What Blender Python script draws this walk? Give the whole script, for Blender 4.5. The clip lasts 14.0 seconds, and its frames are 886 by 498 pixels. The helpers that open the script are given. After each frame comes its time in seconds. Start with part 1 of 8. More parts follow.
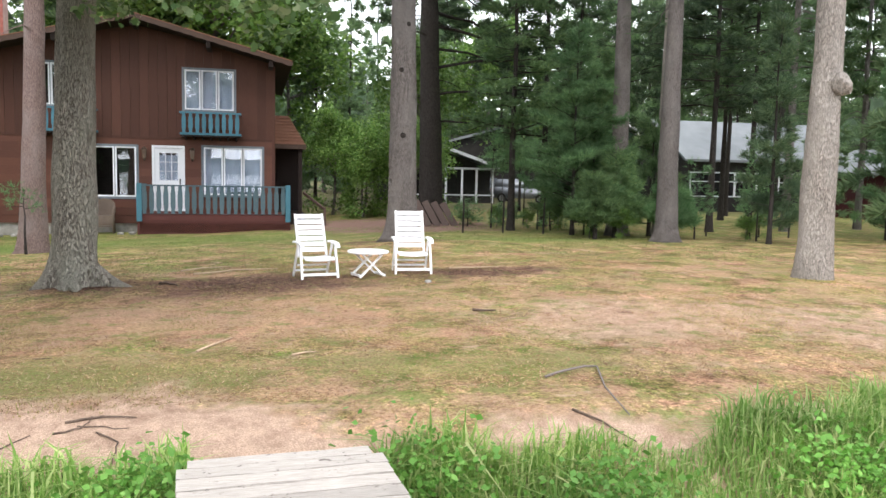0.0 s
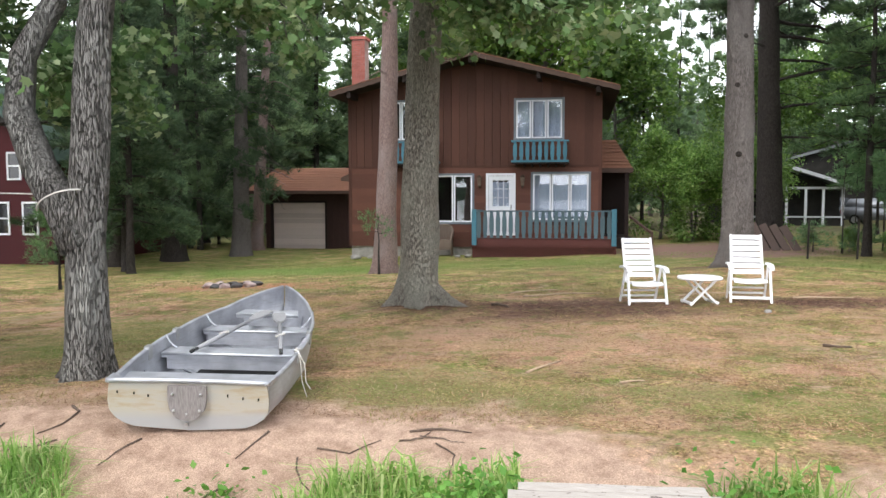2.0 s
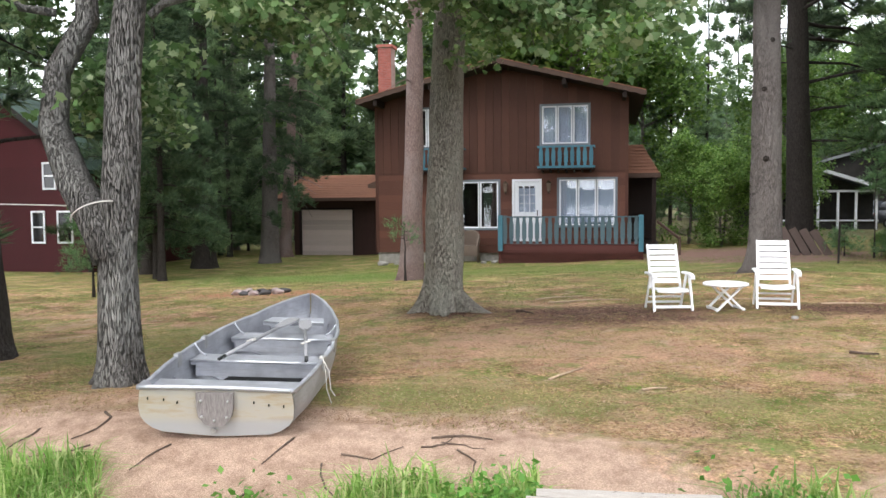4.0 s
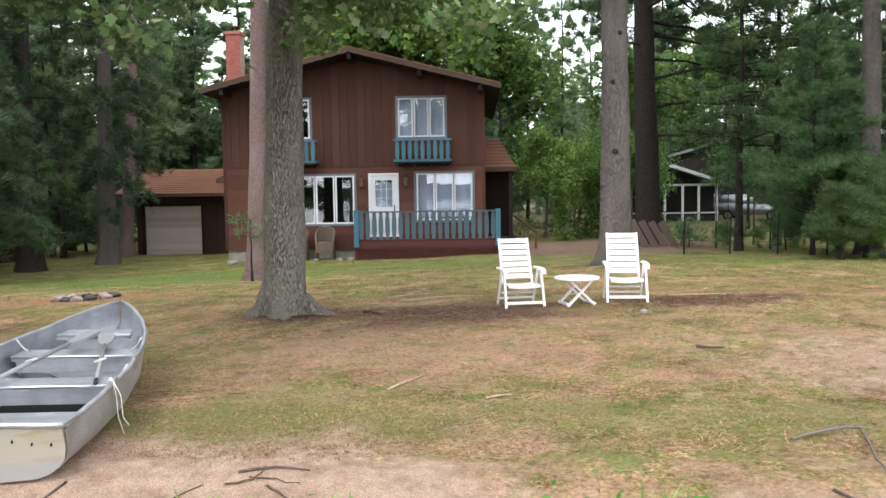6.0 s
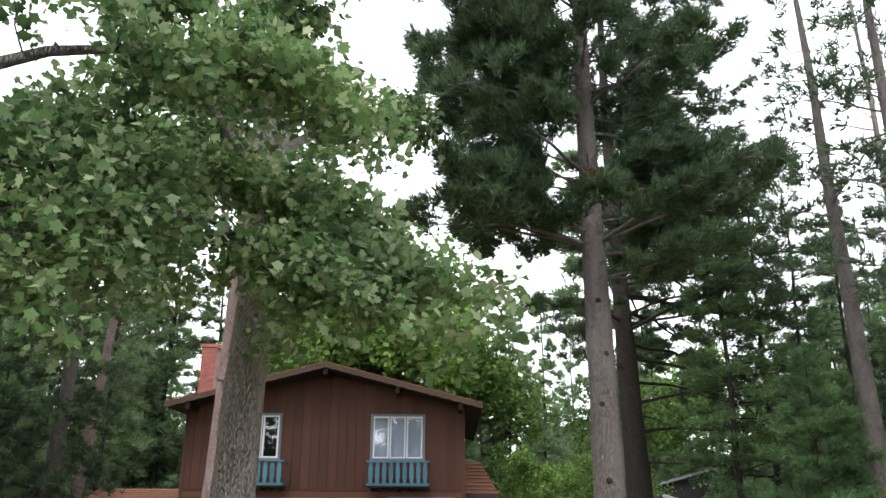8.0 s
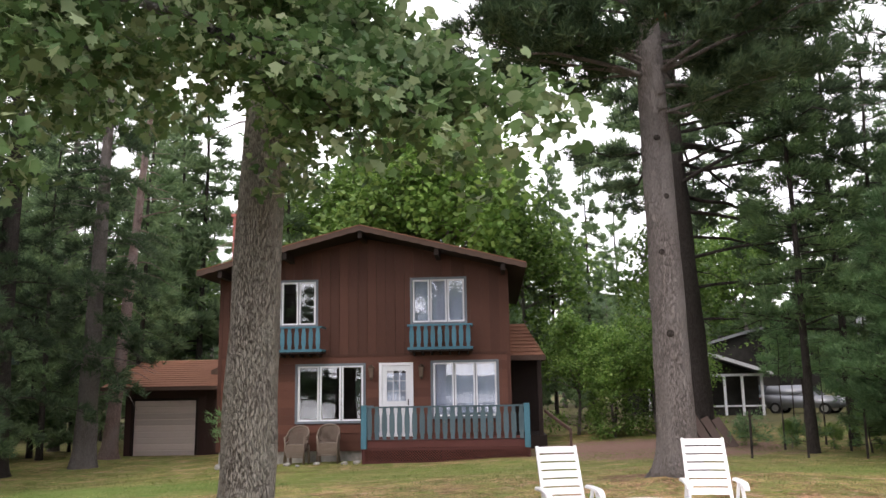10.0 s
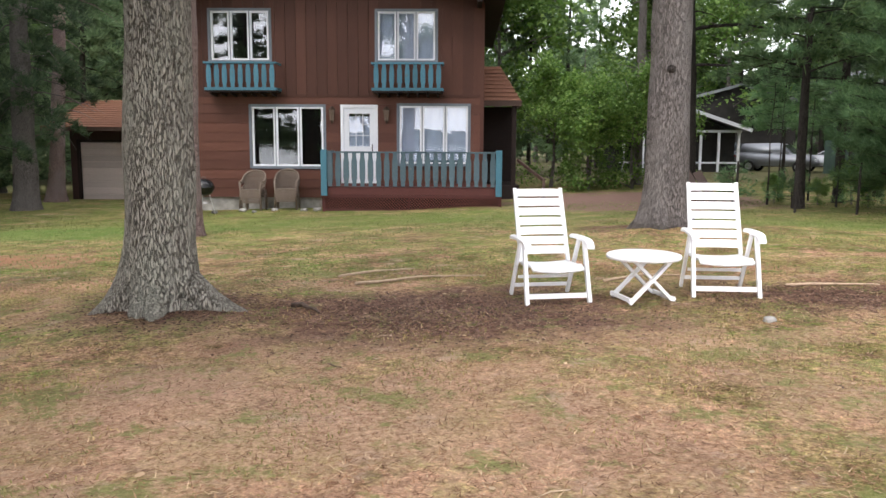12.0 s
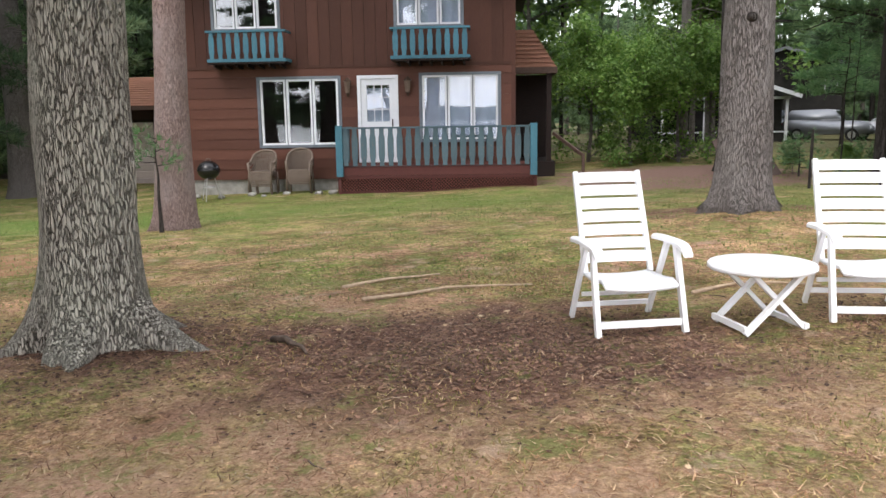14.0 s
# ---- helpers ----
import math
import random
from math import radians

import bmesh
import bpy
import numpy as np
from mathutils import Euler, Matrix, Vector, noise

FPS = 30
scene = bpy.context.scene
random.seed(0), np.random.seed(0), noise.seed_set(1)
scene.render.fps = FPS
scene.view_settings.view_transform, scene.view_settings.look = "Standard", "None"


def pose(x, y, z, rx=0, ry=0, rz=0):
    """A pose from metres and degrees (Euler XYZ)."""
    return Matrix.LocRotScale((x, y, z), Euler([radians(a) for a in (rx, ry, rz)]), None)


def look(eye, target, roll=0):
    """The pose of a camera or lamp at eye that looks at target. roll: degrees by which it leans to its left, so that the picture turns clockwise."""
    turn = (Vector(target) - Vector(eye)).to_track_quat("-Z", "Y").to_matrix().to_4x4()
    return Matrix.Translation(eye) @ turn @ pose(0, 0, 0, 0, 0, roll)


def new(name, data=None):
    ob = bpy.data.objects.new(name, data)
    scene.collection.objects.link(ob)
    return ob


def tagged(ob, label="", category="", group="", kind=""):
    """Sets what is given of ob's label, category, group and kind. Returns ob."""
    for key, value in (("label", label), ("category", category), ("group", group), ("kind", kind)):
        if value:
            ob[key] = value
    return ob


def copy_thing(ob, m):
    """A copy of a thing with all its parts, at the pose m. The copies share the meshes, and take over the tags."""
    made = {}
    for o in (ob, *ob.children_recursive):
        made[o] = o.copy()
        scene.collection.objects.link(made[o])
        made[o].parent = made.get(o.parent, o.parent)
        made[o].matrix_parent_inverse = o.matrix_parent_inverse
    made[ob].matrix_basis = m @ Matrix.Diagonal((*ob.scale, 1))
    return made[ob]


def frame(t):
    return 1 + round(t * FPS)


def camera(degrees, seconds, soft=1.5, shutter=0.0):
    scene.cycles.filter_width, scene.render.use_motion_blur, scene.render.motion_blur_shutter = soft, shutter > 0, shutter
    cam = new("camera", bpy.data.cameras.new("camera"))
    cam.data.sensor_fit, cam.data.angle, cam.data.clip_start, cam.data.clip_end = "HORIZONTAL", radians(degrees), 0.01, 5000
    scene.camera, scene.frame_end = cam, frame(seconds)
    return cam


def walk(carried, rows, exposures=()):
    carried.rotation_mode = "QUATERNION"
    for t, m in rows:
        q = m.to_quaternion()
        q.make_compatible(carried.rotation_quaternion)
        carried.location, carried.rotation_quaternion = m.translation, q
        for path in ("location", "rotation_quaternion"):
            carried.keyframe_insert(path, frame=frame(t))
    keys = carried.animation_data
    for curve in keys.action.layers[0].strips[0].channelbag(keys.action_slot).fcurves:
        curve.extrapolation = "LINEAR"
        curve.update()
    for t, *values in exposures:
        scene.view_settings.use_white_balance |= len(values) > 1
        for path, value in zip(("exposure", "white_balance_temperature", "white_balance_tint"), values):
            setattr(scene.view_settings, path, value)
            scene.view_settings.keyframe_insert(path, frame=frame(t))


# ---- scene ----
# camera and walk
EXPOSURES = [(0.0, 0.46, 6500, 10), (1.0, 0.36, 6500, 10), (6.0, 0.3, 6500, 10), (6.5, 0.45, 6500, 8), (7.2, 0.45, 6500, 10), (9.3, -0.2, 6600, 14), (10.0, 0.15, 6800, 18), (10.5, 0.4, 6800, 19),
             (11.0, 0.35, 6700, 16), (12.0, 0.37, 6600, 13), (14.0, 0.35, 6550, 12)]
cam = camera(58.2, 14.0)
PATH = [
    (0.0, look((0.524, -0.953, 1.823), (0.977, 0.985, 1.633), 1.2)),
    (0.5, look((0.542, -0.899, 1.819), (0.596, 1.091, 1.623), 0.8)),
    (1.0, look((0.525, -0.867, 1.818), (0.367, 1.118, 1.639), 0.3)),
    (1.5, look((0.505, -0.844, 1.821), (0.241, 1.133, 1.675), -0.1)),
    (2.0, look((0.484, -0.856, 1.822), (0.138, 1.11, 1.684), -0.1)),
    (2.2, look((0.475, -0.855, 1.817), (0.098, 1.104, 1.679), -0.1)),
    (4.3, look((0.582, -0.947, 1.863), (0.167, 1.006, 1.741), -0.5)),
    (4.5, look((0.6, -0.911, 1.862), (0.227, 1.049, 1.738), -0.5)),
    (5.0, look((0.657, -0.697, 1.824), (0.414, 1.28, 1.645), -0.4)),
    (5.5, look((0.652, -0.32, 1.787), (0.54, 1.663, 1.551), -1.3)),
    (6.0, look((0.782, -0.05, 1.818), (0.699, 1.943, 1.679), -0.8)),
    (6.5, look((0.832, 0.217, 1.877), (0.727, 2.213, 1.952), 1.1)),
    (7.0, look((0.795, 0.553, 1.928), (0.744, 2.517, 2.302), 0.6)),
    (7.2, look((0.772, 0.669, 1.961), (0.745, 2.607, 2.454), 0.4)),
    (9.3, look((0.808, 2.371, 1.92), (0.734, 4.247, 2.608), -1.0)),
    (9.5, look((0.76, 2.558, 1.902), (0.65, 4.465, 2.494), -0.8)),
    (10.0, look((0.688, 3.038, 1.819), (0.562, 5.005, 2.158), -1.0)),
    (10.5, look((0.684, 3.554, 1.686), (0.57, 5.549, 1.785), -0.3)),
    (11.0, look((0.644, 4.052, 1.596), (0.533, 6.047, 1.505), 0.2)),
    (11.5, look((0.648, 4.542, 1.552), (0.588, 6.531, 1.346), -0.2)),
    (12.0, look((0.666, 5.037, 1.535), (0.607, 7.018, 1.266), 0.3)),
    (12.5, look((0.615, 5.515, 1.449), (0.543, 7.489, 1.132), 0.7)),
    (13.0, look((0.659, 6.114, 1.465), (0.528, 8.08, 1.127), -0.4)),
    (13.5, look((0.573, 6.701, 1.473), (0.409, 8.659, 1.1), -1.2)),
    (14.0, look((0.547, 7.246, 1.486), (0.419, 9.214, 1.156), -0.9)),
]
walk(cam, PATH, EXPOSURES)


# ---------------- world and light ----------------
SUN_EL, SUN_AZ = radians(52), radians(200)
world = bpy.data.worlds.new("overcast_sky")
scene.world = world
world.use_nodes = True
wn = world.node_tree
wn.nodes.clear()
sky = wn.nodes.new("ShaderNodeTexSky")
sky.sky_type = 'NISHITA'
sky.sun_disc = False
sky.sun_elevation, sky.sun_rotation = SUN_EL, SUN_AZ
sky.dust_density, sky.air_density = 4.0, 1.0
veil = wn.nodes.new("ShaderNodeMix")
veil.data_type = 'RGBA'
veil.inputs[0].default_value = 0.82
veil.inputs[7].default_value = (14.0, 14.4, 15.2, 1)
bgd = wn.nodes.new("ShaderNodeBackground")
bgd.inputs[1].default_value = 0.17
wout = wn.nodes.new("ShaderNodeOutputWorld")
wn.links.new(sky.outputs[0], veil.inputs[6])
wn.links.new(veil.outputs[2], bgd.inputs[0])
wn.links.new(bgd.outputs[0], wout.inputs[0])

sun_data = bpy.data.lights.new("sun", 'SUN')
sun_data.energy, sun_data.angle, sun_data.color = 1.0, radians(14), (1.0, 0.95, 0.88)
sun = new("sun", sun_data)
sun.matrix_world = look((0, 0, 30), (30 * -math.sin(SUN_AZ) / math.tan(SUN_EL), 30 * -math.cos(SUN_AZ) / math.tan(SUN_EL), 0))

# ---------------- materials ----------------
def material(name, rough=0.8, metal=0.0, spec=0.3):
    m = bpy.data.materials.new(name)
    m.use_nodes = True
    n = m.node_tree
    b = n.nodes["Principled BSDF"]
    b.inputs["Roughness"].default_value = rough
    b.inputs["Metallic"].default_value = metal
    b.inputs["Specular IOR Level"].default_value = spec
    return m, n, b


def nd(n, kind, **sets):
    node = n.nodes.new(kind)
    for key, value in sets.items():
        node.inputs[key].default_value = value
    return node


def coords(n, scale=(1, 1, 1), which="Object", rot=(0, 0, 0)):
    tc = n.nodes.new("ShaderNodeTexCoord")
    mp = n.nodes.new("ShaderNodeMapping")
    mp.inputs["Scale"].default_value = scale
    mp.inputs["Rotation"].default_value = rot
    n.links.new(tc.outputs[which], mp.inputs[0])
    return mp.outputs[0]


def wnoise(n, vec, scale, detail=4.0, rough=0.55, distort=0.0):
    t = nd(n, "ShaderNodeTexNoise", Scale=scale, Detail=detail, Roughness=rough, Distortion=distort)
    if vec is not None:
        n.links.new(vec, t.inputs["Vector"])
    return t.outputs[0]


def ramp(n, fac, stops):
    r = n.nodes.new("ShaderNodeValToRGB")
    while len(r.color_ramp.elements) < len(stops):
        r.color_ramp.elements.new(0.5)
    for e, (p, c) in zip(r.color_ramp.elements, stops):
        e.position = p
        e.color = (*c, 1) if len(c) == 3 else c
    n.links.new(fac, r.inputs[0])
    return r.outputs[0]


def mix(n, fac, a, b, blend='MIX'):
    m = n.nodes.new("ShaderNodeMix")
    m.data_type, m.blend_type = 'RGBA', blend
    for sock, v in ((m.inputs[0], fac), (m.inputs[6], a), (m.inputs[7], b)):
        if isinstance(v, (int, float)):
            sock.default_value = v
        elif isinstance(v, tuple):
            sock.default_value = (*v, 1)
        else:
            n.links.new(v, sock)
    return m.outputs[2]


def mathn(n, op, a, b=0.0, clamp=False):
    m = n.nodes.new("ShaderNodeMath")
    m.operation, m.use_clamp = op, clamp
    for sock, v in ((m.inputs[0], a), (m.inputs[1], b)):
        if isinstance(v, (int, float)):
            sock.default_value = v
        else:
            n.links.new(v, sock)
    return m.outputs[0]


def bump(n, b, height, strength=0.5, dist=0.02):
    bp = nd(n, "ShaderNodeBump", Strength=strength, Distance=dist)
    n.links.new(height, bp.inputs["Height"])
    n.links.new(bp.outputs[0], b.inputs["Normal"])


def obj_random(n):
    return n.nodes.new("ShaderNodeObjectInfo").outputs["Random"]


def painted(name, base, dark, rough=0.7, grain=(6, 6, 60), worn=None, strength=0.3, spec=0.25):
    """Painted or stained boards: streaks along one axis, stains, a shade for each piece."""
    m, n, b = material(name, rough, 0, spec)
    v = coords(n, grain)
    streak = wnoise(n, v, 3.0, 5)
    blot = wnoise(n, coords(n, (1, 1, 1)), 0.9, 4)
    col = mix(n, ramp(n, streak, [(0.3, (0, 0, 0)), (0.75, (1, 1, 1))]), dark, base)
    col = mix(n, ramp(n, blot, [(0.35, (0, 0, 0)), (0.7, (0.45, 0.45, 0.45))]), col, dark)
    rnd = mathn(n, 'MULTIPLY_ADD', obj_random(n), 0.3)
    rnd.node.inputs[2].default_value = 0.84
    col = mix(n, 1.0, col, rnd, 'MULTIPLY')
    if worn:
        chips = wnoise(n, coords(n, (1, 1, 1)), 14.0, 6, 0.65)
        col = mix(n, ramp(n, chips, [(0.62, (0, 0, 0)), (0.68, (1, 1, 1))]), col, worn)
    n.links.new(col, b.inputs["Base Color"])
    bump(n, b, streak, strength, 0.004)
    return m


M = {}
M["siding"] = painted("siding_lap_brown", (0.135, 0.055, 0.037), (0.098, 0.04, 0.028), 0.6, (2, 40, 40))
M["siding_up"] = painted("siding_vertical_brown", (0.1, 0.043, 0.03), (0.068, 0.029, 0.021), 0.65, (40, 40, 2))
M["trim_brown"] = painted("trim_brown", (0.12, 0.075, 0.058), (0.07, 0.045, 0.036), 0.65, (8, 8, 8))
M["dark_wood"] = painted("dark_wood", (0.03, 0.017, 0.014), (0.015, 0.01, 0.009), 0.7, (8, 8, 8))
M["garage_wall"] = painted("garage_wall", (0.06, 0.03, 0.026), (0.035, 0.018, 0.016), 0.65, (30, 30, 2))
M["blue"] = painted("blue_paint", (0.085, 0.22, 0.285), (0.05, 0.15, 0.205), 0.6, (20, 20, 4), worn=(0.12, 0.13, 0.13))
M["blue_grey"] = painted("blue_grey_paint", (0.11, 0.16, 0.185), (0.07, 0.115, 0.14), 0.65, (20, 20, 4), worn=(0.15, 0.15, 0.15))
M["white"] = painted("white_paint", (0.8, 0.82, 0.86), (0.7, 0.72, 0.76), 0.45, (4, 4, 4))
M["grey_frame"] = painted("grey_window_frame", (0.2, 0.23, 0.26), (0.14, 0.16, 0.19), 0.5, (4, 4, 4))
M["porch_red"] = painted("porch_red_paint", (0.125, 0.042, 0.036), (0.075, 0.027, 0.025), 0.65, (4, 30, 30))
M["garage_door"] = painted("garage_door", (0.62, 0.53, 0.49), (0.52, 0.44, 0.41), 0.5, (3, 30, 30))
M["red_barn"] = painted("red_house_wall", (0.075, 0.012, 0.016), (0.05, 0.009, 0.012), 0.6, (3, 30, 30))
M["dock"] = painted("weathered_planks", (0.5, 0.46, 0.42), (0.27, 0.245, 0.22), 0.85, (3, 60, 60), worn=(0.11, 0.09, 0.08), strength=0.8)
M["oar_wood"] = painted("grey_oar_wood", (0.36, 0.36, 0.37), (0.24, 0.24, 0.25), 0.7, (30, 30, 30))
M["old_board"] = painted("old_grey_board", (0.27, 0.235, 0.215), (0.15, 0.125, 0.115), 0.85, (50, 50, 4), strength=0.7)


def plain(name, c, rough=0.6, metal=0.0, var=0.25, scale=6.0, spec=0.3, bmp=0.1):
    m, n, b = material(name, rough, metal, spec)
    f = wnoise(n, coords(n), scale, 5)
    d = tuple(x * (1 - var) for x in c)
    u = tuple(min(1, x * (1 + var * 0.6)) for x in c)
    n.links.new(ramp(n, f, [(0.3, d), (0.7, u)]), b.inputs["Base Color"])
    bump(n, b, f, bmp, 0.01)
    return m


M["plastic_white"] = plain("white_resin", (0.86, 0.86, 0.87), 0.38, 0, 0.06, 5.0, 0.45, 0.02)
M["concrete"] = plain("concrete", (0.3, 0.29, 0.27), 0.9, 0, 0.35, 5.0)
M["wicker"] = plain("wicker", (0.2, 0.155, 0.125), 0.7, 0, 0.4, 40.0)
M["black_metal"] = plain("black_enamel", (0.012, 0.012, 0.013), 0.25, 0, 0.3, 5.0, 0.5)
M["steel"] = plain("steel", (0.5, 0.5, 0.5), 0.4, 0.9, 0.2)
M["lamp_metal"] = plain("lantern_metal", (0.09, 0.06, 0.045), 0.5, 0.4, 0.3)
M["lamp_glass"] = plain("lantern_glass", (0.17, 0.125, 0.1), 0.25, 0, 0.2)
M["inside"] = plain("room_inside", (0.05, 0.042, 0.038), 0.9)
M["lattice_red"] = painted("lattice_red_paint", (0.24, 0.085, 0.068), (0.17, 0.06, 0.048), 0.7, (20, 20, 20))
M["panel_wood"] = painted("dark_old_boards", (0.2, 0.145, 0.125), (0.11, 0.08, 0.07), 0.85, (40, 40, 5), strength=0.6)
# bluish cloth tone that also carries the sky reflected in window_2
M["curtain"] = plain("pale_curtain_sky", (0.4, 0.46, 0.58), 0.9, 0, 0.1)
M["rope"] = plain("rope", (0.6, 0.58, 0.54), 0.9, 0, 0.2, 60)
M["stone"] = plain("fieldstone", (0.44, 0.35, 0.33), 0.85, 0, 0.5, 7.0, 0.3, 0.5)
M["burnt_stone"] = plain("sooty_stone", (0.09, 0.085, 0.085), 0.85, 0, 0.5, 7.0, 0.3, 0.5)
M["metal_roof"] = plain("pale_metal_roof", (0.2, 0.215, 0.225), 0.5, 0.2, 0.2, 0.7)
M["dark_wall"] = plain("dark_cottage_wall", (0.028, 0.026, 0.024), 0.8, 0, 0.4, 2.0)
M["green_roof"] = plain("green_roof", (0.06, 0.1, 0.08), 0.7, 0, 0.3, 2.0)
M["tyre"] = plain("tyre", (0.012, 0.012, 0.012), 0.8)
M["car_white"] = plain("car_paint_white", (0.62, 0.63, 0.66), 0.25, 0.0, 0.05, 2, 0.5, 0)
M["car_dark"] = plain("car_paint_dark", (0.05, 0.055, 0.065), 0.22, 0.2, 0.1, 2, 0.6, 0)
# dark car paint lightened to silver in place of its white reflections
M["car_glint"] = plain("car_paint_glint", (0.22, 0.235, 0.26), 0.35, 0.3, 0.1, 2, 0.6, 0)
M["car_glass"] = plain("car_glass", (0.02, 0.022, 0.025), 0.05, 0, 0.1, 2, 0.8, 0)
M["lightred"] = plain("tail_lamp_red", (0.35, 0.015, 0.015), 0.25)


def window_glass():
    m = bpy.data.materials.new("window_glass")
    m.use_nodes = True
    n = m.node_tree
    n.nodes.clear()
    out = n.nodes.new("ShaderNodeOutputMaterial")
    mx = n.nodes.new("ShaderNodeMixShader")
    mx.inputs[0].default_value = 0.14
    tr = nd(n, "ShaderNodeBsdfTransparent", Color=(0.96, 0.97, 0.98, 1))
    gl = nd(n, "ShaderNodeBsdfGlossy", Color=(0.95, 0.97, 1, 1), Roughness=0.015)
    wob = wnoise(n, coords(n), 1.3, 2)
    bp = nd(n, "ShaderNodeBump", Strength=0.05, Distance=0.02)
    n.links.new(wob, bp.inputs["Height"])
    n.links.new(bp.outputs[0], gl.inputs["Normal"])
    n.links.new(tr.outputs[0], mx.inputs[1])
    n.links.new(gl.outputs[0], mx.inputs[2])
    n.links.new(mx.outputs[0], out.inputs[0])
    return m


M["glass"] = window_glass()


def shingle(name, light, dark):
    m, n, b = material(name, 0.9, 0, 0.2)
    f = wnoise(n, coords(n), 55.0, 3)
    g = wnoise(n, coords(n), 1.4, 4)
    c = mix(n, ramp(n, f, [(0.35, (0, 0, 0)), (0.65, (1, 1, 1))]), dark, light)
    r = mathn(n, 'MULTIPLY_ADD', obj_random(n), 0.35)
    r.node.inputs[2].default_value = 0.8
    c = mix(n, 1.0, c, r, 'MULTIPLY')
    c = mix(n, ramp(n, g, [(0.45, (0, 0, 0)), (0.8, (0.5, 0.5, 0.5))]), c, dark)
    n.links.new(c, b.inputs["Base Color"])
    bump(n, b, f, 0.4, 0.005)
    return m


M["shingle"] = shingle("brown_shingle", (0.38, 0.19, 0.125), (0.22, 0.11, 0.075))
M["brick"] = shingle("red_brick", (0.52, 0.2, 0.165), (0.36, 0.125, 0.105))
M["mortar"] = plain("mortar", (0.4, 0.3, 0.27), 0.95)


def bark(name, light, dark, moss=None, sx=9.0, sz=1.6, strength=1.0, lichen=0.5):
    m, n, b = material(name, 0.95, 0, 0.1)
    v = coords(n, (sx, sx, sz))
    vor = n.nodes.new("ShaderNodeTexVoronoi")
    vor.feature = 'DISTANCE_TO_EDGE'
    vor.inputs["Scale"].default_value = 1.5
    wob = nd(n, "ShaderNodeTexNoise", Scale=1.6, Detail=3.0)
    n.links.new(v, wob.inputs["Vector"])
    add = n.nodes.new("ShaderNodeVectorMath")
    add.operation = 'MULTIPLY_ADD'
    add.inputs[1].default_value = (1.3, 1.3, 1.3)
    n.links.new(wob.outputs["Color"], add.inputs[0])
    n.links.new(v, add.inputs[2])
    n.links.new(add.outputs[0], vor.inputs["Vector"])
    fine = wnoise(n, coords(n, (30, 30, 8)), 1.6, 6, 0.65)
    ridge = ramp(n, vor.outputs["Distance"], [(0.0, (0, 0, 0)), (0.13, (1, 1, 1))])
    h = mix(n, 0.4, ridge, fine)
    c = mix(n, h, dark, light)
    c = mix(n, 1.0, c, ramp(n, fine, [(0.25, (0.6, 0.6, 0.6)), (0.75, (1.25, 1.25, 1.25))]), 'MULTIPLY')
    big = wnoise(n, coords(n, (1, 1, 0.6)), 1.6, 4)
    if moss:
        c = mix(n, ramp(n, big, [(0.45, (0, 0, 0)), (0.68, (lichen, lichen, lichen))]), c, moss)
    n.links.new(c, b.inputs["Base Color"])
    bump(n, b, h, strength, 0.03)
    return m


M["bark_oak"] = bark("oak_bark", (0.43, 0.395, 0.34), (0.115, 0.1, 0.085), (0.4, 0.4, 0.33), 32, 6.0, 1.3, 0.4)
M["bark_red"] = bark("red_pine_bark", (0.42, 0.31, 0.29), (0.17, 0.115, 0.1), (0.4, 0.34, 0.33), 26, 6.0)
M["bark_pine"] = bark("white_pine_bark", (0.26, 0.232, 0.22), (0.11, 0.096, 0.09), (0.29, 0.27, 0.255), 30, 4.5, 1.2)
M["bark_dark"] = bark("dark_pine_bark", (0.08, 0.07, 0.064), (0.028, 0.024, 0.022), None, 20, 3.0)
M["bark_maple"] = bark("silver_maple_bark", (0.29, 0.275, 0.258), (0.085, 0.077, 0.07), (0.42, 0.42, 0.39), 42, 3.4, 1.5, 0.35)
M["bark_ash"] = bark("pale_ash_bark", (0.44, 0.39, 0.35), (0.2, 0.175, 0.155), (0.52, 0.48, 0.44), 24, 7.0)
M["twig"] = plain("dead_twig", (0.12, 0.085, 0.065), 0.9, 0, 0.4, 20)
M["stick"] = plain("bare_stick", (0.45, 0.33, 0.23), 0.85, 0, 0.3, 20)
M["rust_needles"] = plain("dead_rusty_needles", (0.2, 0.06, 0.025), 0.9, 0, 0.4, 20)


def leaf(name, a, b2, c3, back=0.35, rough=0.5):
    """Foliage: a shade for each leaf or tuft, and light coming through."""
    m = bpy.data.materials.new(name)
    m.use_nodes = True
    n = m.node_tree
    b = n.nodes["Principled BSDF"]
    out = n.nodes["Material Output"]
    b.inputs["Roughness"].default_value = rough
    b.inputs["Specular IOR Level"].default_value = 0.3
    isl = n.nodes.new("ShaderNodeNewGeometry").outputs["Random Per Island"]
    clump = wnoise(n, coords(n), 0.55, 3)
    c = ramp(n, isl, [(0.0, a), (0.55, b2), (1.0, c3)])
    c = mix(n, 1.0, c, ramp(n, clump, [(0.3, (0.65, 0.7, 0.68)), (0.7, (1.25, 1.2, 1.1))]), 'MULTIPLY')
    r = mathn(n, 'MULTIPLY_ADD', obj_random(n), 0.4)
    r.node.inputs[2].default_value = 0.8
    c = mix(n, 1.0, c, r, 'MULTIPLY')
    n.links.new(c, b.inputs["Base Color"])
    t = n.nodes.new("ShaderNodeBsdfTranslucent")
    n.links.new(c, t.inputs[0])
    mx = n.nodes.new("ShaderNodeMixShader")
    mx.inputs[0].default_value = back
    n.links.new(b.outputs[0], mx.inputs[1])
    n.links.new(t.outputs[0], mx.inputs[2])
    n.links.new(mx.outputs[0], out.inputs[0])
    return m


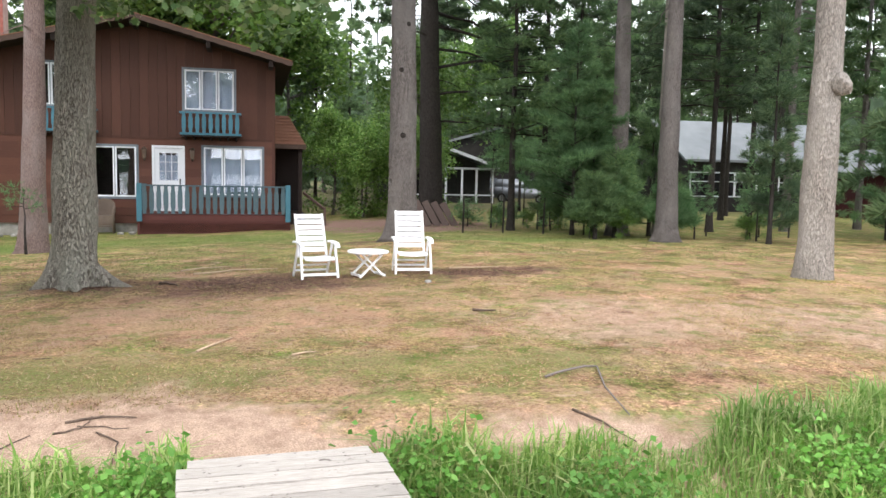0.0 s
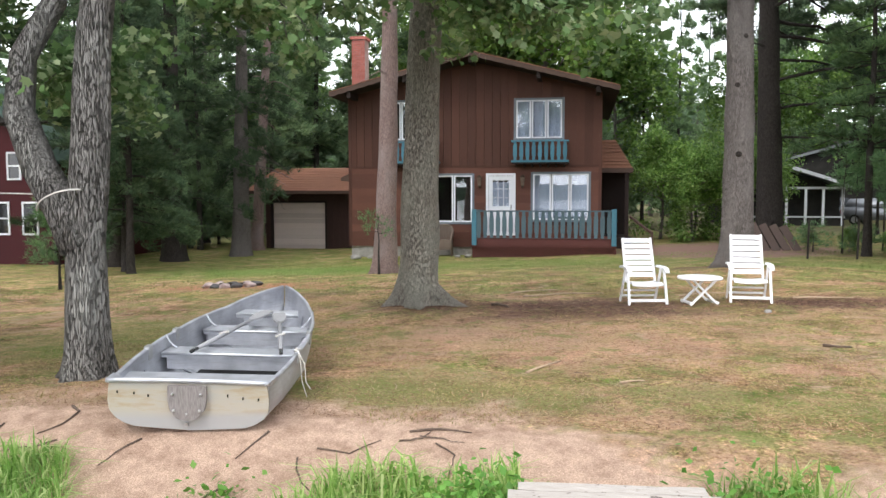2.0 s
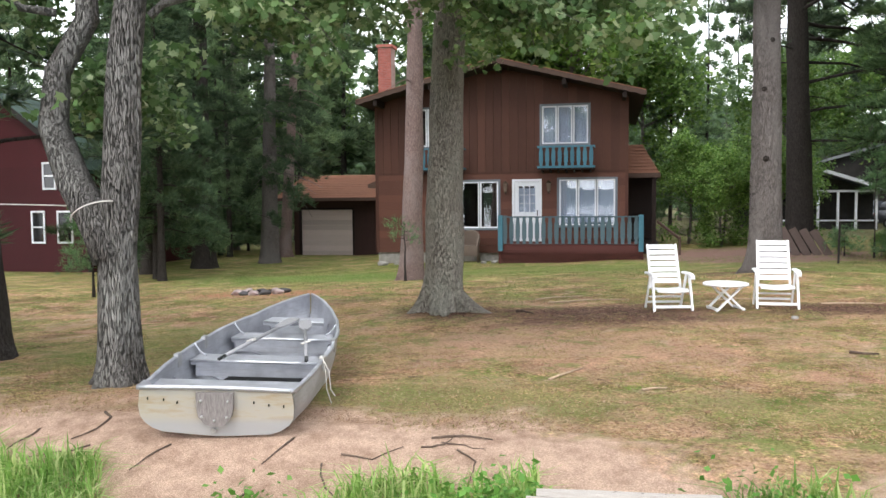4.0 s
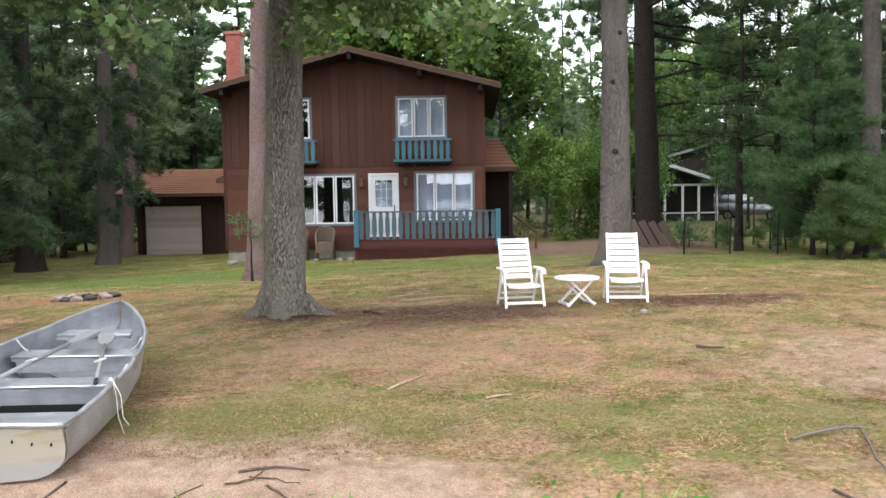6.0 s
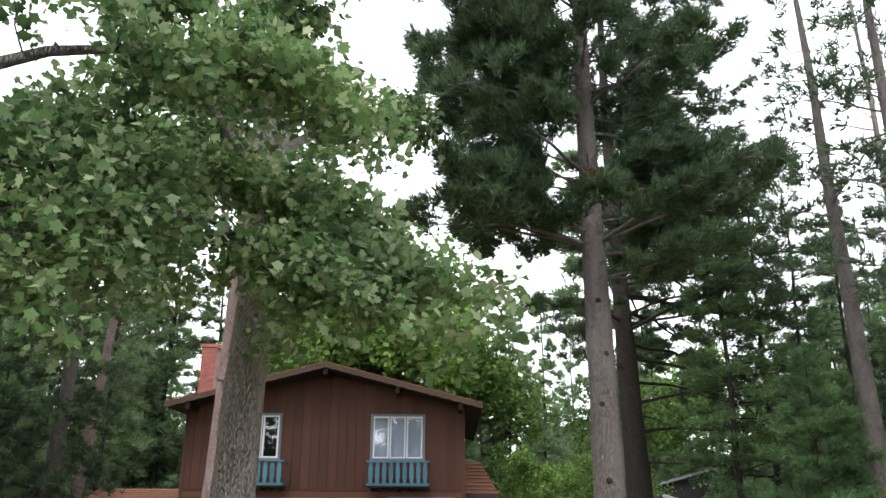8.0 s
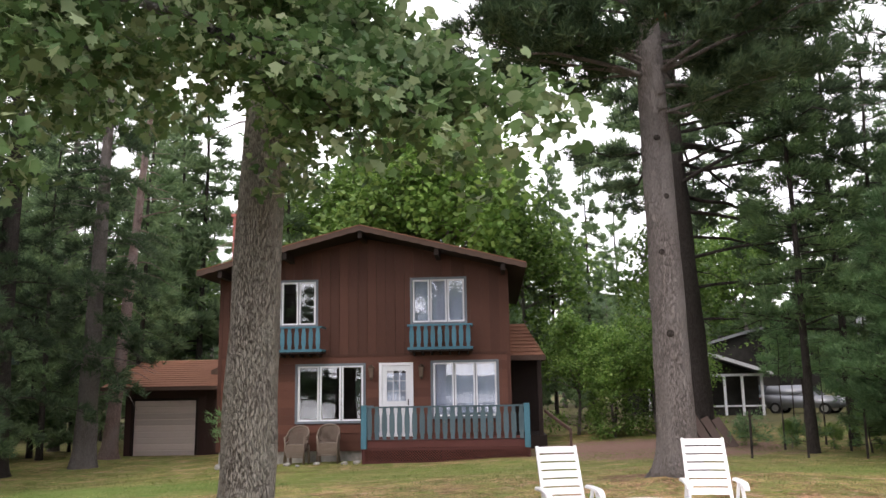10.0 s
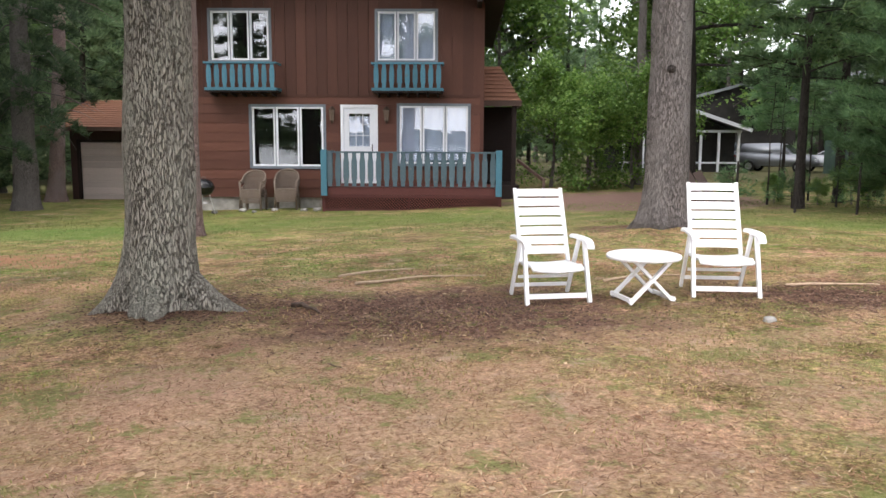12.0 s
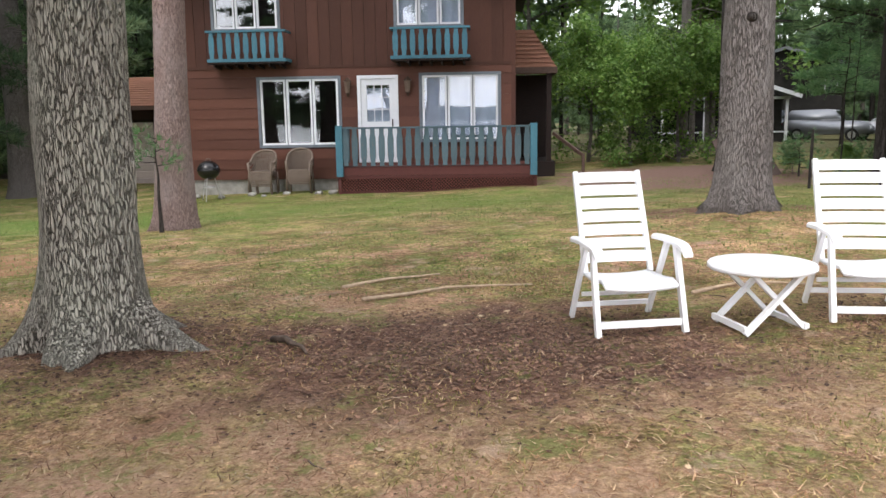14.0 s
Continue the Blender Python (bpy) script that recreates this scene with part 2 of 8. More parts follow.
M["leaf_maple"] = leaf("maple_leaf", (0.085, 0.165, 0.06), (0.16, 0.27, 0.105), (0.4, 0.48, 0.29), 0.4)
M["leaf_bright"] = leaf("bright_leaf", (0.08, 0.165, 0.035), (0.14, 0.25, 0.06), (0.25, 0.37, 0.11), 0.4)
M["needle_dark"] = leaf("dark_needles", (0.045, 0.085, 0.048), (0.08, 0.135, 0.072), (0.15, 0.21, 0.115), 0.38)
M["needle"] = leaf("pine_needles", (0.075, 0.14, 0.065), (0.13, 0.22, 0.1), (0.21, 0.31, 0.14), 0.42)
M["needle_soft"] = leaf("young_pine_needles", (0.09, 0.19, 0.085), (0.16, 0.29, 0.135), (0.25, 0.39, 0.2), 0.42)
# needle green paled in the colour to give distant trees their haze
M["needle_hazed"] = leaf("hazed_pine_needles", (0.13, 0.2, 0.11), (0.19, 0.29, 0.155), (0.28, 0.39, 0.21), 0.45)
M["grass"] = leaf("shore_grass", (0.16, 0.31, 0.06), (0.3, 0.47, 0.13), (0.62, 0.66, 0.33), 0.45)
M["lawn_grass"] = leaf("lawn_grass", (0.2, 0.2, 0.06), (0.34, 0.28, 0.11), (0.52, 0.39, 0.2), 0.45)
M["lawn_green"] = leaf("green_lawn", (0.1, 0.14, 0.04), (0.19, 0.23, 0.075), (0.34, 0.34, 0.15), 0.4)
M["weed"] = leaf("shore_weed", (0.09, 0.22, 0.035), (0.13, 0.3, 0.055), (0.2, 0.38, 0.09), 0.35)

# ---------------- building helpers ----------------
WORLD_OF = {}
BOXES = {}


def thing(name, at=(0, 0, 0), label="", category="", group="", kind="", turn=0.0):
    """An empty at the base of a thing; its parts hang under it."""
    e = new(name)
    m = Matrix.Translation(at) @ Matrix.Rotation(radians(turn), 4, 'Z')
    e.matrix_basis = m
    e.empty_display_size = 0.2
    WORLD_OF[e.name] = m
    return tagged(e, label, category, group, kind)


def hang(ob, parent, local=False):
    if parent is not None:
        ob.parent = parent
        if not local and parent.name in WORLD_OF:
            ob.matrix_parent_inverse = WORLD_OF[parent.name].inverted()
    return ob


def shade(me, smooth):
    if smooth:
        me.polygons.foreach_set("use_smooth", [True] * len(me.polygons))


def part(name, bm, mat, parent=None, label="", smooth=False, local=False):
    """A bmesh as one mesh object under a thing or a part."""
    me = bpy.data.meshes.new(name)
    bm.to_mesh(me)
    bm.free()
    me.materials.append(mat)
    shade(me, smooth)
    return tagged(hang(new(name, me), parent, local), label)


def box(name, lo, hi, mat, parent=None, label="", local=False, bev=0.0):
    """A straight block from corner to corner; alike blocks share a mesh."""
    d = tuple(round(b - a, 3) for a, b in zip(lo, hi))
    key = (d, mat.name, bev)
    if key not in BOXES:
        bm = bmesh.new()
        bmesh.ops.create_cube(bm, size=1.0)
        bmesh.ops.scale(bm, vec=d, verts=bm.verts)
        if bev:
            bmesh.ops.bevel(bm, geom=bm.edges[:], offset=bev, segments=1, affect='EDGES')
        me = bpy.data.meshes.new(name)
        bm.to_mesh(me)
        bm.free()
        me.materials.append(mat)
        BOXES[key] = me
    ob = new(name, BOXES[key])
    ob.location = [(a + b) / 2 for a, b in zip(lo, hi)]
    return tagged(hang(ob, parent, local), label)


def add_box(bm, lo, hi, m=None):
    r = bmesh.ops.create_cube(bm, size=1.0)
    d = [b - a for a, b in zip(lo, hi)]
    c = [(a + b) / 2 for a, b in zip(lo, hi)]
    for v in r["verts"]:
        v.co = Vector((v.co.x * d[0] + c[0], v.co.y * d[1] + c[1], v.co.z * d[2] + c[2]))
        if m is not None:
            v.co = m @ v.co
    return r["verts"]


def bar(bm, a, b, w, h, up=(0, 0, 1)):
    """A rectangular bar from a to b, w across and h high."""
    a, b = Vector(a), Vector(b)
    d = (b - a).normalized()
    s = d.cross(Vector(up))
    s = s.normalized() if s.length > 1e-4 else Vector((1, 0, 0))
    u = s.cross(d).normalized()
    vs = [bm.verts.new(p + s * (i * w / 2) + u * (j * h / 2)) for p in (a, b) for i, j in ((-1, -1), (1, -1), (1, 1), (-1, 1))]
    for f in ((0, 1, 2, 3), (7, 6, 5, 4), (0, 4, 5, 1), (1, 5, 6, 2), (2, 6, 7, 3), (3, 7, 4, 0)):
        bm.faces.new([vs[i] for i in f])
    return vs


def tube(bm, pts, radii, sides=8, rough=0.0, seed=0, cap=True):
    """A tapered round limb along a line of points."""
    pts = [Vector(p) for p in pts]
    rings = []
    u = None
    for i, p in enumerate(pts):
        d = (pts[min(i + 1, len(pts) - 1)] - pts[max(i - 1, 0)]).normalized()
        if u is None:
            u = d.cross(Vector((0.31, 0.95, 0.05))).normalized()
        u = (u - d * u.dot(d)).normalized()
        w = d.cross(u)
        ring = []
        for k in range(sides):
            a = 2 * math.pi * k / sides
            o = u * math.cos(a) + w * math.sin(a)
            r = radii[i]
            if rough:
                r *= 1 + rough * noise.noise(Vector((p.x * 1.7 + o.x * 2.2 + seed, p.y * 1.7 + o.y * 2.2, p.z * 0.9)))
            ring.append(bm.verts.new(p + o * r))
        rings.append(ring)
    for a, b in zip(rings, rings[1:]):
        for k in range(sides):
            bm.faces.new((a[k], a[(k + 1) % sides], b[(k + 1) % sides], b[k]))
    if cap:
        bm.faces.new(rings[-1])
        bm.faces.new(rings[0][::-1])
    return rings


def soup(name, verts, per, mat, parent=None, label="", smooth=False):
    """Many small flat pieces of per corners each, as one mesh."""
    verts = np.asarray(verts, dtype=np.float32).reshape(-1, 3)
    nf = len(verts) // per
    me = bpy.data.meshes.new(name)
    me.vertices.add(nf * per)
    me.vertices.foreach_set("co", verts[:nf * per].ravel())
    me.loops.add(nf * per)
    me.loops.foreach_set("vertex_index", np.arange(nf * per, dtype=np.int32))
    me.polygons.add(nf)
    me.polygons.foreach_set("loop_start", np.arange(0, nf * per, per, dtype=np.int32))
    me.materials.append(mat)
    me.update(calc_edges=True)
    me.validate()
    shade(me, smooth)
    return tagged(hang(new(name, me), parent), label)


def sstep(a, b, v):
    t = min(1.0, max(0.0, (v - a) / (b - a)))
    return t * t * (3 - 2 * t)


# ---------------- ground ----------------
def gz(x, y):
    """Height of the ground."""
    z = 0.035 * (min(6.0, max(-11.0, x)) - 2.5) * sstep(3.0, 11.0, y)
    z -= 0.26 * sstep(15, 27, y)
    edge = 5.6 + 0.35 * math.sin(x * 0.9 + 1.0) - 0.75 * sstep(-1.2, 0.2, x) + 0.35 * sstep(2.0, 4.0, x)
    z -= 0.42 * sstep(edge, edge - 1.9, y)
    z -= 1.3 * sstep(3.3, 1.2, y)
    z += 0.035 * noise.noise(Vector((x * 0.45, y * 0.45, 0.0))) + 0.012 * noise.noise(Vector((x * 2.1, y * 2.1, 3.0)))
    z += 0.1 * math.exp(-((x + 2.42) ** 2 + (y - 12.68) ** 2) / 1.2) + 0.12 * math.exp(-((x - 4.06) ** 2 + (y - 18.75) ** 2) / 2.0)
    return z


def spread(lo, hi, step, reach):
    mid = list(np.arange(lo, hi + step / 2, step))
    out, d = [], step
    v = hi
    while v < reach:
        d *= 1.35
        v += d
        out.append(v)
    back, d, v = [], step, lo
    while v > -reach:
        d *= 1.35
        v -= d
        back.append(v)
    return back[::-1] + mid + out


def ground_material():
    m, n, b = material("lawn_and_sand", 0.95, 0, 0.12)
    P = coords(n)
    sep = n.nodes.new("ShaderNodeSeparateXYZ")
    n.links.new(P, sep.inputs[0])
    X, Y = sep.outputs[0], sep.outputs[1]
    warp = wnoise(n, P, 0.9, 5, 0.6)
    warp2 = wnoise(n, P, 3.2, 5, 0.65)
    fine = wnoise(n, P, 38.0, 5, 0.7)
    crumbs = wnoise(n, coords(n, (1, 1, 1), rot=(0, 0, 0.7)), 90.0, 3, 0.7)

    def blob(cx, cy, rx, ry, soft=0.55, wob=1.6):
        a = mathn(n, 'POWER', mathn(n, 'DIVIDE', mathn(n, 'SUBTRACT', X, cx), rx), 2.0)
        c = mathn(n, 'POWER', mathn(n, 'DIVIDE', mathn(n, 'SUBTRACT', Y, cy), ry), 2.0)
        d = mathn(n, 'SQRT', mathn(n, 'ADD', a, c))
        w = mathn(n, 'MULTIPLY', mathn(n, 'SUBTRACT', warp, 0.5), wob)
        w2 = mathn(n, 'MULTIPLY', mathn(n, 'SUBTRACT', warp2, 0.5), 1.3)
        d = mathn(n, 'ADD', d, mathn(n, 'ADD', w, w2))
        return ramp(n, d, [(1 - soft, (1, 1, 1)), (1.0, (0, 0, 0))])

    straw = mix(n, ramp(n, fine, [(0.3, (0, 0, 0)), (0.72, (1, 1, 1))]), (0.24, 0.15, 0.08), (0.64, 0.465, 0.29))
    green = mix(n, ramp(n, fine, [(0.3, (0, 0, 0)), (0.72, (1, 1, 1))]), (0.12, 0.13, 0.04), (0.4, 0.365, 0.155))
    lush = mix(n, fine, (0.085, 0.15, 0.03), (0.22, 0.3, 0.075))
    soil = mix(n, ramp(n, fine, [(0.3, (0, 0, 0)), (0.72, (1, 1, 1))]), (0.28, 0.15, 0.105), (0.7, 0.46, 0.345))
    sand = mix(n, ramp(n, crumbs, [(0.3, (0, 0, 0)), (0.7, (1, 1, 1))]), (0.36, 0.235, 0.17), (0.77, 0.57, 0.44))
    sand = mix(n, 1.0, sand, ramp(n, wnoise(n, P, 4.5, 7, 0.72), [(0.34, (0.68, 0.63, 0.6)), (0.6, (1.1, 1.1, 1.1))]), 'MULTIPLY')
    mulch = mix(n, ramp(n, wnoise(n, P, 13.0, 8, 0.75), [(0.38, (0, 0, 0)), (0.64, (1, 1, 1))]), (0.075, 0.037, 0.028), (0.29, 0.165, 0.125))
    wide = wnoise(n, P, 0.42, 5, 0.62)
    c = mix(n, ramp(n, wide, [(0.41, (0, 0, 0)), (0.52, (1, 1, 1))]), straw, green)
    c = mix(n, ramp(n, wnoise(n, coords(n, (1, 1, 1), rot=(0, 0, 1.1)), 1.15, 6, 0.68), [(0.5, (0, 0, 0)), (0.6, (0.95, 0.95, 0.95))]), c, soil)
    c = mix(n, ramp(n, wnoise(n, coords(n, (1, 1, 1), rot=(0, 0, 2.9)), 1.1, 7, 0.7), [(0.53, (0, 0, 0)), (0.61, (0.95, 0.95, 0.95))]), c, lush)
    c = mix(n, ramp(n, wnoise(n, coords(n, (1, 1, 1), rot=(0, 0, 0.4)), 2.3, 6, 0.72), [(0.6, (0, 0, 0)), (0.68, (0.8, 0.8, 0.8))]), c, mulch)
    mid = wnoise(n, P, 9.0, 6, 0.72)
    c = mix(n, ramp(n, mid, [(0.5, (0, 0, 0)), (0.63, (0.8, 0.8, 0.8))]), c, soil)
    c = mix(n, ramp(n, wnoise(n, coords(n, (1, 1, 1), rot=(0, 0, 2.2)), 6.0, 6, 0.72), [(0.52, (0, 0, 0)), (0.66, (0.75, 0.75, 0.75))]), c, green)
    c = mix(n, 1.0, c, ramp(n, wnoise(n, P, 17.0, 8, 0.8), [(0.36, (0.42, 0.38, 0.34)), (0.6, (1.55, 1.51, 1.43))]), 'MULTIPLY')
    c = mix(n, 1.0, c, ramp(n, wnoise(n, coords(n, (1, 1, 1), rot=(0, 0, 1.7)), 1.3, 7, 0.72), [(0.36, (0.5, 0.46, 0.42)), (0.62, (1.26, 1.25, 1.22))]), 'MULTIPLY')
    c = mix(n, 1.0, c, ramp(n, wnoise(n, coords(n, (1, 1, 1), rot=(0, 0, 0.5)), 40.0, 6, 0.8), [(0.38, (0.56, 0.54, 0.52)), (0.6, (1.34, 1.33, 1.3))]), 'MULTIPLY')
    far = ramp(n, mathn(n, 'MULTIPLY', Y, 0.02), [(0.33, (0, 0, 0)), (0.46, (0.6, 0.6, 0.6))])
    c = mix(n, mathn(n, 'MULTIPLY', far, ramp(n, warp, [(0.3, (0.35, 0.35, 0.35)), (0.62, (1, 1, 1))])), c, lush)
    rust = mix(n, ramp(n, wnoise(n, coords(n, (1, 1, 1), rot=(0, 0, 0.9)), 26.0, 7, 0.78), [(0.34, (0, 0, 0)), (0.66, (1, 1, 1))]), (0.22, 0.11, 0.065), (0.78, 0.52, 0.36))
    c = mix(n, mathn(n, 'MULTIPLY', ramp(n, wnoise(n, coords(n, (1, 1, 1), rot=(0, 0, 2.0)), 0.85, 7, 0.74), [(0.47, (0, 0, 0)), (0.56, (0.55, 0.55, 0.55))]), ramp(n, mathn(n, 'MULTIPLY', Y, 0.05), [(0.62, (1, 1, 1)), (0.8, (0, 0, 0))])), c, rust)
    for spot, tone in (((0.5, 12.4, 2.4, 1.7), mulch), ((-2.2, 12.6, 1.3, 0.9), mulch), ((-7.4, 16.8, 2.8, 1.2), soil),
                       ((4.1, 19.3, 1.9, 1.2), mulch), ((5.4, 8.2, 2.9, 1.6), sand), ((9.0, 7.0, 3.0, 1.5), sand),
                       ((0.3, 9.5, 2.6, 2.0), rust), ((4.5, 12.6, 1.6, 0.8), mulch), ((-1.1, 9.6, 1.9, 1.6), rust), ((-1.4, 10.3, 0.9, 0.5), soil)):
        f = blob(*spot)
        k = 0.92 if tone is mulch else 0.75 if tone is sand else 0.5
        c = mix(n, mathn(n, 'MULTIPLY', f, k), c, tone)
    tuft = ramp(n, wnoise(n, coords(n, (1, 1, 1), rot=(0, 0, 1.4)), 1.7, 8, 0.76), [(0.53, (0, 0, 0)), (0.6, (0.75, 0.75, 0.75))])
    c = mix(n, tuft, c, mix(n, 0.5, green, lush))
    scuff = ramp(n, wnoise(n, coords(n, (1, 1, 1), rot=(0, 0, 2.6)), 2.9, 8, 0.78), [(0.57, (0, 0, 0)), (0.66, (0.7, 0.7, 0.7))])
    c = mix(n, scuff, c, mulch)
    pale = ramp(n, wnoise(n, coords(n, (1, 1, 1), rot=(0, 0, 0.2)), 1.9, 8, 0.76), [(0.56, (0, 0, 0)), (0.64, (0.6, 0.6, 0.6))])
    c = mix(n, pale, c, sand)
    c = mix(n, mathn(n, 'MULTIPLY', blob(-7.4, 16.9, 3.0, 1.1), 0.9), c, (0.45, 0.22, 0.13))
    c = mix(n, mathn(n, 'MULTIPLY', blob(5.6, 28.5, 4.4, 4.4, 0.3, 0.8), 0.96), c, (0.3, 0.185, 0.15))
    c = mix(n, mathn(n, 'MULTIPLY', blob(-8.5, 22.5, 5.5, 2.6), 0.75), c, (0.13, 0.23, 0.05))
    c = mix(n, mathn(n, 'MULTIPLY', blob(-5.6, 9.6, 2.6, 3.4), 0.5), c, lush)
    c = mix(n, mathn(n, 'MULTIPLY', blob(-0.9, 6.6, 2.4, 1.2), 0.45), c, lush)
    c = mix(n, mathn(n, 'MULTIPLY', blob(2.6, 6.3, 2.2, 0.8), 0.5), c, lush)
    c = mix(n, mathn(n, 'MULTIPLY', blob(7.6, 20.2, 4.0, 1.6), 0.7), c, lush)
    c = mix(n, mathn(n, 'MULTIPLY', blob(-1.5, 24.0, 5.0, 2.2), 0.55), c, lush)
    c = mix(n, mathn(n, 'MULTIPLY', blob(-0.5, 6.4, 2.6, 0.7), 0.6), c, green)
    # bare sandy bank along the shore
    shore = mathn(n, 'ADD', Y, mathn(n, 'MULTIPLY', mathn(n, 'SUBTRACT', warp, 0.5), 2.2))
    shore = mathn(n, 'ADD', shore, mathn(n, 'MULTIPLY', mathn(n, 'SUBTRACT', warp2, 0.5), 0.9))
    left = ramp(n, mathn(n, 'MULTIPLY_ADD', X, -0.2), [(0.2, (0, 0, 0)), (0.55, (1, 1, 1))])
    shore = mathn(n, 'SUBTRACT', shore, mathn(n, 'MULTIPLY', left, 1.25))
    c = mix(n, ramp(n, mathn(n, 'MULTIPLY', shore, 0.1), [(0.43, (1, 1, 1)), (0.48, (0, 0, 0))]), c, sand)
    deep = ramp(n, mathn(n, 'MULTIPLY', Y, 0.1), [(0.3, (1, 1, 1)), (0.36, (0, 0, 0))])
    c = mix(n, deep, c, (0.09, 0.065, 0.05))
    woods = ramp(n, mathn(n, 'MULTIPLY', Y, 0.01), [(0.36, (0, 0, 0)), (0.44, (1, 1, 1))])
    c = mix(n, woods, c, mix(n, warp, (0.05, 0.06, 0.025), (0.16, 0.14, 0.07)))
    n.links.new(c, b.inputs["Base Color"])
    h = mix(n, 0.5, fine, mix(n, 0.5, crumbs, warp2))
    bump(n, b, mix(n, 0.4, h, wnoise(n, P, 17.0, 8, 0.8)), 1.0, 0.09)
    return m


M["ground"] = ground_material()
gx, gy = spread(-11.0, 13.0, 0.2, 1500), spread(2.2, 24.0, 0.2, 1500)
gv = [(x, y, gz(x, y)) for y in gy for x in gx]
nx = len(gx)
gf = [(j * nx + i, j * nx + i + 1, (j + 1) * nx + i + 1, (j + 1) * nx + i) for j in range(len(gy) - 1) for i in range(nx - 1)]
gme = bpy.data.meshes.new("ground")
gme.from_pydata(gv, [], gf)
gme.materials.append(M["ground"])
shade(gme, True)
tagged(new("ground", gme), "patchy dry lawn with pine needles sloping to a sandy bank", "ground", kind="structure")

wm, wnn, wb = material("lake_water", 0.06, 0, 0.5)
wb.inputs["Base Color"].default_value = (0.03, 0.045, 0.05, 1)
bump(wnn, wb, wnoise(wnn, coords(wnn), 1.4, 4), 0.35, 0.05)
wbm = bmesh.new()
wv = [wbm.verts.new(p) for p in ((-900, -900, -0.62), (900, -900, -0.62), (900, 3.2, -0.62), (-900, 3.2, -0.62))]
wbm.faces.new(wv)
lake = part("water", wbm, wm)
tagged(lake, "calm grey lake water behind the grassy shore", "water", kind="structure")

# ---------------- the brown two-storey house ----------------
HX0, HX1, HY = -8.45, 1.13, 29.0
H_SEAM, H_BASE, H_BACK = 2.87, -0.18, 39.0
RIDGE_X, RIDGE_Z, EAVE_Z, SLOPE = -3.58, 6.95, 5.62, 0.2557
house = thing("house", (RIDGE_X, 34, -0.5), "brown two-storey cottage with low gable and blue balconies", "house")


def roof_z(x):
    return RIDGE_Z - abs(x - RIDGE_X) * SLOPE


# openings of the front: x0, x1, z0, z1
OPEN_UP = [(-6.98, -5.2, 3.86, 5.32), (-2.03, -0.28, 3.86, 5.3)]
OPEN_LOW = [(-5.82, -3.62, 0.74, 2.54), (-3.1, -2.03, 0.24, 2.57), (-1.39, 0.7, 0.84, 2.58)]
OPENINGS = OPEN_UP + OPEN_LOW


def wall_with_openings(bm, x0, x1, z0, z1, y0, y1, holes):
    xs = sorted({x0, x1, *[v for h in holes for v in h[:2]]})
    zs = sorted({z0, z1, *[v for h in holes for v in h[2:]]})
    for a, b in zip(xs, xs[1:]):
        for c, d in zip(zs, zs[1:]):
            mx, mz = (a + b) / 2, (c + d) / 2
            if not any(h[0] < mx < h[1] and h[2] < mz < h[3] for h in holes):
                add_box(bm, (a, y0, c), (b, y1, d))


bm = bmesh.new()
wall_with_openings(bm, HX0 + 0.02, HX1 - 0.02, H_BASE, 5.7, HY + 0.03, HY + 0.17, OPENINGS)
front = part("wall", bm, M["siding_up"], house)
bm = bmesh.new()
gab = [bm.verts.new(p) for y in (HY + 0.03, HY + 0.17) for p in ((HX0 + 0.02, y, 5.7), (HX1 - 0.02, y, 5.7), (RIDGE_X, y, roof_z(RIDGE_X) - 0.22))]
for f in ((0, 1, 2), (5, 4, 3), (0, 3, 4, 1), (1, 4, 5, 2), (2, 5, 3, 0)):
    bm.faces.new([gab[i] for i in f])
part("gable", bm, M["siding_up"], house)
for nm, lo, hi in (("side_wall", (HX0, HY + 0.17, H_BASE), (HX0 + 0.15, H_BACK, 5.55)), ("side_wall", (HX1 - 0.15, HY + 0.17, H_BASE), (HX1, H_BACK, 5.55)),
                   ("back_wall", (HX0 + 0.15, H_BACK - 0.15, H_BASE), (HX1 - 0.15, H_BACK, 5.55))):
    box(nm, lo, hi, M["siding"], house)
box("floor_slab", (HX0 + 0.15, HY + 0.17, 0.0), (HX1 - 0.15, H_BACK - 0.15, 0.2), M["inside"], house)
box("upper_floor", (HX0 + 0.15, HY + 0.17, 2.8), (HX1 - 0.15, H_BACK - 0.15, 3.0), M["inside"], house)
box("room_divider", (HX0 + 0.15, HY + 4.0, 0.2), (HX1 - 0.15, HY + 4.1, 5.4), M["inside"], house)
box("foundation", (HX0 + 0.06, HY + 0.06, -0.95), (HX1 - 0.06, H_BACK - 0.05, H_BASE), M["concrete"], house, "grey concrete foundation")

# lap boards of the ground floor, course by course between the openings
zc = H_BASE
course = 0.278
while zc < H_SEAM - 0.05:
    zt = min(zc + course, H_SEAM)
    cuts = sorted([h for h in OPEN_LOW if h[2] < zt - 0.02 and h[3] > zc + 0.02])
    x = HX0
    for h in cuts + [(HX1, HX1, 0, 0)]:
        if h[0] - x > 0.05:
            bm = bmesh.new()
            vs = [bm.verts.new(p) for xx in (x, h[0]) for p in ((xx, HY + 0.03, zc), (xx, HY - 0.022, zc), (xx, HY - 0.006, zt - 0.004), (xx, HY + 0.03, zt - 0.004))]
            for f in ((0, 1, 2, 3), (7, 6, 5, 4), (0, 4, 5, 1), (1, 5, 6, 2), (2, 6, 7, 3)):
                bm.faces.new([vs[i] for i in f])
            part("lap_board", bm, M["siding"], front)
        x = max(x, h[1])
    zc += course
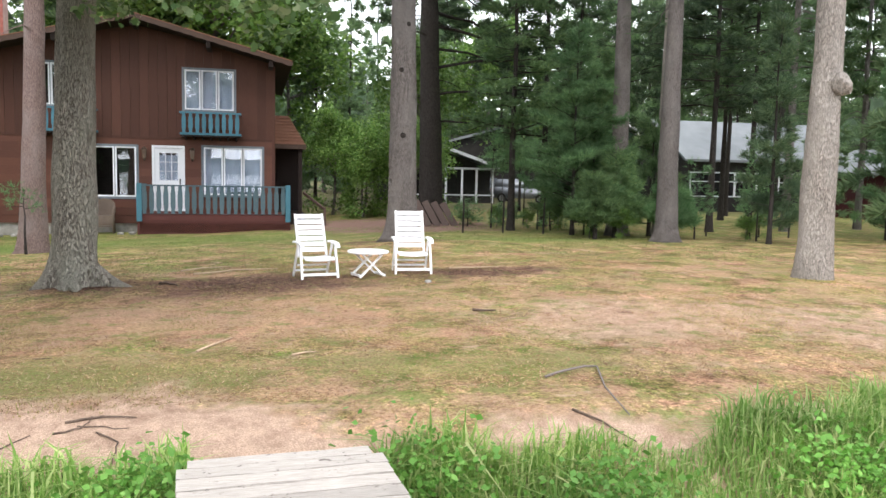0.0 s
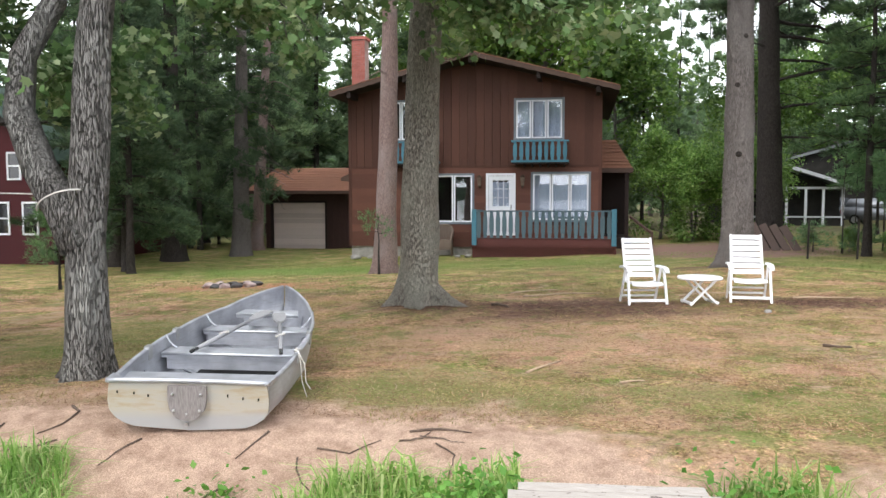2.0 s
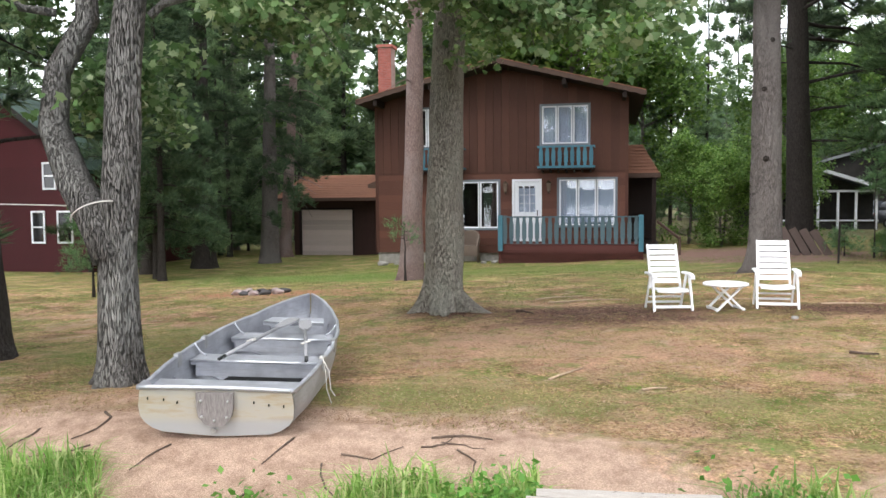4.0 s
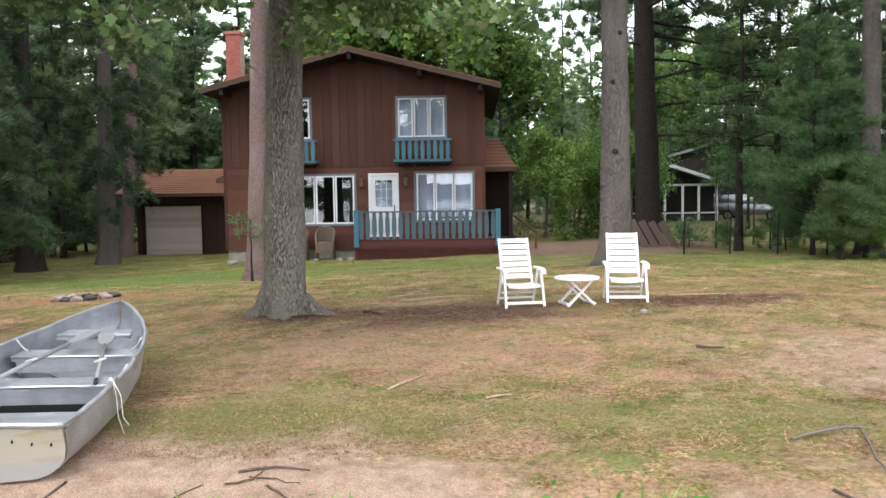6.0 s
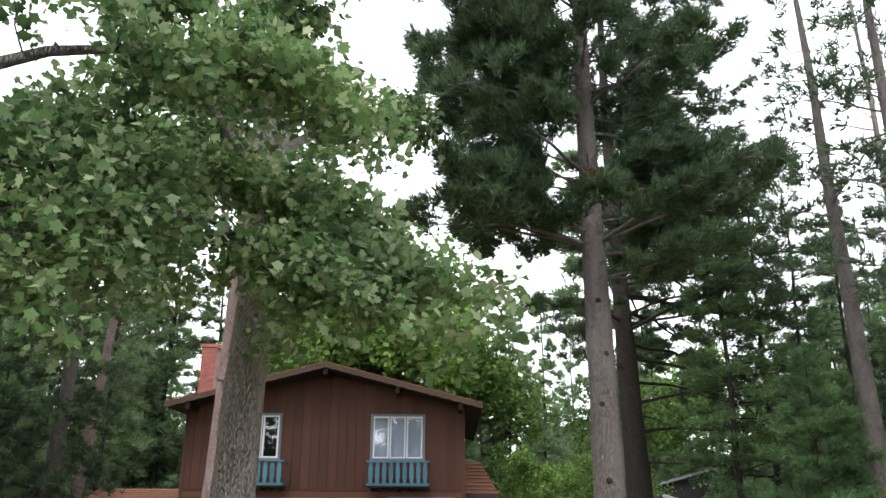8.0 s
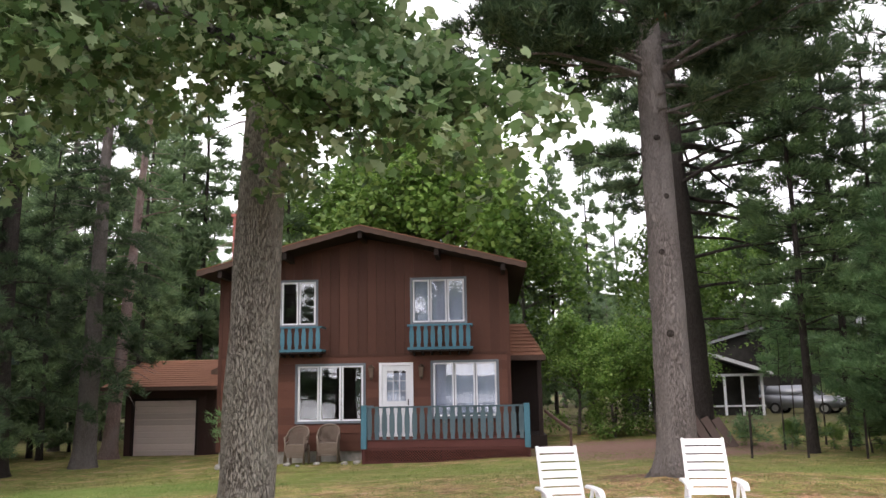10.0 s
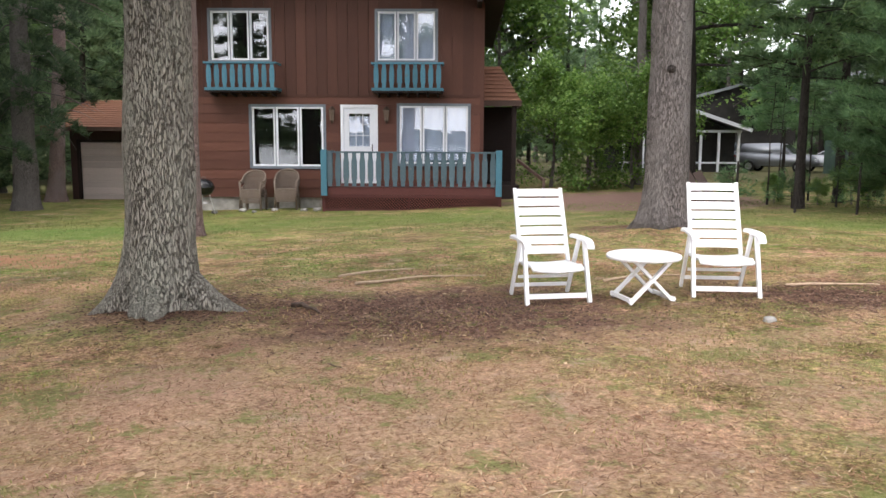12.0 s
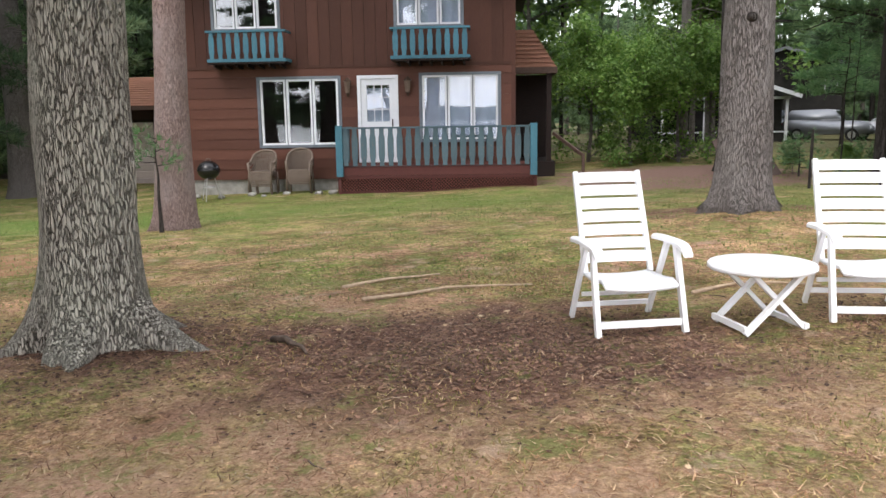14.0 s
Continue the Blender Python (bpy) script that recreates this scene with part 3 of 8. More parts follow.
# grooved upright boards of the upper floor
bw = 0.305
nb = int(round((HX1 - HX0) / bw))
bw = (HX1 - HX0) / nb
for i in range(nb):
    a, b = HX0 + i * bw + 0.005, HX0 + (i + 1) * bw - 0.005
    spans = [(H_SEAM + 0.02, None)]
    for h in OPEN_UP:
        if a < h[1] - 0.01 and b > h[0] + 0.01:
            if a < h[0] - 0.03:
                box("upright_board", (a, HY - 0.012, H_SEAM + 0.02), (h[0], HY + 0.03, roof_z(a) - 0.3), M["siding_up"], front)
                a = h[0]
            if b > h[1] + 0.03:
                box("upright_board", (h[1], HY - 0.012, H_SEAM + 0.02), (b, HY + 0.03, roof_z(b) - 0.3), M["siding_up"], front)
                b = h[1]
            spans = [(H_SEAM + 0.02, h[2]), (h[3], None)]
    for lo, hi in spans:
        top = min(roof_z(a), roof_z(b)) - 0.27 if hi is None else hi
        box("upright_board", (round(a, 3), HY - 0.012, lo), (round(b, 3), HY + 0.03, round(top, 3)), M["siding_up"], front)
box("belt_board", (HX0 - 0.01, HY - 0.03, H_SEAM - 0.06), (HX1 + 0.01, HY + 0.0, H_SEAM + 0.02), M["siding_up"], front)
for xx in (HX0 - 0.012, HX1 - 0.1):
    box("corner_board", (xx, HY - 0.034, H_BASE), (xx + 0.112, HY - 0.004, 5.5), M["siding_up"], house)

# roof: two slabs, scalloped rake boards, shingles along the visible edge
RY0, RY1 = 27.92, 39.8
EX0, EX1 = RIDGE_X - 5.24, RIDGE_X + 5.24
for s, ex in ((-1, EX0), (1, EX1)):
    bm = bmesh.new()
    ez = roof_z(ex)
    p = [(RIDGE_X, RIDGE_Z), (ex, ez), (ex, ez - 0.16), (RIDGE_X, RIDGE_Z - 0.17)]
    vs = [bm.verts.new((x, y, z)) for y in (RY0, RY1) for x, z in p]
    for f in ((0, 1, 2, 3), (7, 6, 5, 4), (0, 4, 5, 1), (1, 5, 6, 2), (2, 6, 7, 3), (3, 7, 4, 0)):
        bm.faces.new([vs[i] for i in f])
    bmesh.ops.recalc_face_normals(bm, faces=bm.faces)
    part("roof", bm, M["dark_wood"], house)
    bm = bmesh.new()
    p = [(RIDGE_X, RIDGE_Z + 0.03), (ex + s * 0.05, ez + 0.015), (ex + s * 0.05, ez - 0.01), (RIDGE_X, RIDGE_Z + 0.002)]
    vs = [bm.verts.new((x, y, z)) for y in (RY0 - 0.06, RY1) for x, z in p]
    for f in ((0, 1, 2, 3), (7, 6, 5, 4), (0, 4, 5, 1), (1, 5, 6, 2), (2, 6, 7, 3), (3, 7, 4, 0)):
        bm.faces.new([vs[i] for i in f])
    bmesh.ops.recalc_face_normals(bm, faces=bm.faces)
    part("roof_shingles", bm, M["shingle"], house)
    # rake board with a scalloped lower edge
    bm = bmesh.new()
    N = 84
    top, low = [], []
    for i in range(N + 1):
        x = RIDGE_X + s * 5.3 * i / N
        z = roof_z(x)
        top.append((x, z + 0.005))
        low.append((x, z - 0.15 - 0.03 * abs(math.sin(i * math.pi / 6))))
    rows_ = []
    for y in (RY0 - 0.045, RY0 - 0.004):
        rows_.append(([bm.verts.new((x, y, z)) for x, z in top], [bm.verts.new((x, y, z)) for x, z in low]))
    (t0, l0), (t1, l1) = rows_
    for i in range(N):
        bm.faces.new((t0[i], t0[i + 1], l0[i + 1], l0[i]))
        bm.faces.new((t1[i + 1], t1[i], l1[i], l1[i + 1]))
        bm.faces.new((l0[i], l0[i + 1], l1[i + 1], l1[i]))
        bm.faces.new((t0[i + 1], t0[i], t1[i], t1[i + 1]))
    bmesh.ops.recalc_face_normals(bm, faces=bm.faces)
    part("rake_board", bm, M["trim_brown"], house, "brown scalloped rake board")
    bm = bmesh.new()
    bar(bm, (ex + s * 0.02, RY0, ez - 0.08), (ex + s * 0.02, RY1, ez - 0.08), 0.035, 0.17)
    part("fascia", bm, M["dark_wood"], house)
for k in (-0.93, -0.5, 0, 0.5, 0.93):
    x = RIDGE_X + 4.9 * k
    box("roof_beam", (x - 0.07, RY0 + 0.02, roof_z(x) - 0.4), (x + 0.07, HY + 0.2, roof_z(x) - 0.19), M["dark_wood"], house)


def window(x0, x1, z0, z1, panes, curtain=None, y=HY):
    """A window unit: dark outer casing, pale frame, sashes with panes."""
    w = thing("window", ((x0 + x1) / 2, y, z0), "", "", "", "")
    w.name = "window_unit"
    WORLD_OF[w.name] = WORLD_OF.pop("window", Matrix.Translation(((x0 + x1) / 2, y, z0)))
    c = 0.055
    for lo, hi in (((x0 - c, z0 - c), (x0 + 0.02, z1 + c)), ((x1 - 0.02, z0 - c), (x1 + c, z1 + c)), ((x0 + 0.02, z1 - 0.02), (x1 - 0.02, z1 + c)), ((x0 + 0.02, z0 - c), (x1 - 0.02, z0 + 0.02))):
        box("casing", (lo[0], y - 0.045, lo[1]), (hi[0], y + 0.03, hi[1]), M["grey_frame"], w)
    pw = (x1 - x0 - 0.04) / panes
    for i in range(panes):
        a = x0 + 0.02 + i * pw
        b = a + pw
        bm = bmesh.new()
        f = 0.052
        add_box(bm, (a + 0.012, y - 0.02, z0 + 0.02), (a + 0.012 + f, y + 0.06, z1 - 0.02))
        add_box(bm, (b - 0.012 - f, y - 0.02, z0 + 0.02), (b - 0.012, y + 0.06, z1 - 0.02))
        add_box(bm, (a + 0.012 + f, y - 0.02, z1 - 0.02 - f), (b - 0.012 - f, y + 0.06, z1 - 0.02))
        add_box(bm, (a + 0.012 + f, y - 0.02, z0 + 0.02), (b - 0.012 - f, y + 0.06, z0 + 0.02 + f))
        sash = part("sash", bm, M["white"], w, "white window sash")
        g = box("pane", (a + 0.05, y + 0.02, z0 + 0.06), (b - 0.05, y + 0.03, z1 - 0.06), M["glass"], w)
        g.visible_shadow = False
        if i:
            box("mullion", (a - 0.012, y - 0.035, z0 + 0.02), (a + 0.012, y + 0.05, z1 - 0.02), M["grey_frame"], w)
    if curtain:
        for a, b in curtain:
            bm = bmesh.new()
            N = 26
            top = [bm.verts.new((x0 + (x1 - x0) * (a + (b - a) * i / N), y + 0.1 + 0.012 * math.sin(i * 1.9), z1 - 0.03)) for i in range(N + 1)]
            low = [bm.verts.new((v.co.x, v.co.y + 0.01 * math.sin(k * 2.7), z0 + 0.03)) for k, v in enumerate(top)]
            for i in range(N):
                bm.faces.new((top[i], top[i + 1], low[i + 1], low[i]))
            part("curtain", bm, M["curtain"], w, "pale sheet for curtains and reflected sky behind the panes", True)
    return w


# the sheet in the second upper window is added to imitate reflected sky
wins = [window(*OPEN_UP[0], 3), window(*OPEN_UP[1], 3, [(0.02, 0.98)]), window(*OPEN_LOW[0], 3), window(*OPEN_LOW[2], 3, [(0, 1)])]
for w, (nm, lab) in zip(wins, (("window_1", "three-pane upper window with white sashes, dark room behind"), ("window_2", "three-pane upper window with white sashes reflecting sky"),
                               ("window_3", "three-pane ground floor window with dark reflections"), ("window_4", "three-pane ground floor window with pale curtains"))):
    w.name = nm
    tagged(w, lab, "window", "front windows", "structure")

# white front door with nine-light glazing
dx0, dx1, dz0, dz1 = OPEN_LOW[1]
door = thing("door_1", ((dx0 + dx1) / 2, HY, dz0), "white panelled front door with a small-paned window", "door", kind="structure")
for lo, hi in (((dx0 - 0.02, dz0), (dx0 + 0.07, dz1 + 0.02)), ((dx1 - 0.07, dz0), (dx1 + 0.02, dz1 + 0.02)), ((dx0 + 0.07, dz1 - 0.07), (dx1 - 0.07, dz1 + 0.02))):
    box("door_frame", (lo[0], HY - 0.05, lo[1]), (hi[0], HY + 0.08, hi[1]), M["white"], door)
dl, dr = dx0 + 0.075, dx1 - 0.075
bm = bmesh.new()
add_box(bm, (dl, HY - 0.01, dz0), (dl + 0.15, HY + 0.04, dz1 - 0.08))
add_box(bm, (dr - 0.15, HY - 0.01, dz0), (dr, HY + 0.04, dz1 - 0.08))
add_box(bm, (dl + 0.15, HY - 0.01, dz1 - 0.24), (dr - 0.15, HY + 0.04, dz1 - 0.08))
add_box(bm, (dl + 0.15, HY - 0.01, dz0 + 0.78), (dr - 0.15, HY + 0.04, dz0 + 1.12))
add_box(bm, (dl + 0.15, HY - 0.01, dz0), (dr - 0.15, HY + 0.04, dz0 + 0.2))
add_box(bm, (dl + 0.15, HY + 0.008, dz0 + 0.2), (dr - 0.15, HY + 0.03, dz0 + 0.78))
slab = part("door_leaf", bm, M["white"], door)
g0, g1, h0, h1 = dl + 0.15, dr - 0.15, dz0 + 1.12, dz1 - 0.24
pn = box("pane", (g0, HY + 0.012, h0), (g1, HY + 0.02, h1), M["glass"], door)
pn.visible_shadow = False
for i in (1, 2):
    xx, zz = g0 + (g1 - g0) * i / 3, h0 + (h1 - h0) * i / 3
    box("glazing_bar", (xx - 0.011, HY + 0.0, h0), (xx + 0.011, HY + 0.011, h1), M["white"], door)
    box("glazing_bar", (g0, HY - 0.004, zz - 0.011), (g1, HY + 0.007, zz + 0.011), M["white"], door)
box("curtain", (g0, HY + 0.06, h0), (g1, HY + 0.07, h0 + 0.92 * (h1 - h0)), M["curtain"], door, "pale drawn blind")
bm = bmesh.new()
tube(bm, [(dr - 0.07, HY - 0.05, dz0 + 0.98), (dr - 0.07, HY - 0.05, dz0 + 1.18)], [0.014, 0.014], 8)
bar(bm, (dr - 0.07, HY - 0.05, dz0 + 1.0), (dr - 0.07, HY, dz0 + 1.0), 0.02, 0.02)
bar(bm, (dr - 0.07, HY - 0.05, dz0 + 1.16), (dr - 0.07, HY, dz0 + 1.16), 0.02, 0.02)
part("door_handle", bm, M["black_metal"], door, "dark door handle")


def wall_lantern(x, z):
    t = thing("wall_lantern", (x, HY, z), "brown metal wall lantern with frosted glass", "lamp", "lanterns beside the door")
    bm = bmesh.new()
    add_box(bm, (x - 0.05, HY - 0.02, z - 0.1), (x + 0.05, HY - 0.004, z + 0.12))
    bar(bm, (x, HY - 0.02, z + 0.02), (x, HY - 0.16, z + 0.2), 0.02, 0.02)
    part("bracket", bm, M["lamp_metal"], t)
    bm = bmesh.new()
    r = bmesh.ops.create_cone(bm, cap_ends=True, segments=6, radius1=0.065, radius2=0.1, depth=0.3)
    bmesh.ops.translate(bm, verts=bm.verts, vec=(x, HY - 0.15, z + 0.02))
    part("glass_body", bm, M["lamp_glass"], t, "frosted glass body")
    bm = bmesh.new()
    bmesh.ops.create_cone(bm, cap_ends=True, segments=6, radius1=0.125, radius2=0.02, depth=0.11)
    bmesh.ops.translate(bm, verts=bm.verts, vec=(x, HY - 0.15, z + 0.225))
    part("cap", bm, M["lamp_metal"], t)
    bm = bmesh.new()
    bmesh.ops.create_cone(bm, cap_ends=True, segments=6, radius1=0.012, radius2=0.07, depth=0.1)
    bmesh.ops.translate(bm, verts=bm.verts, vec=(x, HY - 0.15, z - 0.18))
    part("finial", bm, M["lamp_metal"], t)


wall_lantern(-3.36, 2.26)
wall_lantern(-1.74, 2.26)


def slat_mesh(bm, x, y, z0, z1, w, t=0.025):
    """A rail slat, waisted at its ends."""
    h = z1 - z0
    prof = [(0.0, 0.5), (0.1, 0.5), (0.2, 0.32), (0.32, 0.5), (0.68, 0.5), (0.8, 0.32), (0.9, 0.5), (1.0, 0.5)]
    prof = [(0.0, 0.36), (0.13, 0.36), (0.26, 0.5), (0.74, 0.5), (0.87, 0.36), (1.0, 0.36)]
    fr = [[bm.verts.new((x + s * w * k, yy, z0 + h * q)) for q, k in prof] for s, yy in ((-1, y - t / 2), (1, y - t / 2), (1, y + t / 2), (-1, y + t / 2))]
    for i in range(len(prof) - 1):
        for a in range(4):
            b = (a + 1) % 4
            bm.faces.new((fr[a][i], fr[b][i], fr[b][i + 1], fr[a][i + 1]))
    bm.faces.new([fr[a][-1] for a in range(4)])
    bm.faces.new([fr[a][0] for a in (3, 2, 1, 0)])


def balcony(x0, x1, z0, z1, y, n, label):
    """Shallow flower-box balcony of slats under an upper window."""
    t = thing("balcony", ((x0 + x1) / 2, y, z0), label, "balcony", "window balconies")
    box("rail", (x0 - 0.03, y - 0.05, z1 - 0.05), (x1 + 0.03, y + 0.05, z1), M["blue"], t)
    box("bottom_rail", (x0, y - 0.03, z0), (x1, y + 0.03, z0 + 0.08), M["blue"], t)
    for xx in (x0, x1):
        bm = bmesh.new()
        bar(bm, (xx, y, z1 - 0.03), (xx, HY, z1 - 0.03), 0.05, 0.05)
        part("side_rail", bm, M["blue"], t)
        bm = bmesh.new()
        bar(bm, (xx, y, z0 + 0.04), (xx, HY, z0 + 0.04), 0.05, 0.07)
        part("side_rail", bm, M["blue"], t)
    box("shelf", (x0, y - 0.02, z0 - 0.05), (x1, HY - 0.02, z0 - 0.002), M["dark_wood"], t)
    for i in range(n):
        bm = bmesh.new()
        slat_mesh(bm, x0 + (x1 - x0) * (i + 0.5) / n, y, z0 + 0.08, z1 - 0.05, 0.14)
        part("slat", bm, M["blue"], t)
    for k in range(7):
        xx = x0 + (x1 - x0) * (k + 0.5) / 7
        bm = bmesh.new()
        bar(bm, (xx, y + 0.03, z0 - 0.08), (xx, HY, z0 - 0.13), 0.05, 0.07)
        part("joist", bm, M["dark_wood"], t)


balcony(-6.98, -4.9, 2.97, 3.78, 28.4, 9, "blue slatted balcony below the upper window beside the oak")
balcony(-2.1, -0.07, 2.97, 3.77, 28.4, 9, "blue slatted balcony below the upper window reflecting sky")

# porch deck with rail and lattice skirt
PY = 27.35
porch = thing("porch", (-0.9, 28.2, -0.35), "low red-brown porch deck with blue rail", "porch")
for i in range(11):
    y = PY + 0.02 + i * 0.148
    box("deck_board", (-3.42, y, 0.2), (1.62, y + 0.142, 0.235), M["porch_red"], porch)
box("rim_board", (-3.42, PY - 0.02, 0.02), (1.62, PY + 0.018, 0.24), M["porch_red"], porch)
for xx in (-3.4, -1.0, 1.56):
    box("skirt_post", (xx, PY, -0.5), (xx + 0.07, PY + 0.05, 0.02), M["porch_red"], porch)
bm = bmesh.new()
add_box(bm, (-3.42, PY + 0.02, -0.5), (-3.38, HY - 0.03, 0.2))
add_box(bm, (1.58, PY + 0.02, -0.5), (1.62, HY - 0.03, 0.2))
part("skirt_side", bm, M["porch_red"], porch)
box("skirt_shadow_board", (-3.38, PY + 0.3, -0.5), (1.58, PY + 0.32, 0.18), M["dark_wood"], porch)
for px0, px1 in ((-3.33, -1.0), (-0.93, 1.56)):
    box("lattice_rail", (px0, PY + 0.0, -0.06), (px1, PY + 0.035, 0.015), M["porch_red"], porch)
    box("lattice_rail", (px0, PY + 0.0, -0.44), (px1, PY + 0.035, -0.38), M["porch_red"], porch)
    bm = bmesh.new()
    z0, z1, h = -0.38, -0.06, 0.32
    k = px0 - h
    while k < px1:
        for s in (1, -1):
            a = [k, z0 if s > 0 else z1]
            b = [k + h, z1 if s > 0 else z0]
            if a[0] < px0:
                f = (px0 - a[0]) / h
                a = [px0, a[1] + (b[1] - a[1]) * f]
            if b[0] > px1:
                f = (px1 - a[0]) / (b[0] - a[0])
                b = [px1, a[1] + (b[1] - a[1]) * f]
            if b[0] - a[0] > 0.02:
                bar(bm, (a[0], PY + 0.016 + 0.006 * s, a[1]), (b[0], PY + 0.016 + 0.006 * s, b[1]), 0.01, 0.03, (0, 1, 0))
        k += 0.085
    part("lattice", bm, M["lattice_red"], porch, "diagonal red-brown lattice")
rail = thing("porch_rail", (-0.9, PY, 0.2), "blue wooden porch railing with waisted slats", "railing")
for xx in (-3.42, 1.46):
    box("post", (xx, PY - 0.14, 0.0), (xx + 0.17, PY - 0.03, 1.28), M["blue"], rail, bev=0.008)
box("top_rail", (-3.4, PY - 0.13, 1.19), (1.6, PY + 0.0, 1.235), M["blue_grey"], rail)
box("bottom_rail", (-3.25, PY - 0.06, 0.27), (1.46, PY - 0.03, 0.35), M["porch_red"], rail)
NS = 21
for i in range(NS):
    bm = bmesh.new()
    slat_mesh(bm, -3.17 + (1.38 + 3.17) * i / (NS - 1), PY - 0.075, 0.26, 1.19, 0.155)
    part("slat", bm, M["blue_grey"], rail)
for yy in np.linspace(PY + 0.15, HY - 0.2, 8):
    for xx in (-3.36, 1.54):
        bm = bmesh.new()
        slat_mesh(bm, xx, float(yy), 0.26, 1.19, 0.02, 0.12)
        part("slat", bm, M["blue_grey"], rail)
for xx in (-3.4, 1.5):
    box("side_rail", (xx, PY, 1.19), (xx + 0.09, HY - 0.05, 1.235), M["blue_grey"], rail)

# side entry with a hipped shingle roof
entry = thing("side_entry", (1.9, 31.5, -0.4), "dark side entry under a small brown hipped roof", "porch")
bm = bmesh.new()
e = [(1.13, 30.2, 2.78), (2.32, 30.2, 2.78), (2.32, 34.0, 2.78), (1.13, 34.0, 2.78), (1.13, 31.6, 3.95), (1.72, 31.6, 3.95), (1.72, 32.6, 3.95), (1.13, 32.6, 3.95)]
vs = [bm.verts.new(p) for p in e]
for f in ((0, 1, 5, 4), (1, 2, 6, 5), (2, 3, 7, 6), (4, 5, 6, 7), (3, 2, 1, 0)):
    bm.faces.new([vs[i] for i in f])
part("roof", bm, M["shingle"], entry)
for i in range(9):
    q0, q1 = i / 9, (i + 1) / 9
    bm = bmesh.new()
    bar(bm, (1.13, 30.2 + 1.4 * q0 - 0.01, 2.80 + 1.17 * q0), (2.32 - 0.6 * q0, 30.2 + 1.4 * q0 - 0.01, 2.80 + 1.17 * q0), 0.05, 0.02)
    part("shingle_course", bm, M["shingle"], entry)
box("fascia", (1.13, 30.16, 2.62), (2.34, 30.2, 2.79), M["trim_brown"], entry)
box("fascia", (2.3, 30.2, 2.62), (2.34, 34.0, 2.79), M["trim_brown"], entry)
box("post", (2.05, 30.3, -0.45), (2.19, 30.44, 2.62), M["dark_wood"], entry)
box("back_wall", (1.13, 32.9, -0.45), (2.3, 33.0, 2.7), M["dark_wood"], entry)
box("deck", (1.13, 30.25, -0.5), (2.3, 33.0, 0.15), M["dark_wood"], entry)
bm = bmesh.new()
bar(bm, (2.25, 30.3, 0.95), (3.0, 29.2, 0.35), 0.06, 0.09)
bar(bm, (2.98, 29.2, -0.45), (2.98, 29.2, 0.42), 0.08, 0.08, (1, 0, 0))
part("stair_rail", bm, M["trim_brown"], entry, "weathered sloping stair rail")

# brick chimney on the left side, brick by brick
chim = thing("chimney", (-9.2, 34.0, 5), "red brick chimney with a dark metal cap", "chimney")
CX0, CX1, CY0, CY1, CZ0, CZ1 = -9.66, -9.06, 33.6, 34.3, 4.6, 8.65
box("core", (CX0 + 0.012, CY0 + 0.012, -0.6), (CX1 - 0.012, CY1 - 0.012, CZ1 - 0.02), M["mortar"], chim)
zb, r = 5.0, 0
while zb < CZ1 - 0.07:
    off = 0.0 if r % 2 else 0.1
    x = CX0 - off
    while x < CX1:
        a, b = max(x, CX0), min(x + 0.2, CX1)
        if b - a > 0.04:
            box("brick", (a, CY0 - 0.003, zb), (b - 0.012, CY0 + 0.09, zb + 0.066), M["brick"], chim)
        x += 0.2
    zb += 0.078
    r += 1
box("crown", (CX0 - 0.06, CY0 - 0.06, CZ1 - 0.02), (CX1 + 0.06, CY1 + 0.06, CZ1 + 0.1), M["brick"], chim)
box("flue_cap", (CX0 + 0.12, CY0 + 0.12, CZ1 + 0.28), (CX1 - 0.12, CY1 - 0.12, CZ1 + 0.33), M["black_metal"], chim, "dark metal flue cap")
for xx in (CX0 + 0.18, CX1 - 0.22):
    box("cap_leg", (xx, CY0 + 0.3, CZ1 + 0.1), (xx + 0.04, CY0 + 0.34, CZ1 + 0.28), M["black_metal"], chim)

# garage behind, with a sectional door
gar = thing("garage", (-11.5, 37, -0.75), "low brown garage with shingle roof", "garage")
GY = 35.0
bm = bmesh.new()
wall_with_openings(bm, -14.37, -8.3, -0.85, 2.05, GY, GY + 0.15, [(-14.02, -11.44, -0.85, 1.42)])
part("wall", bm, M["garage_wall"], gar)
box("side_wall", (-14.37, GY + 0.15, -0.85), (-14.22, 41.0, 2.05), M["garage_wall"], gar)
for i in range(19):
    xx = -14.37 + 0.305 * i
    if not (-14.12 < xx < -11.42):
        box("batten", (xx, GY - 0.012, -0.8), (xx + 0.29, GY - 0.002, 2.0), M["garage_wall"], gar)
for lo, hi in (((-14.12, -0.8), (-14.02, 1.52)), ((-11.44, -0.8), (-11.34, 1.52)), ((-14.02, 1.42), (-11.44, 1.52))):
    box("door_casing", (lo[0], GY - 0.03, lo[1]), (hi[0], GY + 0.1, hi[1]), M["dark_wood"], gar)
gdoor = box("garage_door", (-14.02, GY + 0.1, -0.8), (-11.44, GY + 0.13, 1.42), M["garage_door"], gar, "pale pink-grey sectional garage door")
for i in range(9):
    z = -0.78 + 2.2 * i / 9
    bm = bmesh.new()
    add_box(bm, (-14.0, GY + 0.075, z + 0.018), (-11.46, GY + 0.1, z + 2.2 / 9 - 0.018))
    bmesh.ops.bevel(bm, geom=bm.edges[:], offset=0.01, segments=1, affect='EDGES')
    part("door_panel", bm, M["garage_door"], gar)
bm = bmesh.new()
e = [(-15.1, 34.3, 1.98), (-8.2, 34.3, 1.98), (-8.2, 38.2, 3.15), (-15.1, 38.2, 3.15), (-15.1, 42.0, 1.98), (-8.2, 42.0, 1.98)]
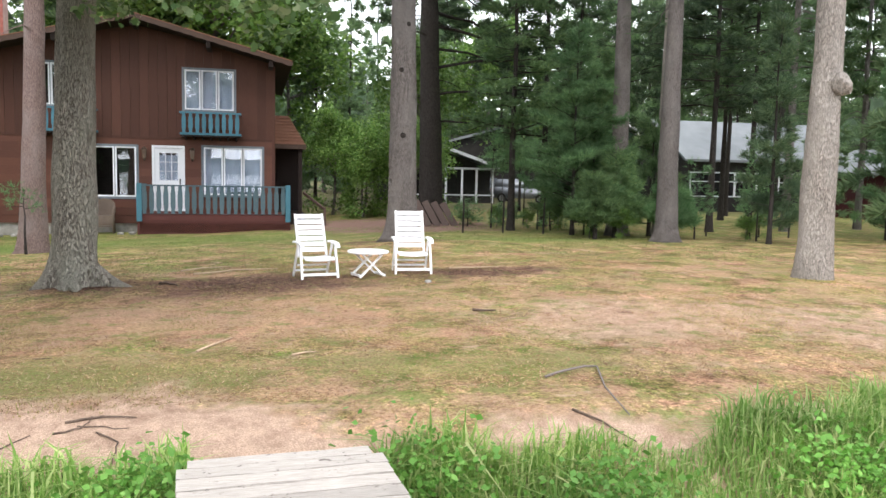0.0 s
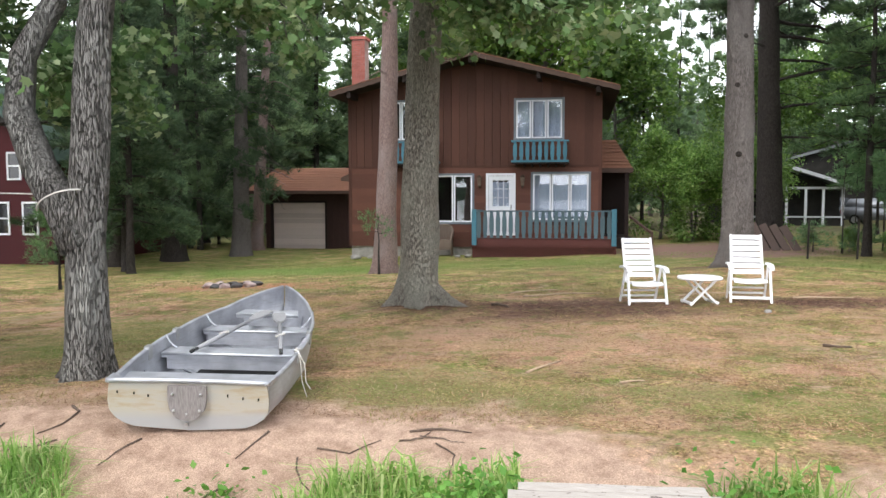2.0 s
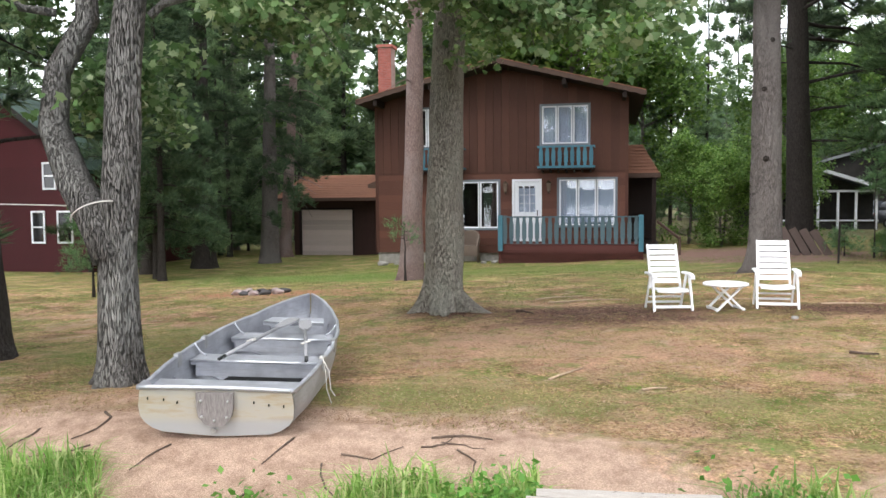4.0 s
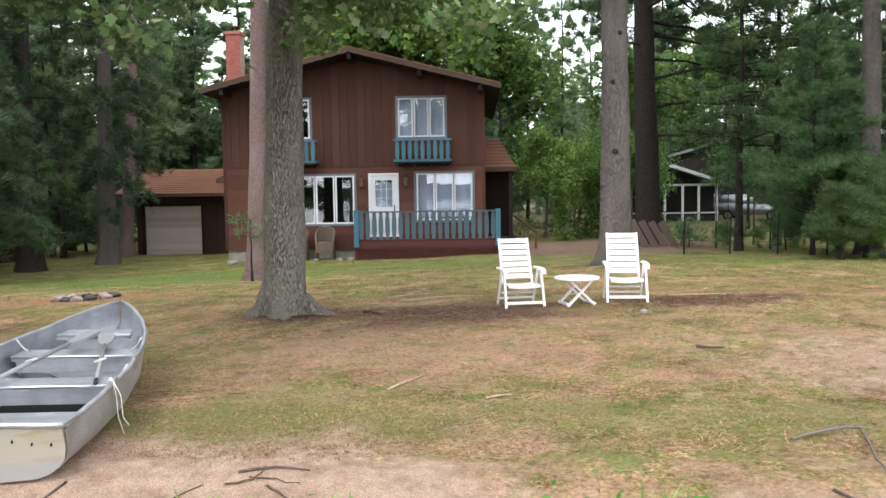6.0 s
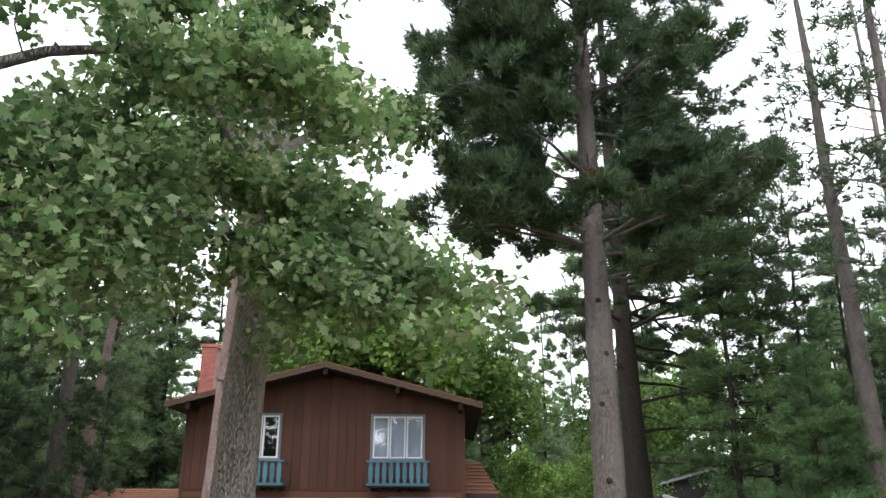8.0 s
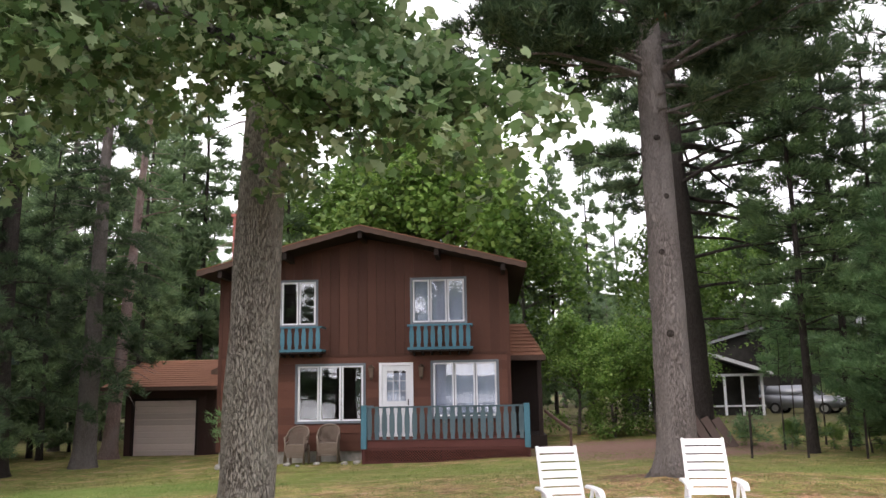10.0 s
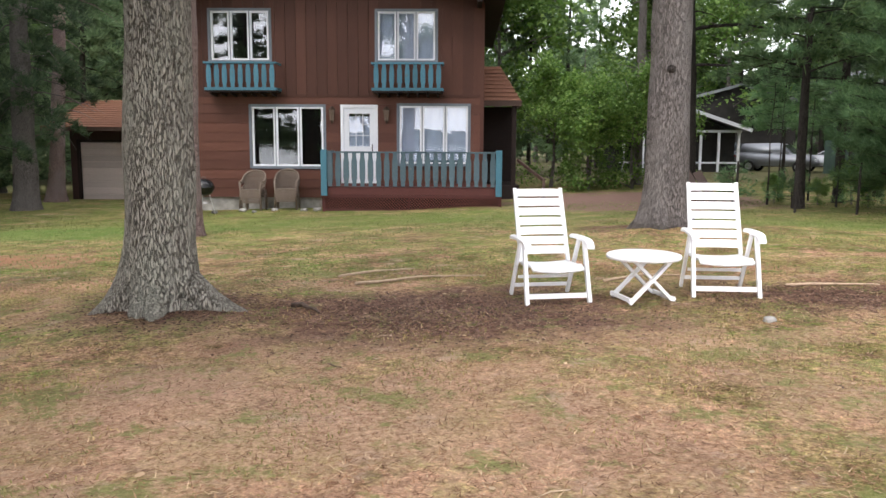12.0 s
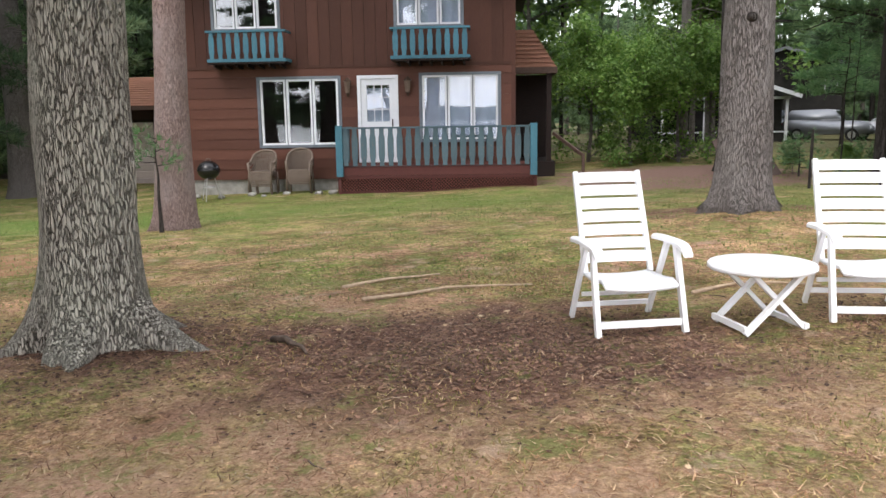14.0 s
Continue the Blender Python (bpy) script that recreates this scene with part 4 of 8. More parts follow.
vs = [bm.verts.new(p) for p in e] + [bm.verts.new((x, y, z - 0.12)) for x, y, z in e]
for f in ((0, 1, 2, 3), (3, 2, 5, 4), (0, 3, 4), (6, 7, 1, 0), (9, 8, 7, 6), (10, 11, 8, 9), (6, 0, 4, 10)):
    try:
        bm.faces.new([vs[i] for i in f])
    except ValueError:
        pass
part("roof", bm, M["shingle"], gar)
for i in range(13):
    q = i / 13
    bm = bmesh.new()
    bar(bm, (-15.1, 34.3 + 3.9 * q, 1.99 + 1.17 * q), (-8.25, 34.3 + 3.9 * q, 1.99 + 1.17 * q), 0.1, 0.02)
    part("shingle_course", bm, M["shingle"], gar)
box("fascia", (-15.1, 34.26, 1.84), (-8.25, 34.3, 2.0), M["trim_brown"], gar)
gable = thing("side_canopy", (-8.8, 31.5, 2.3), "small brown canopy on the house wall", "canopy")
bm = bmesh.new()
e = [(-8.45, 30.8, 2.9), (-9.35, 30.8, 2.5), (-9.35, 30.8, 2.36), (-8.45, 30.8, 2.3), (-8.45, 32.8, 2.9), (-9.35, 32.8, 2.5), (-9.35, 32.8, 2.36), (-8.45, 32.8, 2.3)]
vs = [bm.verts.new(p) for p in e]
for f in ((0, 1, 2, 3), (7, 6, 5, 4), (0, 4, 5, 1), (1, 5, 6, 2), (2, 6, 7, 3)):
    bm.faces.new([vs[i] for i in f])
part("roof", bm, M["trim_brown"], gable)

# ---------------- trees ----------------
rng = np.random.default_rng(7)


def unit(v):
    return v / np.maximum(np.linalg.norm(v, axis=-1, keepdims=True), 1e-6)


def blades(P, D, L, W, k, scatter, r):
    """k thin needles fanning out of each point P along D."""
    n = len(P)
    d = unit(np.repeat(D, k, 0) + scatter * r.normal(size=(n * k, 3)))
    p = np.repeat(P, k, 0)
    ll = np.repeat(L, k)[:, None] * r.uniform(0.6, 1.15, (n * k, 1))
    s = unit(np.cross(d, r.normal(size=(n * k, 3)))) * W * np.repeat(L, k)[:, None]
    return np.stack([p - s * 0.5, p + s * 0.5, p + d * ll], 1)


LEAF = np.array([(0, 0), (-0.22, 0.18), (-0.5, 0.3), (-0.3, 0.48), (-0.34, 0.78), (-0.12, 0.68), (0, 1.0), (0.12, 0.68), (0.34, 0.78), (0.3, 0.48), (0.5, 0.3), (0.22, 0.18)])
LEAF8 = np.array([(0, 0), (-0.3, 0.12), (-0.48, 0.45), (-0.22, 0.55), (-0.2, 0.85), (0, 1.0), (0.2, 0.85), (0.22, 0.55), (0.48, 0.45), (0.3, 0.12)])
KITE = np.array([(0, 0), (-0.36, 0.45), (0, 1.0), (0.36, 0.45)])


def leaves(P, size, shape, r, hang_down=0.35, out=None):
    """Flat leaves of one outline at the points P."""
    n = len(P)
    d = r.normal(size=(n, 3)) * np.array((1, 1, 0.6)) + np.array((0, 0, -hang_down))
    if out is not None:
        d = d + out
    d = unit(d)
    nrm = unit(r.normal(size=(n, 3)) * 0.7 + np.array((0, 0, 1.0)))
    s = unit(np.cross(d, nrm))
    sz = size * r.uniform(0.55, 1.2, (n, 1))
    pts = [P + s * a * sz + d * b * sz + np.cross(s, d) * (0.18 * abs(a)) * sz for a, b in shape]
    return np.stack(pts, 1)


def trunk_path(base, height, lean=(0, 0), bend=0.0, seed=0, steps=16):
    pts = []
    for i in range(steps + 1):
        t = (i / steps) ** 1.25
        z = height * t
        wob = bend * noise.noise(Vector((t * 3.0, seed * 7.1, 0)))
        wob2 = bend * noise.noise(Vector((t * 3.0, seed * 7.1, 9)))
        pts.append((base[0] + lean[0] * z + wob * t, base[1] + lean[1] * z + wob2 * t, base[2] - 0.12 + z))
    return pts


def make_trunk(pts, r0, r1, flare=1.5, sides=18, rough=0.16, seed=0, roots=0, flare_h=0.55):
    bm = bmesh.new()
    z0, h = pts[0][2], pts[-1][2] - pts[0][2]
    # rings closer together at the foot
    fine = []
    for a, b in zip(pts, pts[1:]):
        m = 3 if a[2] - z0 < 1.2 else 2
        for q in range(m):
            fine.append(tuple(a[i] + (b[i] - a[i]) * q / m for i in range(3)))
    fine.append(pts[-1])
    rad = []
    for p in fine:
        t = (p[2] - z0) / h
        rad.append((r0 + (r1 - r0) * t ** 0.85) * (1 + (flare - 1) * math.exp(-(p[2] - z0) / (flare_h * 0.55))))
    rings = tube(bm, fine, rad, sides, rough, seed)
    if roots:
        for p, ring in zip(fine, rings):
            f = math.exp(-(p[2] - z0) / 0.3)
            for k, v in enumerate(ring):
                a = 2 * math.pi * k / sides
                s = 1 + f * 0.3 * math.cos(a * roots + seed)
                v.co.x, v.co.y = p[0] + (v.co.x - p[0]) * s, p[1] + (v.co.y - p[1]) * s
    return bm


def conifer(name, base, height, r0, z0, reach, limbs, label, mat, barkm, seed, lean=(0, 0), droop=0.15, rise=0.15, tufts=26, L=0.34, W=0.1, k=7,
            plume=0.8, dead=0, taper=0.8, flare=1.4, scatter=0.55, low_reach=1.0, sides=14, lod=False, azim=None, roots=0, bend=0.3, body=0.35, boughs=()):
    """A pine or spruce: trunk, limbs, and needles in tufts along the outer limbs."""
    r = np.random.default_rng(seed)
    t = thing(name, base, label, "tree")
    path = trunk_path(base, height, lean, bend, seed)
    part("trunk", make_trunk(path, r0, r0 * 0.16, flare, sides, 0.14, seed, roots), barkm, t, "", True)
    pz = np.array([p[2] for p in path])
    pxy = np.array([p[:2] for p in path])
    bm = bmesh.new()
    PP, DD = [], []
    for i in range(limbs + len(boughs)):
        given = boughs[i - limbs] if i >= limbs else None
        q = (i + r.uniform(0, 1)) / limbs
        z = base[2] + z0 + (height - z0) * q ** 0.95
        if given:
            z, q = given[0], 0.3
        c = np.array([np.interp(z, pz, pxy[:, 0]), np.interp(z, pz, pxy[:, 1]), z])
        prof = (1 - q) ** taper
        if q < 0.25:
            prof *= low_reach + (1 - low_reach) * q / 0.25
        ln = max(0.35, reach * prof * r.uniform(0.65, 1.15))
        az = r.uniform(0, 2 * math.pi) if azim is None else r.normal(*azim)
        if given:
            az, ln = given[1], given[2]
        d = np.array([math.cos(az), math.sin(az), rise + r.normal(0, 0.1)])
        pts, m = [], 6
        for j in range(m + 1):
            s = j / m
            pts.append(c + d * ln * s + np.array([0, 0, -droop * ln * s * s]) + r.normal(0, 0.03 * ln * s, 3))
        lr = max(0.01, 0.012 * ln)
        tube(bm, [tuple(p) for p in pts], [lr * (1 - 0.85 * j / m) for j in range(m + 1)], 4 if lod else 5, cap=False)
        pts = np.array(pts)
        nt = int(given[3]) if given else max(6, int(tufts * ln / reach * 1.3))
        nc = max(2, int(ln * 2.2))
        side = np.array([-d[1], d[0], 0.0])
        cs = body + (1 - body) * (np.arange(nc) + r.uniform(0, 1, nc)) / nc
        co = r.normal(0, 1, nc) * plume * (0.12 + 0.2 * ln * (1.1 - cs))
        ci = r.integers(0, nc, nt)
        s = np.clip(cs[ci] + r.normal(0, 0.12 / max(ln, 0.8), nt), 0.05, 1.0)
        idx = np.clip((s * m).astype(int), 0, m - 1)
        f = s * m - idx
        pos = pts[idx] * (1 - f)[:, None] + pts[idx + 1] * f[:, None]
        off = co[ci] + r.normal(0, 0.16, nt) * plume
        pos = pos + side[None] * off[:, None] + np.array([0, 0, 1.0])[None] * (r.normal(0.06, 0.08, nt) * plume)[:, None]
        dirs = d[None] * 0.7 + side[None] * np.sign(off)[:, None] * 0.6 + np.array([0, 0, 0.35])[None]
        PP.append(pos)
        DD.append(unit(dirs))
    for i in range(dead):
        z = base[2] + r.uniform(2.0, z0 + 1.5)
        c = np.array([np.interp(z, pz, pxy[:, 0]), np.interp(z, pz, pxy[:, 1]), z])
        az = r.uniform(0, 6.28)
        ln = r.uniform(0.5, 2.2)
        pts = [tuple(c + np.array([math.cos(az) * ln * s, math.sin(az) * ln * s, (0.25 * s - 0.5 * s * s) * ln]) + r.normal(0, 0.04 * s, 3)) for s in (0, 0.3, 0.6, 1.0)]
        tube(bm, pts, [0.03, 0.022, 0.014, 0.006], 4, cap=False)
    tagged(part("branchwork", bm, barkm, t, "", True), kind="stuff")
    P, D = np.concatenate(PP), np.concatenate(DD)
    soup("crown", blades(P, D, np.full(len(P), L), W, k, scatter, r), 3, mat, t)
    return t


def branchy(name, base, label, barkm, leafm, limbs_spec, seed, leaf_size=0.16, n_leaf=6000, shape=KITE, trunk=None, clump=0.45, hang_down=0.35, twigs=3):
    """A broadleaf tree: trunk, given main limbs with side twigs, and leaves in sprays along them."""
    r = np.random.default_rng(seed)
    t = thing(name, base, label, "tree")
    if trunk is not None:
        part("trunk", trunk, barkm, t, "", True)
    bm = bmesh.new()
    ends, wts = [], []
    for pts, r0 in limbs_spec:
        pts = [np.array(p, float) for p in pts]
        fine = []
        for a, b in zip(pts, pts[1:]):
            for q in (0, 0.33, 0.66):
                fine.append(a + (b - a) * q + r.normal(0, 0.04, 3))
        fine.append(pts[-1])
        m = len(fine)
        tube(bm, [tuple(p) for p in fine], [max(0.008, r0 * (1 - 0.9 * i / (m - 1))) for i in range(m)], 7, cap=False)
        full = sum(np.linalg.norm(b - a) for a, b in zip(fine, fine[1:]))
        for _ in range(max(3, int(full * twigs))):
            s = r.uniform(0.25, 1.0)
            i = min(m - 2, int(s * (m - 1)))
            p = fine[i] + (fine[i + 1] - fine[i]) * r.uniform()
            d = unit(fine[i + 1] - fine[i]) + r.normal(0, 0.75, 3) * np.array((1, 1, 0.5))
            d = unit(d)
            ln = r.uniform(0.5, 1.3)
            tp = [p + d * ln * q + np.array((0, 0, -0.22 * ln * q * q)) + r.normal(0, 0.03, 3) for q in (0, 0.35, 0.7, 1.0)]
            tube(bm, [tuple(x) for x in tp], [0.014, 0.01, 0.007, 0.003], 4, cap=False)
            for q in (0.35, 0.7, 1.0):
                ends.append(p + d * ln * q + np.array((0, 0, -0.22 * ln * q * q)))
                wts.append(1.0)
    tagged(part("branchwork", bm, barkm, t, "", True), kind="stuff")
    E = np.array(ends)
    pick = r.integers(0, len(E), n_leaf)
    P = E[pick] + r.normal(0, clump * 0.5, (n_leaf, 3)) * np.array((1, 1, 0.6))
    soup("crown", leaves(P, leaf_size, shape, r, hang_down), len(shape), leafm, t)
    return t


def at(x, y, dz=0.0):
    return (x, y, gz(x, y) + dz)


# the large oak in the lawn
ob = at(-2.36, 12.68)
trunk = make_trunk(trunk_path(ob, 9.5, (0.034, 0.01), 0.1, 3), 0.348, 0.22, 1.6, 36, 0.13, 3, 5, 0.5)
for dx, dy, ln in ((0.95, -0.22, 1.0), (0.25, -0.95, 0.72), (-0.8, -0.5, 0.7), (0.75, 0.6, 0.7)):
    root = [(ob[0] + dx * q * ln, ob[1] + dy * q * ln, gz(ob[0] + dx * q * ln, ob[1] + dy * q * ln) + 0.42 * (1 - q) ** 2 - 0.03 * q) for q in (0.2, 0.4, 0.6, 0.8, 1.0)]
    tube(trunk, root, [0.2, 0.17, 0.12, 0.08, 0.03], 12, 0.2, 6)
branchy("oak_tree", ob, "tall oak with ridged grey bark and flared roots", M["bark_oak"], M["leaf_maple"],
        [([(-2.25, 13.1, 6.0), (-1.7, 12.4, 6.5), (-1.2, 12.1, 6.5), (-0.7, 11.8, 6.0)], 0.09), ([(-2.25, 13.1, 6.6), (-3.6, 12.0, 7.4), (-5.0, 11.3, 7.3), (-6.6, 10.8, 6.8)], 0.12),
         ([(-2.25, 13.1, 7.5), (-1.4, 14.2, 8.9), (-0.2, 15.2, 9.6)], 0.11), ([(-2.25, 13.1, 5.5), (-1.5, 12.0, 5.6), (-0.3, 11.2, 5.3), (0.7, 10.8, 4.6)], 0.06),
         ([(-2.25, 13.1, 8.0), (-3.4, 14.0, 9.3), (-4.6, 14.8, 10.0)], 0.12), ([(-2.25, 13.1, 8.8), (-2.0, 12.4, 10.6), (-1.4, 11.6, 11.6)], 0.12),
         ([(-2.25, 13.1, 7.0), (-3.2, 11.6, 8.2), (-3.6, 10.2, 8.6)], 0.1), ([(-2.25, 13.1, 6.6), (-3.6, 12.3, 7.0), (-4.8, 11.8, 7.0)], 0.06)],
        11, 0.16, 21000, LEAF8, trunk, 0.42, 0.5, 5)

# forked silver maple beside the boat
mb = at(-4.72, 6.75)
bm = make_trunk([(mb[0], mb[1], mb[2] - 0.12), (mb[0] + 0.01, mb[1], 0.3), (mb[0] + 0.03, mb[1], 0.9), (mb[0] + 0.05, mb[1], 1.4), (mb[0] + 0.1, mb[1], 1.9), (mb[0] + 0.12, mb[1] + 0.05, 2.5), (mb[0] + 0.14, mb[1] + 0.1, 3.4), (mb[0] + 0.3, mb[1] + 0.2, 5.0), (mb[0] + 0.4, mb[1] + 0.3, 7.5)],
                0.225, 0.12, 1.5, 26, 0.26, 5, 5, 0.45)
tube(bm, [(mb[0] - 0.02, mb[1] - 0.02, 1.25), (mb[0] - 0.2, mb[1] - 0.05, 1.7), (mb[0] - 0.44, mb[1] - 0.05, 2.1), (mb[0] - 0.7, mb[1], 2.7), (mb[0] - 0.69, mb[1] + 0.1, 3.3), (mb[0] - 0.45, mb[1] + 0.3, 3.9), (mb[0] - 0.6, mb[1] + 0.5, 6.0)], [0.2, 0.19, 0.17, 0.15, 0.13, 0.12, 0.07], 18, 0.2, 9)
tube(bm, [(mb[0] + 0.03, mb[1] + 0.1, 1.8), (mb[0] - 0.15, mb[1] + 0.35, 2.6), (mb[0] - 0.4, mb[1] + 0.8, 3.8)], [0.14, 0.12, 0.08], 12, 0.2, 4)
branchy("maple_tree", mb, "forked old maple with shaggy grey bark beside the boat", M["bark_maple"], M["leaf_maple"],
        [([(-4.4, 7.0, 4.4), (-3.2, 8.2, 4.9), (-1.9, 9.3, 5.0), (-0.7, 10.0, 4.6)], 0.07), ([(-4.4, 7.0, 3.9), (-3.8, 7.2, 4.2), (-3.2, 7.6, 4.3), (-2.6, 8.2, 4.3)], 0.05),
         ([(-4.35, 7.0, 5.2), (-3.1, 7.8, 6.2), (-1.8, 8.6, 6.7), (-0.5, 9.2, 6.6)], 0.08), ([(-5.6, 6.8, 4.6), (-6.5, 7.6, 5.0), (-7.4, 8.6, 5.0)], 0.07),
         ([(-4.5, 6.9, 3.2), (-5.2, 7.8, 3.5), (-5.8, 8.8, 3.4)], 0.05), ([(-4.4, 7.0, 4.7), (-4.2, 8.6, 5.1), (-3.8, 10.2, 5.4), (-3.4, 11.4, 5.6)], 0.07),
         ([(-4.3, 7.0, 5.8), (-3.0, 6.4, 6.9), (-1.8, 6.2, 7.4)], 0.07), ([(-4.4, 7.0, 4.3), (-3.9, 8.0, 4.6), (-3.4, 8.8, 4.5)], 0.05),
         ([(-5.4, 6.8, 4.0), (-6.0, 6.4, 4.2), (-7.0, 6.4, 4.0)], 0.05), ([(-4.3, 7.0, 5.0), (-3.4, 7.6, 5.4), (-2.5, 9.8, 5.9), (-1.4, 11.2, 6.0)], 0.07)],
        12, 0.14, 24000, LEAF, bm, 0.36, 0.6, 5)

# red pine behind the oak, white pine behind the chairs and a darker one behind it
conifer("red_pine_tree", at(-4.95, 20.6), 19, 0.33, 9.0, 3.2, 52, "red pine with flaky reddish bark beside the oak", M["needle"], M["bark_red"], 21, (0.03, 0), 0.1, 0.25, 90, 0.3, 0.09, 10, dead=4, flare=1.35, roots=5, bend=0.15)
rw = np.random.default_rng(77)
wide_boughs = [(rw.uniform(7.6, 12.5), math.pi + rw.normal(0.25, 0.45), rw.uniform(2.8, 4.9), 330) for _ in range(23)]
wide_boughs += [(rw.uniform(6.9, 10.4), rw.normal(0.1, 0.4), rw.uniform(2.4, 4.4), 300) for _ in range(15)]
white_pine = conifer("white_pine_tree", at(4.06, 18.75), 23, 0.39, 10.4, 4.2, 78, "tall white pine with knotted grey trunk behind the chairs", M["needle_dark"], M["bark_pine"], 22, (-0.006, 0), 0.08, 0.2, 220, 0.34, 0.085, 13, plume=1.25, dead=3, taper=0.55, flare=1.5, low_reach=0.85, body=0.25, sides=24, roots=6, bend=0.1, boughs=wide_boughs)
bare_boughs = [(3.8, -0.25, 4.5, 18), (4.8, 0.15, 5.3, 26), (5.8, -0.5, 5.8, 60), (6.6, 0.4, 5.5, 110), (7.0, -2.3, 3.6, 70)]
conifer("dark_pine_tree", at(7.14, 29.6), 25, 0.5, 7.4, 7.2, 84, "dark old pine with long bare lower limbs", M["needle_dark"], M["bark_dark"], 23, (-0.015, 0), 0.14, 0.12, 210, 0.32, 0.09, 12, dead=8, taper=0.5, flare=1.3, low_reach=0.9, bend=0.4, body=0.35, azim=(0.1, 1.1), boughs=bare_boughs)
# knots on the white pine
for i, (a, z) in enumerate(((-1.75, 2.72), (-1.9, 4.3), (-1.35, 5.4), (-1.7, 6.6))):
    rr = 0.39 * (1 - z / 30)
    cx, cy = 4.06 - 0.006 * z, 18.75
    bm = bmesh.new()
    o = Vector((math.cos(a), math.sin(a), 0))
    c = Vector((cx, cy, z))
    tube(bm, [tuple(c + o * (rr - 0.05)), tuple(c + o * (rr + 0.005)), tuple(c + o * (rr + 0.02))], [0.075, 0.05, 0.02], 8)
    tagged(part("knot", bm, M["bark_dark"], white_pine, "", True))
# dead rusty clump high on the white pine
P = np.array((4.05, 18.42, 9.45)) + rng.normal(0, 0.15, (90, 3))
rust = thing("dead_branch_clump", (4.05, 18.45, 9.3), "rusty dead needles on the white pine trunk", "branch")
soup("needles", blades(P, unit(rng.normal(size=(90, 3))), np.full(90, 0.2), 0.16, 5, 0.6, rng), 3, M["rust_needles"], rust)
bm = bmesh.new()
tube(bm, [(4.0, 18.7, 9.3), (4.03, 18.5, 9.4), (4.05, 18.35, 9.6)], [0.03, 0.02, 0.01], 5)
part("twig", bm, M["twig"], rust)

# pale trunk near the shore and the trio beyond
pale_tree = conifer("pale_tree", at(9.95, 11.0), 16, 0.31, 7.5, 3.5, 30, "pale straight trunk with a swollen burl", M["needle"], M["bark_ash"], 24, (0.004, 0), 0.1, 0.2, 26, 0.42, 0.1, 7, flare=1.25, sides=22, bend=0.1)
bm = bmesh.new()
bmesh.ops.create_icosphere(bm, subdivisions=3, radius=0.17)
for v in bm.verts:
    v.co *= 1 + 0.35 * noise.noise(v.co * 7)
    v.co.z *= 1.15
bmesh.ops.translate(bm, verts=bm.verts, vec=(10.06, 10.74, 3.45))
part("burl", bm, M["bark_ash"], pale_tree, "swollen knotted burl", True)
conifer("pine_tree", at(11.6, 19.2), 18, 0.32, 6.5, 4.0, 40, "dark furrowed trunk at the wood edge", M["needle_dark"], M["bark_pine"], 25, (0.0, 0), 0.1, 0.15, 30, 0.42, 0.1, 7, flare=1.5, sides=20, roots=5, bend=0.1)
conifer("pine_tree", at(11.7, 22.5), 20, 0.33, 8, 3.6, 34, "tall grey pine trunk at the wood edge", M["needle_dark"], M["bark_pine"], 26, (-0.01, 0), 0.1, 0.15, 26, 0.42, 0.1, 7, bend=0.2)
conifer("pine_tree", at(13.4, 23.0), 20, 0.2, 8, 3.2, 34, "slim pale pine trunk at the wood edge", M["needle_dark"], M["bark_ash"], 27, (0.01, 0), 0.1, 0.15, 26, 0.42, 0.1, 7, bend=0.2)
# soft young pines that screen the neighbours
for i, (x, y, h, rc) in enumerate(((10.2, 22.6, 6.4, 2.3), (11.9, 24.8, 5.2, 1.9), (12.3, 20.2, 1.3, 0.7), (14.1, 18.1, 6.2, 1.1), (19.6, 20.0, 5.2, 1.2), (11.0, 21.2, 2.4, 1.1), (11.4, 23.8, 6.0, 2.0), (12.7, 22.3, 3.6, 1.3), (10.1, 20.6, 1.7, 0.9))):
    conifer("young_pine", at(x, y), h, 0.07, 0.35, rc, 66 if i in (0, 6) else 46, "soft green young pine at the lawn edge", M["needle_dark" if i == 3 else "needle_soft" if i < 5 else "needle"], M["bark_dark"], 40 + i, (0, 0), 0.05, 0.3, 130 if i in (0, 6) else 70, 0.24, 0.09, 8, taper=0.75, lod=True, body=0.2, sides=8, bend=0.1)

# taller dark pines that hang over the neighbours' drive
for i, (x, y, h, rc, z0) in enumerate(((9.2, 25.8, 12, 2.3, 3.3), (11.2, 28.0, 15, 2.7, 3.4), (13.6, 30.5, 15, 2.9, 3.2), (16.8, 33.5, 17, 3.0, 3.2), (19.8, 27.5, 15, 2.8, 5.2), (16.5, 25.0, 14, 2.6, 4.4), (22.0, 33.0, 17, 3.2, 5.0), (24.8, 37.0, 18, 3.2, 5.6), (28.5, 38.0, 18, 3.4, 6.0), (18.0, 30.5, 16, 3.0, 4.8), (32.5, 40.0, 18, 3.4, 6.0), (25.5, 31.0, 16, 3.0, 5.5))):
    conifer("pine_tree", at(x, y), h, 0.14, z0, rc, 64, "dark pine with drooping boughs over the drive", M["needle_dark" if i % 2 else "needle"], M["bark_dark"], 170 + i, (0, 0), 0.18, 0.1, 60, 0.32, 0.11, 7, taper=0.6, lod=True, body=0.2, sides=8, bend=0.2)
